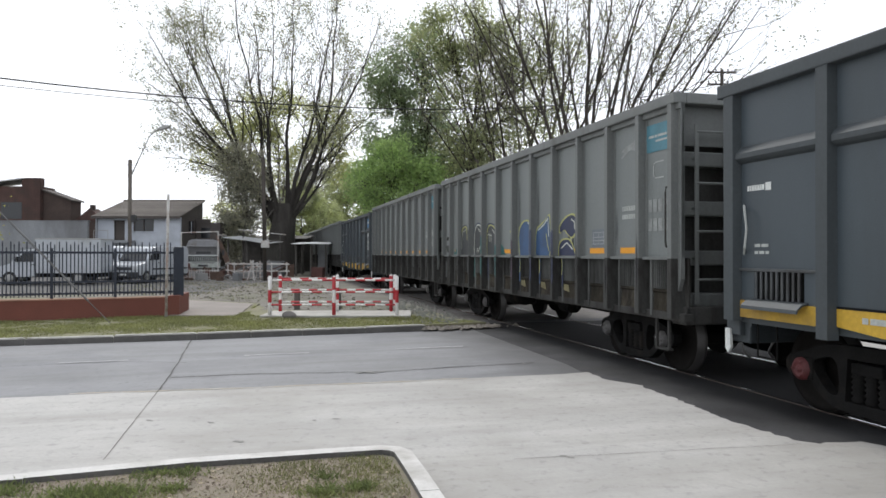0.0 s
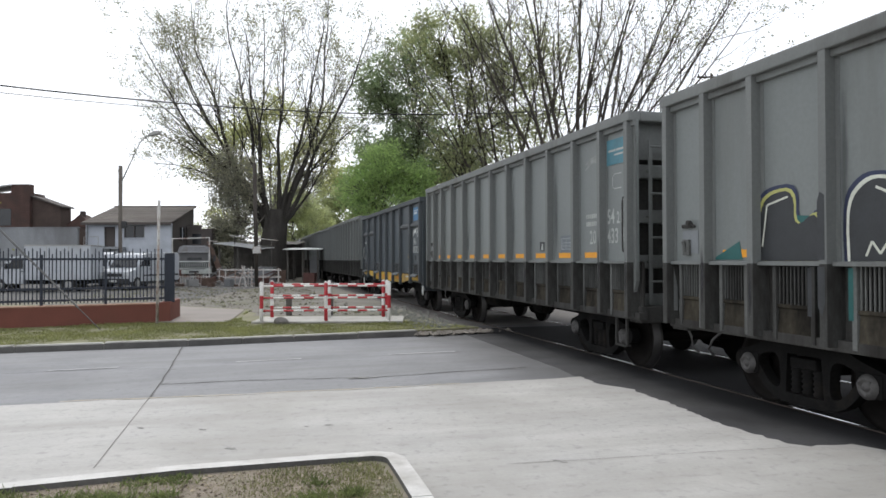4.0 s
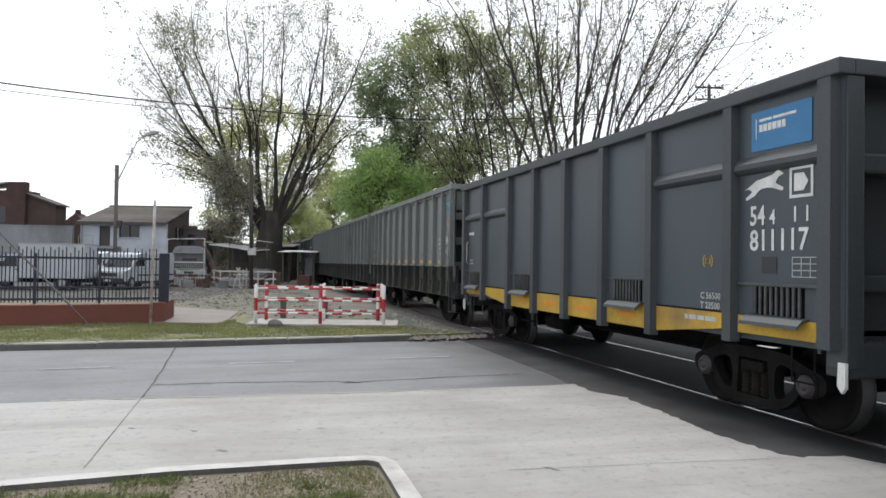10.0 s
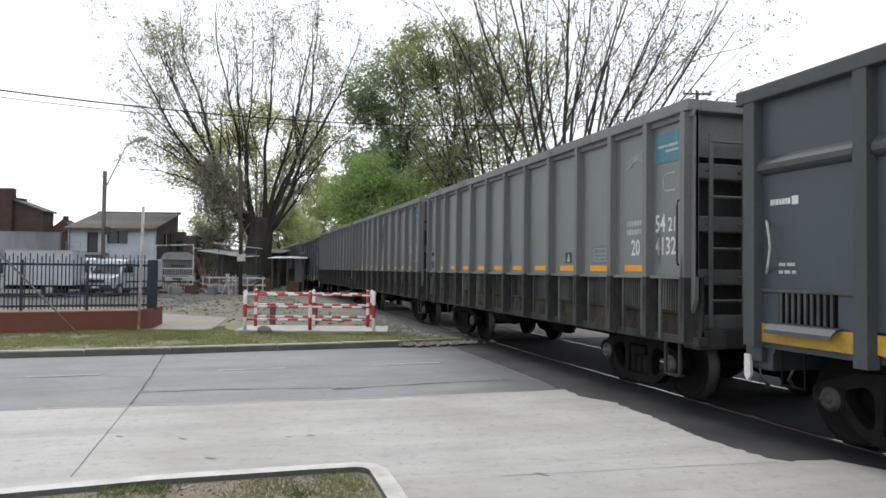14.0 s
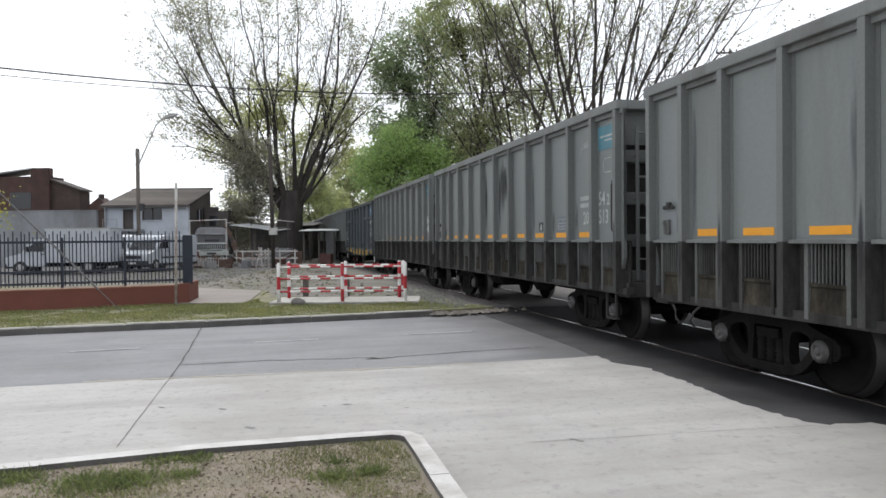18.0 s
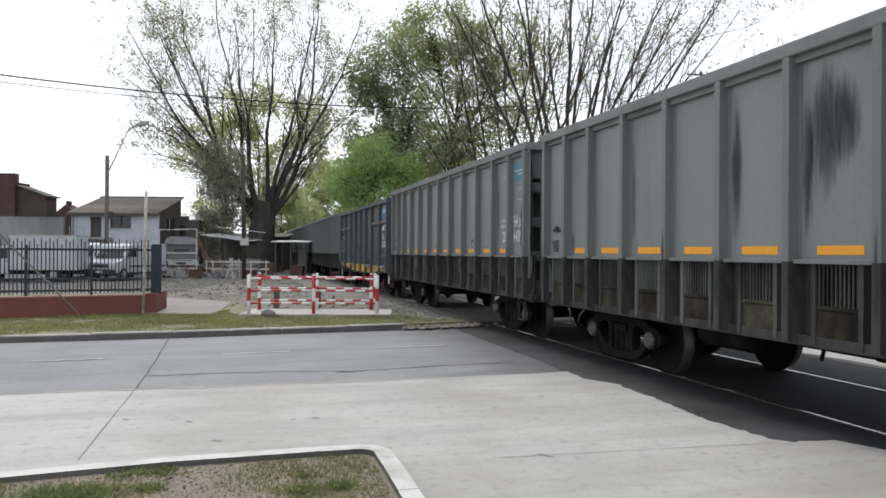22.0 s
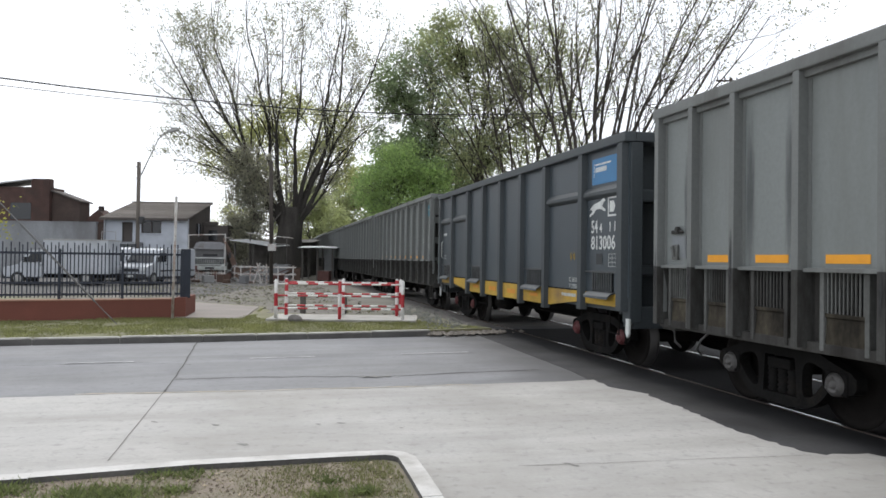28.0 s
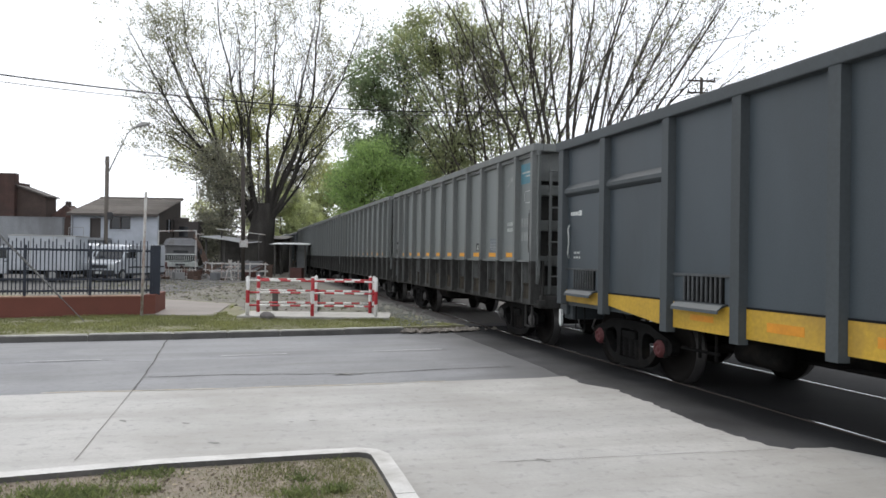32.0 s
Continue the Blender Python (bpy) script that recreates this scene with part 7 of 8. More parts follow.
def van(m, label):
    v = thing("delivery_van", m, label, "van")
    half, nose = 0.94, -2.5
    bm = profile(bmesh.new(), [(-2.5, 0.42), (-2.48, 0.95), (-1.72, 1.12), (-1.22, 1.82), (-0.9, 1.92), (2.4, 1.95), (2.5, 1.7), (2.5, 0.42)], half, 0.06)
    part("body", bm, VAN_WHITE, v)
    cab_parts(v, half, nose)
    part("skirt", boxed(-half + 0.02, half - 0.02, -2.3, 2.4, 0.30, 0.43), PLASTIC, v)
    for s in (-1, 1):
        part("side_moulding", boxed(min(s * half, s * (half + 0.02)), max(s * half, s * (half + 0.02)), -1.2, 2.35, 0.70, 0.78), PLASTIC, v)
        for y in (-1.75, 1.55):
            road_wheel(v, s * 0.86, y)
    return v


def box_truck(m):
    v = thing("box_truck", m, "white light lorry with a tall box body in the yard", "truck")
    half, nose = 0.94, -2.6
    bm = profile(bmesh.new(), [(-2.6, 0.42), (-2.58, 0.92), (-1.82, 1.12), (-1.34, 1.80), (-0.9, 1.88), (-0.62, 1.88), (-0.62, 0.42)], half, 0.05)
    part("cab", bm, VAN_WHITE, v)
    cab_parts(v, half, nose)
    part("box_body", boxed(-1.06, 1.06, -0.55, 2.75, 0.62, 2.42, 0.03), VAN_WHITE, v)
    part("roof_edge", boxed(-1.08, 1.08, -0.57, 2.77, 2.40, 2.46, 0.01), GALV, v)
    for y in (0.55, 1.65):
        for s in (-1, 1):
            part("panel_seam", boxed(min(s * 1.058, s * 1.068), max(s * 1.058, s * 1.068), y - 0.015, y + 0.015, 0.66, 2.4), GALV, v)
    part("chassis", boxed(-0.5, 0.5, -2.2, 2.7, 0.40, 0.60), RUNNING, v)
    for s in (-1, 1):
        for y in (-1.85, 1.6):
            road_wheel(v, s * 0.86, y, 0.36)
    return v


G = VERGE_Z
box_truck(pose(-18.1, 33.6, G, 0, 0, -82) @ Matrix.Diagonal((0.85, 0.85, 0.86, 1)))
van(pose(-14.65, 36.2, G, 0, 0, -12) @ Matrix.Diagonal((0.85, 0.85, 0.92, 1)), "white delivery van parked behind the railing")
van(pose(-18.4, 40.5, G, 0, 0, 2) @ Matrix.Diagonal((0.9, 0.9, 0.96, 1)), "white van parked behind the box lorry")


def old_lorry(m):
    v = thing("old_lorry", m, "old chalky grey round-nosed lorry in the yard", "truck")
    h = 1.05
    bm = bmesh.new()
    prism(bm, [(x, 0.0, z) for x, z in ((-h, 0.95), (h, 0.95), (h, 1.85), (h * 0.94, 2.25), (h * 0.75, 2.46), (-h * 0.75, 2.46), (-h * 0.94, 2.25), (-h, 1.85))], (0, 1.9, 0))
    bmesh.ops.recalc_face_normals(bm, faces=bm.faces)
    bmesh.ops.bevel(bm, geom=bm.edges[:], offset=0.08, segments=2, affect="EDGES")
    part("cab", bm, TRUCK_GREY, v)
    part("windscreen", boxed(-0.86, 0.86, -0.015, 0.01, 1.50, 1.98, 0.0), mat("dusty_windscreen", (0.095, 0.095, 0.097), 0.35, vary=0.2, scale=2, bump=0), v, "dusty windscreen")
    part("windscreen_hole", boxed(-0.42, 0.48, -0.025, -0.012, 1.52, 1.68), GLASS_DARK, v)
    part("visor", boxed(-1.0, 1.0, -0.14, 0.06, 1.98, 2.06, 0.02), TRUCK_GREY, v)
    part("grille_panel", boxed(-0.98, 0.98, -0.05, 0.02, 1.02, 1.42), GLASS_DARK, v)
    for i in range(15):
        part("grille_slat", boxed(-0.935 + i * 0.13, -0.90 + i * 0.13, -0.075, -0.045, 1.08, 1.36), FADED_MARK, v)
    part("lower_trim", boxed(-1.0, 1.0, -0.075, -0.02, 1.0, 1.05), FADED_MARK, v)
    part("grille_trim", boxed(-1.0, 1.0, -0.085, -0.02, 1.40, 1.46), WHITE_MARK, v)
    part("bumper", boxed(-1.1, 1.1, -0.28, -0.05, 0.66, 0.94, 0.04), FADED_MARK, v)
    part("licence_plate", boxed(-0.3, 0.3, -0.30, -0.28, 0.74, 0.86), PLASTIC, v)
    for s in (-1, 1):
        bm = bmesh.new()
        lathe(bm, [(-0.10, 0.02), (-0.09, 0.11), (0.0, 0.12)], 14, "y")
        bmesh.ops.translate(bm, verts=bm.verts, vec=(s * 0.80, 0, 0.93))
        bmesh.ops.recalc_face_normals(bm, faces=bm.faces)
        part("headlamp", bm, FADED_MARK, v)
        road_wheel(v, s * 0.9, 0.9, 0.48, 0.28)
        part("side_window", boxed(min(s * 1.045, s * 1.06), max(s * 1.045, s * 1.06), 0.5, 1.3, 1.5, 1.95), GLASS_DARK, v)
        bm = bmesh.new()
        tube(bm, (s * 1.0, 0.1, 1.5), (s * 1.28, -0.15, 1.62), 0.015, n=6)
        box(bm, min(s * 1.2, s * 1.36), max(s * 1.2, s * 1.36), -0.20, -0.15, 1.45, 1.8)
        part("mirror", bm, PLASTIC, v)
    part("chassis", boxed(-0.5, 0.5, 0.2, 5.5, 0.6, 0.9), RUNNING, v)
    part("cargo_rack", boxed(-1.05, 1.05, 2.0, 5.5, 0.92, 1.05), SHED_DARK, v)
    for s in (-1, 1):
        road_wheel(v, s * 0.85, 4.3, 0.48, 0.4)
    return v


old_lorry(pose(-13.95, 42.0, G, 0, 0, 18) @ Matrix.Diagonal((0.88, 0.88, 0.92, 1)))
# pipe frame standing round the lorry
fr = thing("pipe_frame", pose(-13.85, 41.3, G), "rusty white pipe frame standing round the lorry", "frame")
for p, q in (((-1.1, 0, 0), (-1.1, 0, 2.65)), ((1.0, 0, 0), (1.0, 0, 2.7)), ((-1.1, 0, 2.62), (1.0, 0, 2.68)), ((1.0, 0, 2.5), (1.0, 1.5, 2.5))):
    part("pipe", tubed((p, q, 0.035), n=6), RUSTY_POST, fr)


def crowd_barrier(m, length, group="yard railings"):
    ob = thing("yard_railing", m, "white pipe railing standing in the dirt yard", "railing", group)
    for z in (0.12, 0.48, 0.86):
        part("rail_bar", tubed(((0, 0, z), (length, 0, z), 0.03), n=6), RUSTY_POST, ob)
    for x in (0.15, length / 2, length - 0.15):
        part("post", tubed(((x, 0, 0), (x, 0, 0.95), 0.035), n=6), RUSTY_POST, ob)
    return ob


crowd_barrier(pose(-12.4, 41.2, G, 0, 0, -4), 3.7)
crowd_barrier(pose(-11.3, 38.6, G, 0, 0, 6), 1.3)
crowd_barrier(pose(-10.2, 39.0, G, 0, 0, -8), 2.0)
rk = thing("lattice_rack", pose(-10.15, 38.2, G), "white crossed timber rack leaning in the yard", "rack", "")
for p, q in (((-0.2, 0, 0), (0.1, 0.1, 1.1)), ((0.2, 0, 0), (-0.05, 0.1, 1.1)), ((0.5, 0, 0), (0.45, 0.1, 1.05)), ((-0.2, 0.05, 0.7), (0.55, 0.05, 0.72))):
    part("batten", tubed((p, q, 0.045), n=5), RUSTY_POST, rk)


def small_fence(m, length):
    ob = thing("picket_fence", m, "low pale picket fence in front of the lorry", "fence")
    for z in (0.12, 0.5):
        part("rail_bar", boxed(0, length, -0.02, 0.02, z - 0.03, z + 0.03), RUSTY_POST, ob)
    for i in range(int(length / 0.14)):
        part("picket", boxed(i * 0.14, i * 0.14 + 0.035, -0.03, -0.005, 0.0, 0.62), RUSTY_POST, ob)
    return ob


small_fence(pose(-14.2, 39.6, G, 0, 0, 2), 1.9)


def shed(m, wd, dp, h0, h1, label, roof_mat, walls=True, fall=0.0):
    ob = thing("open_shed", m, label, "shed")
    for x in (0.05, wd / 2, wd - 0.05):
        for y, h in ((0.05, h0), (dp, h1)):
            part("post", tubed(((x, y, -0.05), (x, y, h), 0.06), n=6), SHED_DARK, ob)
    if walls:
        part("back_wall", boxed(0, wd, dp - 0.02, dp + 0.05, 0, h1), SHED_DARK, ob)
        part("side_wall", boxed(wd - 0.05, wd, 0.2, dp, 0, h0), SHED_DARK, ob)
    n = max(3, int(wd / 0.85))
    for i in range(n):
        a, b = -0.2 + i * (wd + 0.4) / n, -0.2 + (i + 1) * (wd + 0.4) / n + 0.04
        lap, da, db = 0.012 * (i % 2), fall * (0.5 - a / wd), fall * (0.5 - b / wd)
        bm = prismed([(a, -0.4, h0 - 0.05 + lap + da), (b, -0.4, h0 - 0.05 + lap + db), (b, dp + 0.2, h1 + 0.05 + lap + db), (a, dp + 0.2, h1 + 0.05 + lap + da)], (0, 0, 0.03))
        part("roof_sheet", bm, roof_mat, ob)
    return ob


shed(pose(-13.8, 46.2, G, 0, 0, -3), 2.5, 3.0, 2.30, 2.36, "dark open timber shed with a sloping pale sheet roof", SHED_SHEET, fall=0.34)
rl = thing("roof_ladder", pose(-13.3, 47.0, G), "long pale pole lying over the shed roof on two props", "pole")
part("pole", tubed(((0, 0, 2.98), (3.1, 0, 2.66), 0.03), n=6), RUSTY_POST, rl)
for x, z in ((0.3, 2.95), (2.7, 2.70)):
    part("prop", tubed(((x, 0, 0), (x, 0, z), 0.03), n=6), SHED_DARK, rl)
shed(pose(-15.4, 56.0, G), 4.6, 3.0, 2.6, 2.8, "long dark shed under the trees", SHED_DARK)
shed(pose(-9.45, 46.2, G, 0, 0, 2), 2.0, 2.4, 2.08, 2.12, "small open lean-to with a pale roof edge beside the tracks", SHED_SHEET, walls=False)
rnd = random.Random(8)
JUNK = [mat("rust_red_drum_paint", (0.095, 0.042, 0.036), 0.7, vary=0.3, scale=4), mat("grey_cabinet_paint", (0.17, 0.175, 0.18), 0.7, vary=0.2, scale=3), mat("dull_white_panel", (0.27, 0.27, 0.265), 0.7, vary=0.15, scale=3), mat("brown_scrap", (0.10, 0.065, 0.05), 0.85, vary=0.4, scale=5)]
for name, label, x, y, sx, sy, sz, k in (("cabinet", "grey metal cabinet by the shed", -9.95, 43.0, 0.9, 0.6, 0.95, 1), ("stove", "dark metal stove by the shed", -9.15, 43.3, 0.45, 0.5, 0.75, 3), ("chest", "rust-red painted chest beside the tracks", -7.35, 42.6, 0.7, 0.5, 0.6, 0), ("panel_board", "pale board leaning on the shed", -7.85, 47.2, 0.62, 0.08, 1.65, 1), ("scrap_heap", "rusty scrap heap before the shed", -13.9, 43.6, 1.3, 0.9, 0.9, 3), ("bench", "grey bench by the tree", -11.2, 43.5, 0.8, 0.5, 0.8, 1)):
    ob = thing(name, pose(x, y, G, 0, 0, rnd.uniform(-12, 12)), label, name.replace("_", " "))
    if name == "scrap_heap":
        for i in range(14):
            a, b, c = rnd.uniform(-0.6, 0.6), rnd.uniform(-0.4, 0.4), rnd.uniform(0.0, 0.5)
            part("scrap_piece", tubed(((a, b, c * 0.2), (a + rnd.uniform(-0.6, 0.6), b + rnd.uniform(-0.3, 0.3), c + rnd.uniform(0.2, 0.8)), rnd.uniform(0.03, 0.10)), n=6), JUNK[3] if i % 3 else JUNK[2], ob)
    else:
        part("body", boxed(-sx / 2, sx / 2, -sy / 2, sy / 2, 0.06, sz, 0.03), JUNK[k], ob)
        part("lid", boxed(-sx / 2 - 0.02, sx / 2 + 0.02, -sy / 2 - 0.02, sy / 2 + 0.02, sz, sz + 0.04, 0.01), JUNK[k], ob)
        for fx in (-sx / 2 + 0.05, sx / 2 - 0.05):
            part("foot", boxed(fx - 0.03, fx + 0.03, -sy / 2 + 0.02, sy / 2 - 0.02, 0.0, 0.06), JUNK[3], ob)
for i in range(26):
    x, y = rnd.uniform(-14.6, -10.2), rnd.uniform(38.0, 42.5)
    k = rnd.choice((0, 1, 2, 3, 3))
    ob = part("scrap_item", boxed(-rnd.uniform(0.1, 0.4), rnd.uniform(0.1, 0.4), -0.12, 0.15, 0, rnd.uniform(0.08, 0.45), 0.02), JUNK[k])
    ob.matrix_basis = pose(x, y, G + 0.008, 0, 0, rnd.uniform(0, 180))
    tagged(ob, "odd piece of scrap lying in the yard", "scrap", "scrap in the yard")
for i in range(34):
    x, y = rnd.uniform(-15.6, -9.3), rnd.uniform(39.5, 44.0)
    kind = rnd.choice(("plank", "pipe", "plank", "drum", "crate", "pipe"))
    m = rnd.choice((JUNK[0], JUNK[1], JUNK[3], JUNK[3], JUNK[2]))
    bm = bmesh.new()
    if kind in ("plank", "pipe"):
        L, up = rnd.uniform(0.9, 2.4), rnd.uniform(0.05, 1.3)
        if kind == "pipe":
            tube(bm, (0, 0, 0.03), (L, 0, up), 0.028, n=6)
        else:
            prism(bm, [(0, 0, 0), (0.06, 0, 0), (L, 0, up), (L - 0.04, 0, up + 0.05)], (0, 0.14, 0))
    elif kind == "drum":
        lathe(bm, [(0.0, 0.02), (0.0, 0.27), (0.28, 0.28), (0.30, 0.29), (0.58, 0.28), (0.86, 0.27), (0.86, 0.02)], 14, "z")
    else:
        box(bm, -0.3, 0.3, -0.22, 0.22, 0.0, 0.42, 0.02)
    bmesh.ops.recalc_face_normals(bm, faces=bm.faces)
    ob = part("scrap_" + kind, bm, m)
    ob.matrix_basis = pose(x, y, G + 0.005, 0, 0, rnd.uniform(-60, 60) + 180 * (i % 2))
    tagged(ob, {"plank": "old plank propped in the scrap yard", "pipe": "bent steel pipe lying in the scrap yard", "drum": "dented steel drum standing in the scrap yard", "crate": "closed crate standing in the scrap yard"}[kind], kind, "scrap in the yard")
lad = thing("plank_bundle", pose(-13.1, 43.2, G), "long brown planks leaning against the shed", "planks")
for i in range(4):
    part("plank", prismed([(-0.5 + 0.1 * i, 0, 2.5 - 0.15 * i), (-0.42 + 0.1 * i, 0, 2.5 - 0.15 * i), (0.78 + 0.1 * i, -0.9, 0), (0.66 + 0.1 * i, -0.9, 0)], (0, 0.06, 0.02)), JUNK[3], lad)


def house():
    ob = thing("house", pose(-22.6, 47.0, G), "two-storey pale blue rendered house with a brown tiled roof", "house")
    W, D, E, R = 5.5, 4.4, 3.80, 5.12
    # front wall built round its door and window openings
    def wall(x0, x1, z0, z1):
        part("wall", boxed(x0, x1, 0.0, 0.25, z0, z1), HOUSE_WALL, ob)
    wall(0, 1.2, 0, E)
    wall(1.2, 1.9, 0, 2.28)
    wall(1.2, 1.9, 3.58, E)
    wall(1.9, 2.45, 0, E)
    wall(2.45, 3.78, 0, 2.86)
    wall(2.45, 3.78, 3.66, E)
    wall(3.78, W, 0, E)
    d = part("door", boxed(1.22, 1.88, 0.12, 0.17, 2.29, 3.57), DARK_WALL, ob, "dark upper-floor door")
    part("door_frame", boxed(1.2, 1.26, 0.05, 0.2, 2.285, 3.575), DARK_WALL, d)
    win = part("window", boxed(2.47, 3.76, 0.12, 0.15, 2.88, 3.64), GLASS_DARK, ob, "dark sliding window")
    for x in (2.46, 3.09, 3.72):
        part("window_frame", boxed(x, x + 0.05, 0.06, 0.18, 2.87, 3.65), DARK_WALL, win)
    part("sill", boxed(2.40, 3.84, -0.06, 0.12, 2.80, 2.859), HOUSE_WALL, win)
    part("balcony_slab", boxed(0.3, 2.6, -0.9, -0.004, 2.12, 2.27), GREY_RENDER, ob)
    part("balcony_rail", tubed(((0.3, -0.85, 2.27), (0.3, -0.85, 2.9), 0.02), ((0.3, -0.85, 2.9), (1.2, -0.85, 2.9), 0.02), ((1.2, -0.85, 2.27), (1.2, -0.85, 2.9), 0.02), n=6), GALV, ob)
    side = part("side_wall", prismed([(W - 0.25, 0.254, 0), (W - 0.25, D, 0), (W - 0.25, D, R - 0.05), (W - 0.25, 0.254, E)], (0.25, 0, 0)), DARK_WALL, ob)
    sw = part("side_window", boxed(W, W + 0.02, 1.6, 2.5, 2.75, 3.6), GLASS_DARK, ob)
    part("side_window_frame", boxed(W + 0.021, W + 0.04, 2.02, 2.08, 2.75, 3.6), HOUSE_WALL, sw)
    part("side_wall", boxed(0, 0.25, 0.254, D, 0, E), HOUSE_WALL, ob)
    part("back_wall", boxed(0.254, W - 0.254, D - 0.25, D, 0, R - 0.08), HOUSE_WALL, ob)
    n = 14
    for i in range(n):
        a, b = i / n, (i + 1) / n + 0.015
        y0, y1, z0, z1 = -0.35 + a * (D + 0.4), -0.35 + b * (D + 0.4), E - 0.02 + a * (R - E), E - 0.02 + b * (R - E)
        bm = prismed([(-0.12, y0, z0 + 0.03), (W + 0.15, y0, z0 + 0.03), (W + 0.15, y1, z1), (-0.12, y1, z1)], (0, 0, 0.05))
        part("tile_course", bm, ROOF_TILE, ob)
    part("ridge", tubed(((-0.12, D + 0.05, R + 0.05), (W + 0.15, D + 0.05, R + 0.05), 0.09), n=8), ROOF_TILE, ob)
    part("fascia", boxed(-0.13, W + 0.15, -0.40, -0.354, E - 0.12, E + 0.03), DARK_WALL, ob)
    part("gutter_pipe", tubed(((0.12, -0.05, 0.2), (0.12, -0.05, E - 0.1), 0.04), n=6), GREY_RENDER, ob)
    return ob


house()
an = thing("house_annex", pose(-17.0, 49.8, G), "dark unfinished block annex beside the pale house", "annex")
part("wall", boxed(0, 1.65, 0, 2, 0, 3.55), DARK_WALL, an)
part("parapet", boxed(-0.02, 0.9, -0.05, 0.3, 3.55, 3.8), DARK_WALL, an)
part("window", boxed(0.35, 0.95, -0.02, 0.02, 2.5, 3.2), GLASS_DARK, an)
part("doorway", boxed(1.0, 1.5, -0.02, 0.02, 0.0, 2.1), STENCIL_DARK, an)

gw = thing("boundary_wall", pose(-31.0, 45.5, G), "tall stained grey rendered boundary wall", "wall", "", "structure")
part("render_face", boxed(0, 8.6, 0, 0.25, 0, 3.45), GREY_RENDER, gw)
part("coping", boxed(-0.05, 8.65, -0.03, 0.28, 3.45, 3.50), GREY_RENDER, gw)


def workshop():
    ob = thing("brick_workshop", pose(-33.7, 52.0, G), "old red and sooty brick workshop with a stepped sheet roof", "building")
    part("front_wall", boxed(0, 4.72, 0, 2, 0, 6.25), OLD_BRICK, ob)
    part("corner_pier", boxed(3.6, 4.74, -0.06, -0.004, 0, 6.85), OLD_BRICK, ob)
    part("parapet", boxed(3.4, 4.74, -0.05, 0.5, 6.25, 6.85), OLD_BRICK, ob)
    part("roof_sheet", prismed([(0, -0.3, 6.3), (3.5, -0.3, 6.75), (3.5, 2.2, 6.75), (0, 2.2, 6.3)], (0, 0, 0.08)), SHED_SHEET, ob, "pale corrugated roof sheet")
    part("window", boxed(1.9, 3.4, -0.03, 0.02, 3.9, 5.1), GLASS_DARK, ob)
    part("side_wing", prismed([(4.75, 0.3, 0), (6.75, 0.3, 0), (6.75, 0.3, 5.25), (4.75, 0.3, 5.95)], (0, 1.5, 0)), BRICK_SHADE, ob)
    part("wing_verge", prismed([(4.75, 0.1, 5.96), (6.95, 0.1, 5.19), (6.95, 0.1, 5.29), (4.75, 0.1, 6.08)], (0, 1.8, 0)), DARK_WALL, ob)
    # brick courses near the pier
    me = None
    for r in range(22):
        for c in range(4):
            if me is None:
                bm = boxed(0, 0.24, -0.014, 0, 0, 0.075)
                me = bpy.data.meshes.new("brick")
                bm.to_mesh(me)
                bm.free()
            o = part_of("brick", me, OLD_BRICK, ob)
            o.location = (3.62 + c * 0.28 + (r % 2) * 0.03, -0.062, 3.3 + r * 0.16)
    return ob


workshop()
ch = thing("outbuilding", pose(-26.75, 53.0, G), "small brick outbuilding with a pitched roof", "building")
part("wall", boxed(0, 1.9, 0, 1.2, 0, 3.9), BRICK_SHADE, ch)
part("gable_roof", prismed([(-0.15, -0.1, 3.9), (2.05, -0.1, 3.75), (1.5, -0.1, 4.2), (0.9, -0.1, 4.75)], (0, 1.4, 0)), OLD_BRICK, ch)
part("chimney", boxed(0.75, 1.05, 0.2, 0.5, 4.5, 5.0, 0.01), OLD_BRICK, ch)

# Added backing that blocks the bright gap between annex and shed.
hb = thing("yard_fence", pose(-30, 63, 0), "dark board backing added to close the yard", "fence", "", "structure")
for i in range(46):
    part("board", boxed(i * 0.5, i * 0.5 + 0.49, 0, 0.04, 0, 2.7 + 0.06 * ((i * 7) % 5)), SHED_DARK, hb)
# ---- poles and lamps ----
lp = thing("street_lamp", pose(-15.6, 36.0, G), "grey street lamp with a long raked arm", "street lamp")
part("pole", tubed(((0, 0, -0.05), (0, 0, 6.1), 0.10)), POLE_WOOD, lp)
bm = bmesh.new()
for a, b in (((0.05, 0, 5.3), (0.95, 0, 7.25)), ((0.95, 0, 7.25), (1.2, 0, 7.5)), ((1.2, 0, 7.5), (1.45, 0, 7.62))):
    tube(bm, a, b, 0.032, n=8)
part("arm", bm, GALV, lp)
bm = bmesh.new()
prism(bm, [(1.35, 0, 7.56), (1.55, 0, 7.58), (1.98, 0, 7.70), (2.0, 0, 7.80), (1.75, 0, 7.84), (1.42, 0, 7.70)], (0, 0.26, 0))
bmesh.ops.translate(bm, verts=bm.verts, vec=(0, -0.13, 0))
bmesh.ops.recalc_face_normals(bm, faces=bm.faces)
bmesh.ops.bevel(bm, geom=bm.edges[:], offset=0.03, segments=2, affect="EDGES")
part("lamp_head", bm, GALV, lp, "grey cobra lamp head")
part("bracket", tubed(((-0.12, -0.05, 5.85), (0.14, -0.05, 5.85), 0.03), ((-0.1, -0.05, 5.3), (0.12, -0.05, 5.3), 0.03)), GALV, lp)
part("meter_box", boxed(0.08, 0.3, -0.1, 0.1, 3.0, 3.35, 0.02), PLASTIC, lp)

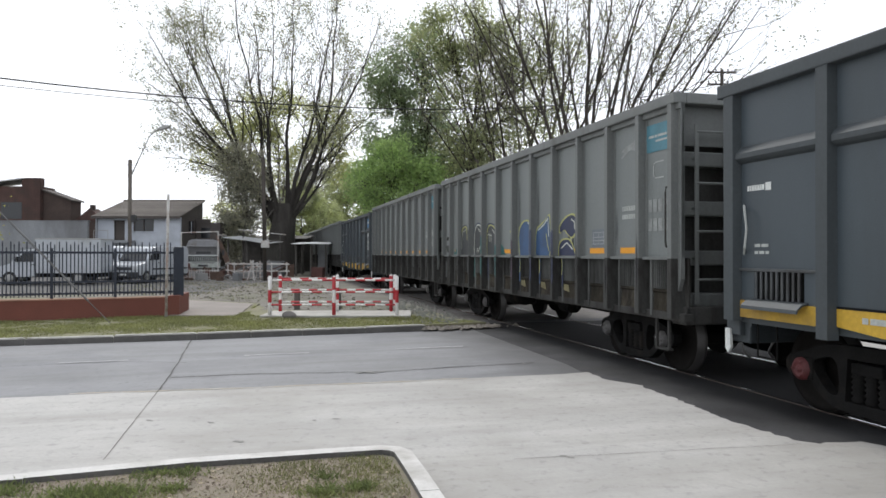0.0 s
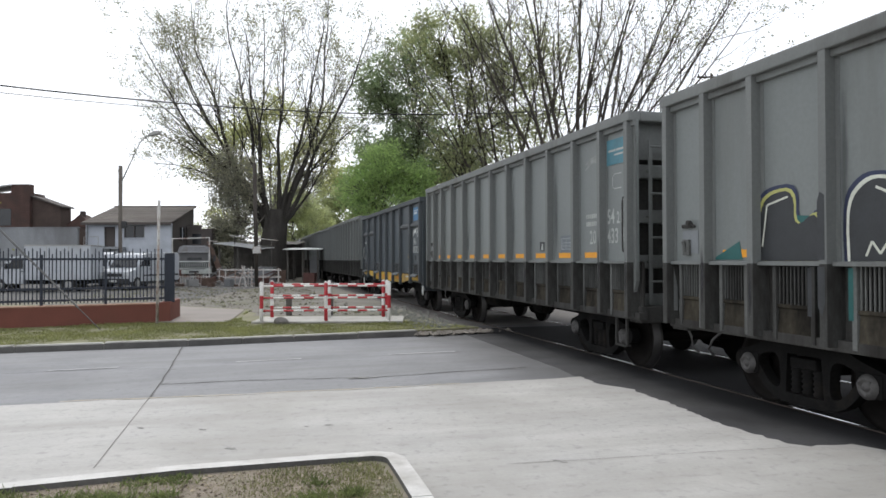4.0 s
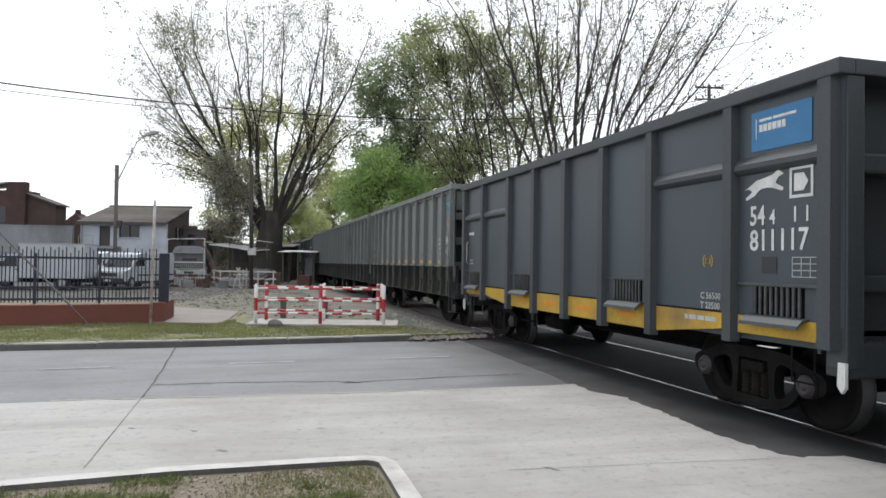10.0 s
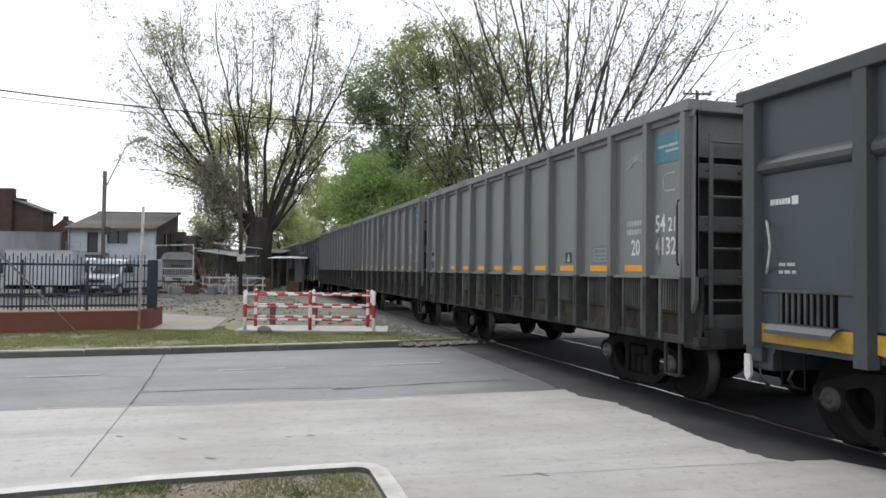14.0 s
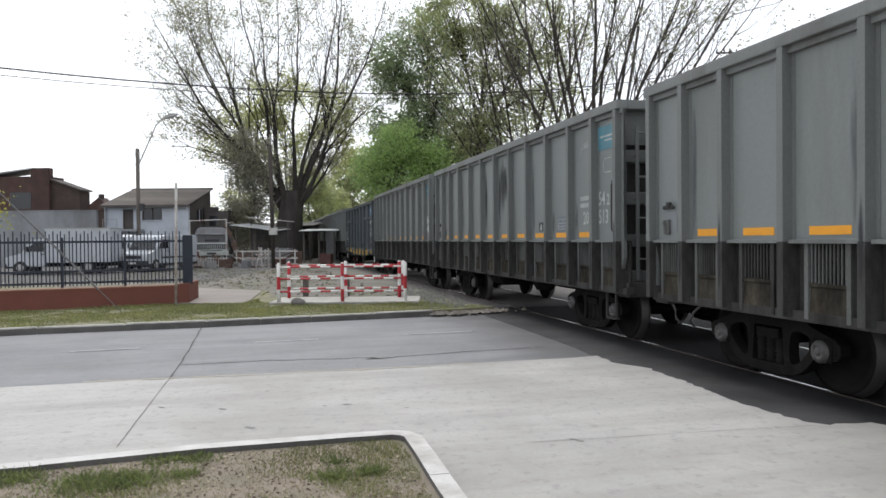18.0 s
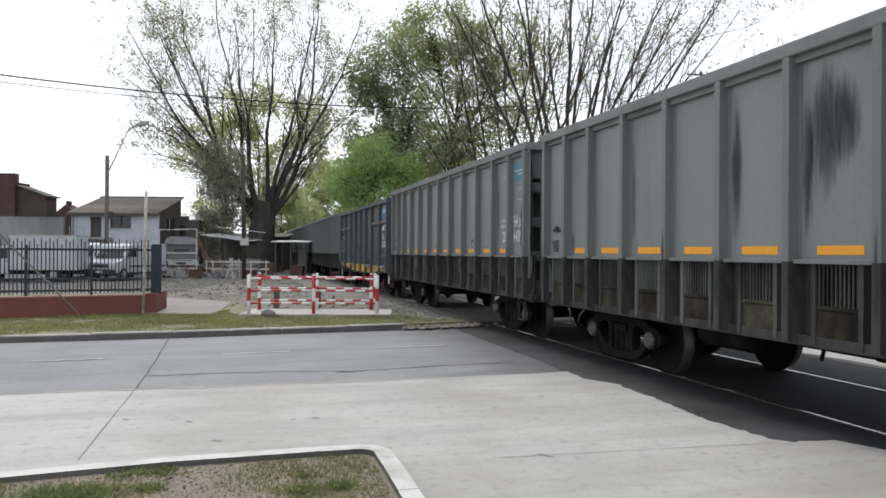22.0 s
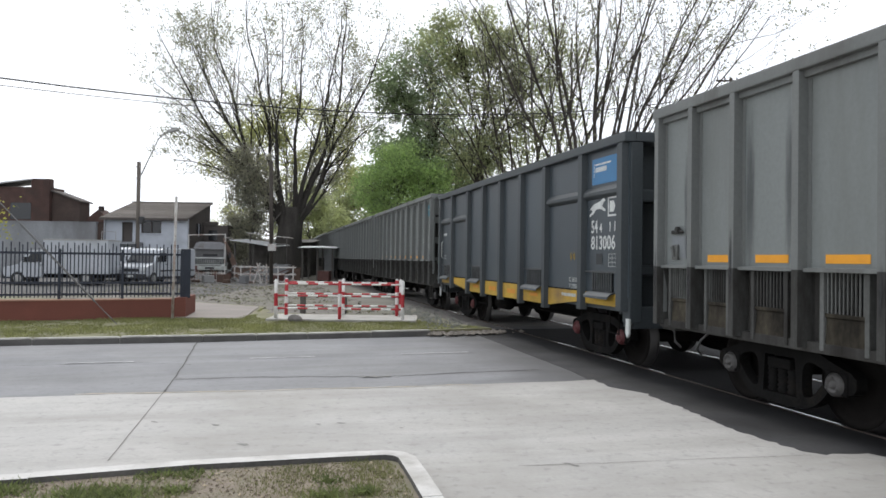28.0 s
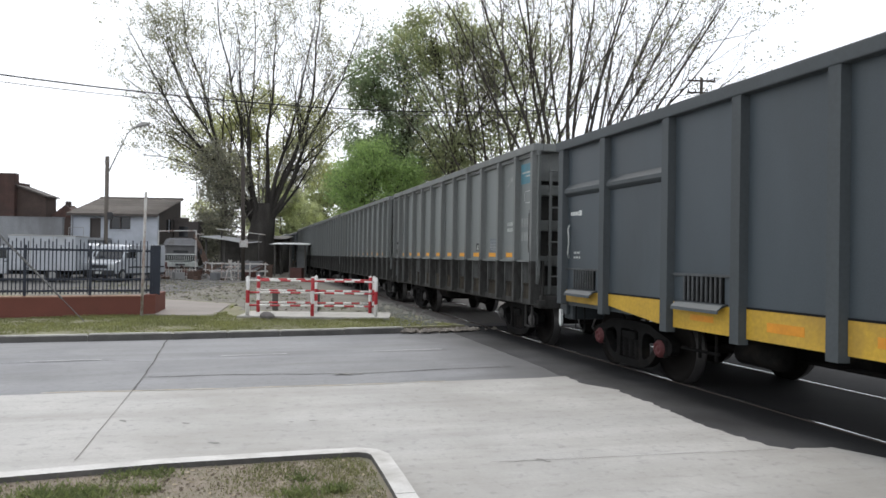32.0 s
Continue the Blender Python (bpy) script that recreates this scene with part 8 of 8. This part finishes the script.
up = thing("utility_pole", pose(-9.35, 38.0, G), "weathered wooden utility pole with a small pale sign", "utility pole")
part("pole", tubed(((0, 0, -0.05), (-0.12, 0, 6.5), 0.10)), BARK_DARK, up)
part("sign_plate", boxed(-0.18, 0.26, -0.16, -0.13, 1.75, 2.12, 0.01), RUSTY_POST, up, "small pale sign plate")

rp = thing("utility_pole", pose(13.9, 36.0, -0.01), "dark wooden utility pole with two crossarms and insulators", "utility pole")
part("pole", tubed(((0, 0, -0.05), (0, 0, 10.75), 0.085)), BARK_DARK, rp)
for z in (10.62, 10.02):
    part("crossarm", boxed(-0.72, 0.72, -0.05, 0.05, z - 0.035, z + 0.035), BARK_DARK, rp)
    for x in (-0.66, -0.3, 0.3, 0.66):
        bm = bmesh.new()
        lathe(bm, [(z + 0.035, 0.015), (z + 0.08, 0.035), (z + 0.14, 0.035), (z + 0.18, 0.02)], 8, "z")
        bmesh.ops.translate(bm, verts=bm.verts, vec=(x, 0, 0))
        bmesh.ops.recalc_face_normals(bm, faces=bm.faces)
        part("insulator", bm, PLASTIC, rp)
ln = thing("leaning_pole", pose(9.2, 44.0, -0.01), "dark leaning timber pole among bare branches", "pole")
part("pole", tubed(((0, 0, -0.05), (2.28, 0, 14.3), 0.085)), BARK_DARK, ln)

# left end pole that carries the cables and a stay
lpole = thing("utility_pole", pose(-16.5, 14.2, VERGE_Z), "wooden utility pole carrying the road cables", "utility pole")
part("pole", tubed(((0, 0, -0.05), (0, 0, 7.2), 0.13)), POLE_WOOD, lpole)
part("crossarm", boxed(-0.08, 0.08, -0.6, 0.6, 6.0, 6.12), POLE_WOOD, lpole)
st = thing("stay_wire", pose(0, 0, 0), "steel stay with a guard tube anchored in the verge", "stay")
part("guard_tube", tubed(((-8.95, 15.0, 2.15), (-7.36, 15.0, 0.56), 0.02), n=6), STAY_STEEL, st)
part("stay_cable", tubed(((-7.36, 15.0, 0.56), (-6.88, 15.0, 0.08), 0.010), ((-8.95, 15.0, 2.15), (-12.9, 15.0, 6.1), 0.012), n=5), STAY_STEEL, st)
stp = thing("utility_pole", pose(-12.95, 15.0, VERGE_Z), "wooden pole holding the stay", "utility pole")
part("pole", tubed(((0, 0, -0.05), (0, 0, 6.3), 0.12)), POLE_WOOD, stp)
cable("overhead_cable", (-16.5, 14.2, 6.1), (13.9, 36, 10.05), 1.5, 0.02, "black overhead cable across the road")
cable("overhead_cable", (-16.5, 14.6, 5.95), (14.2, 36, 10.0), 1.5, 0.010, "thin black overhead cable across the road")
cable("overhead_cable", (13.9, 36, 10.65), (60, 52, 10.6), 0.8, 0.012, "thin black overhead cable beyond the railway")

# young tree at the verge's far end
leafy_tree("street_tree", (-15.35, 22.5, VERGE_Z), (1.7, 0.06, 0.045), [(0.3, 0, 2.7, 0.6, 0.5, 0.55, 34, 24), (0.7, -0.2, 2.2, 0.5, 0.4, 0.4, 20, 22), (-0.3, 0.1, 2.6, 0.6, 0.5, 0.6, 22, 22)], "young street tree with yellow-green leaves", LEAF_YELLOW, BARK, 23, leaf_size=0.06, gap=-0.2)

motions()
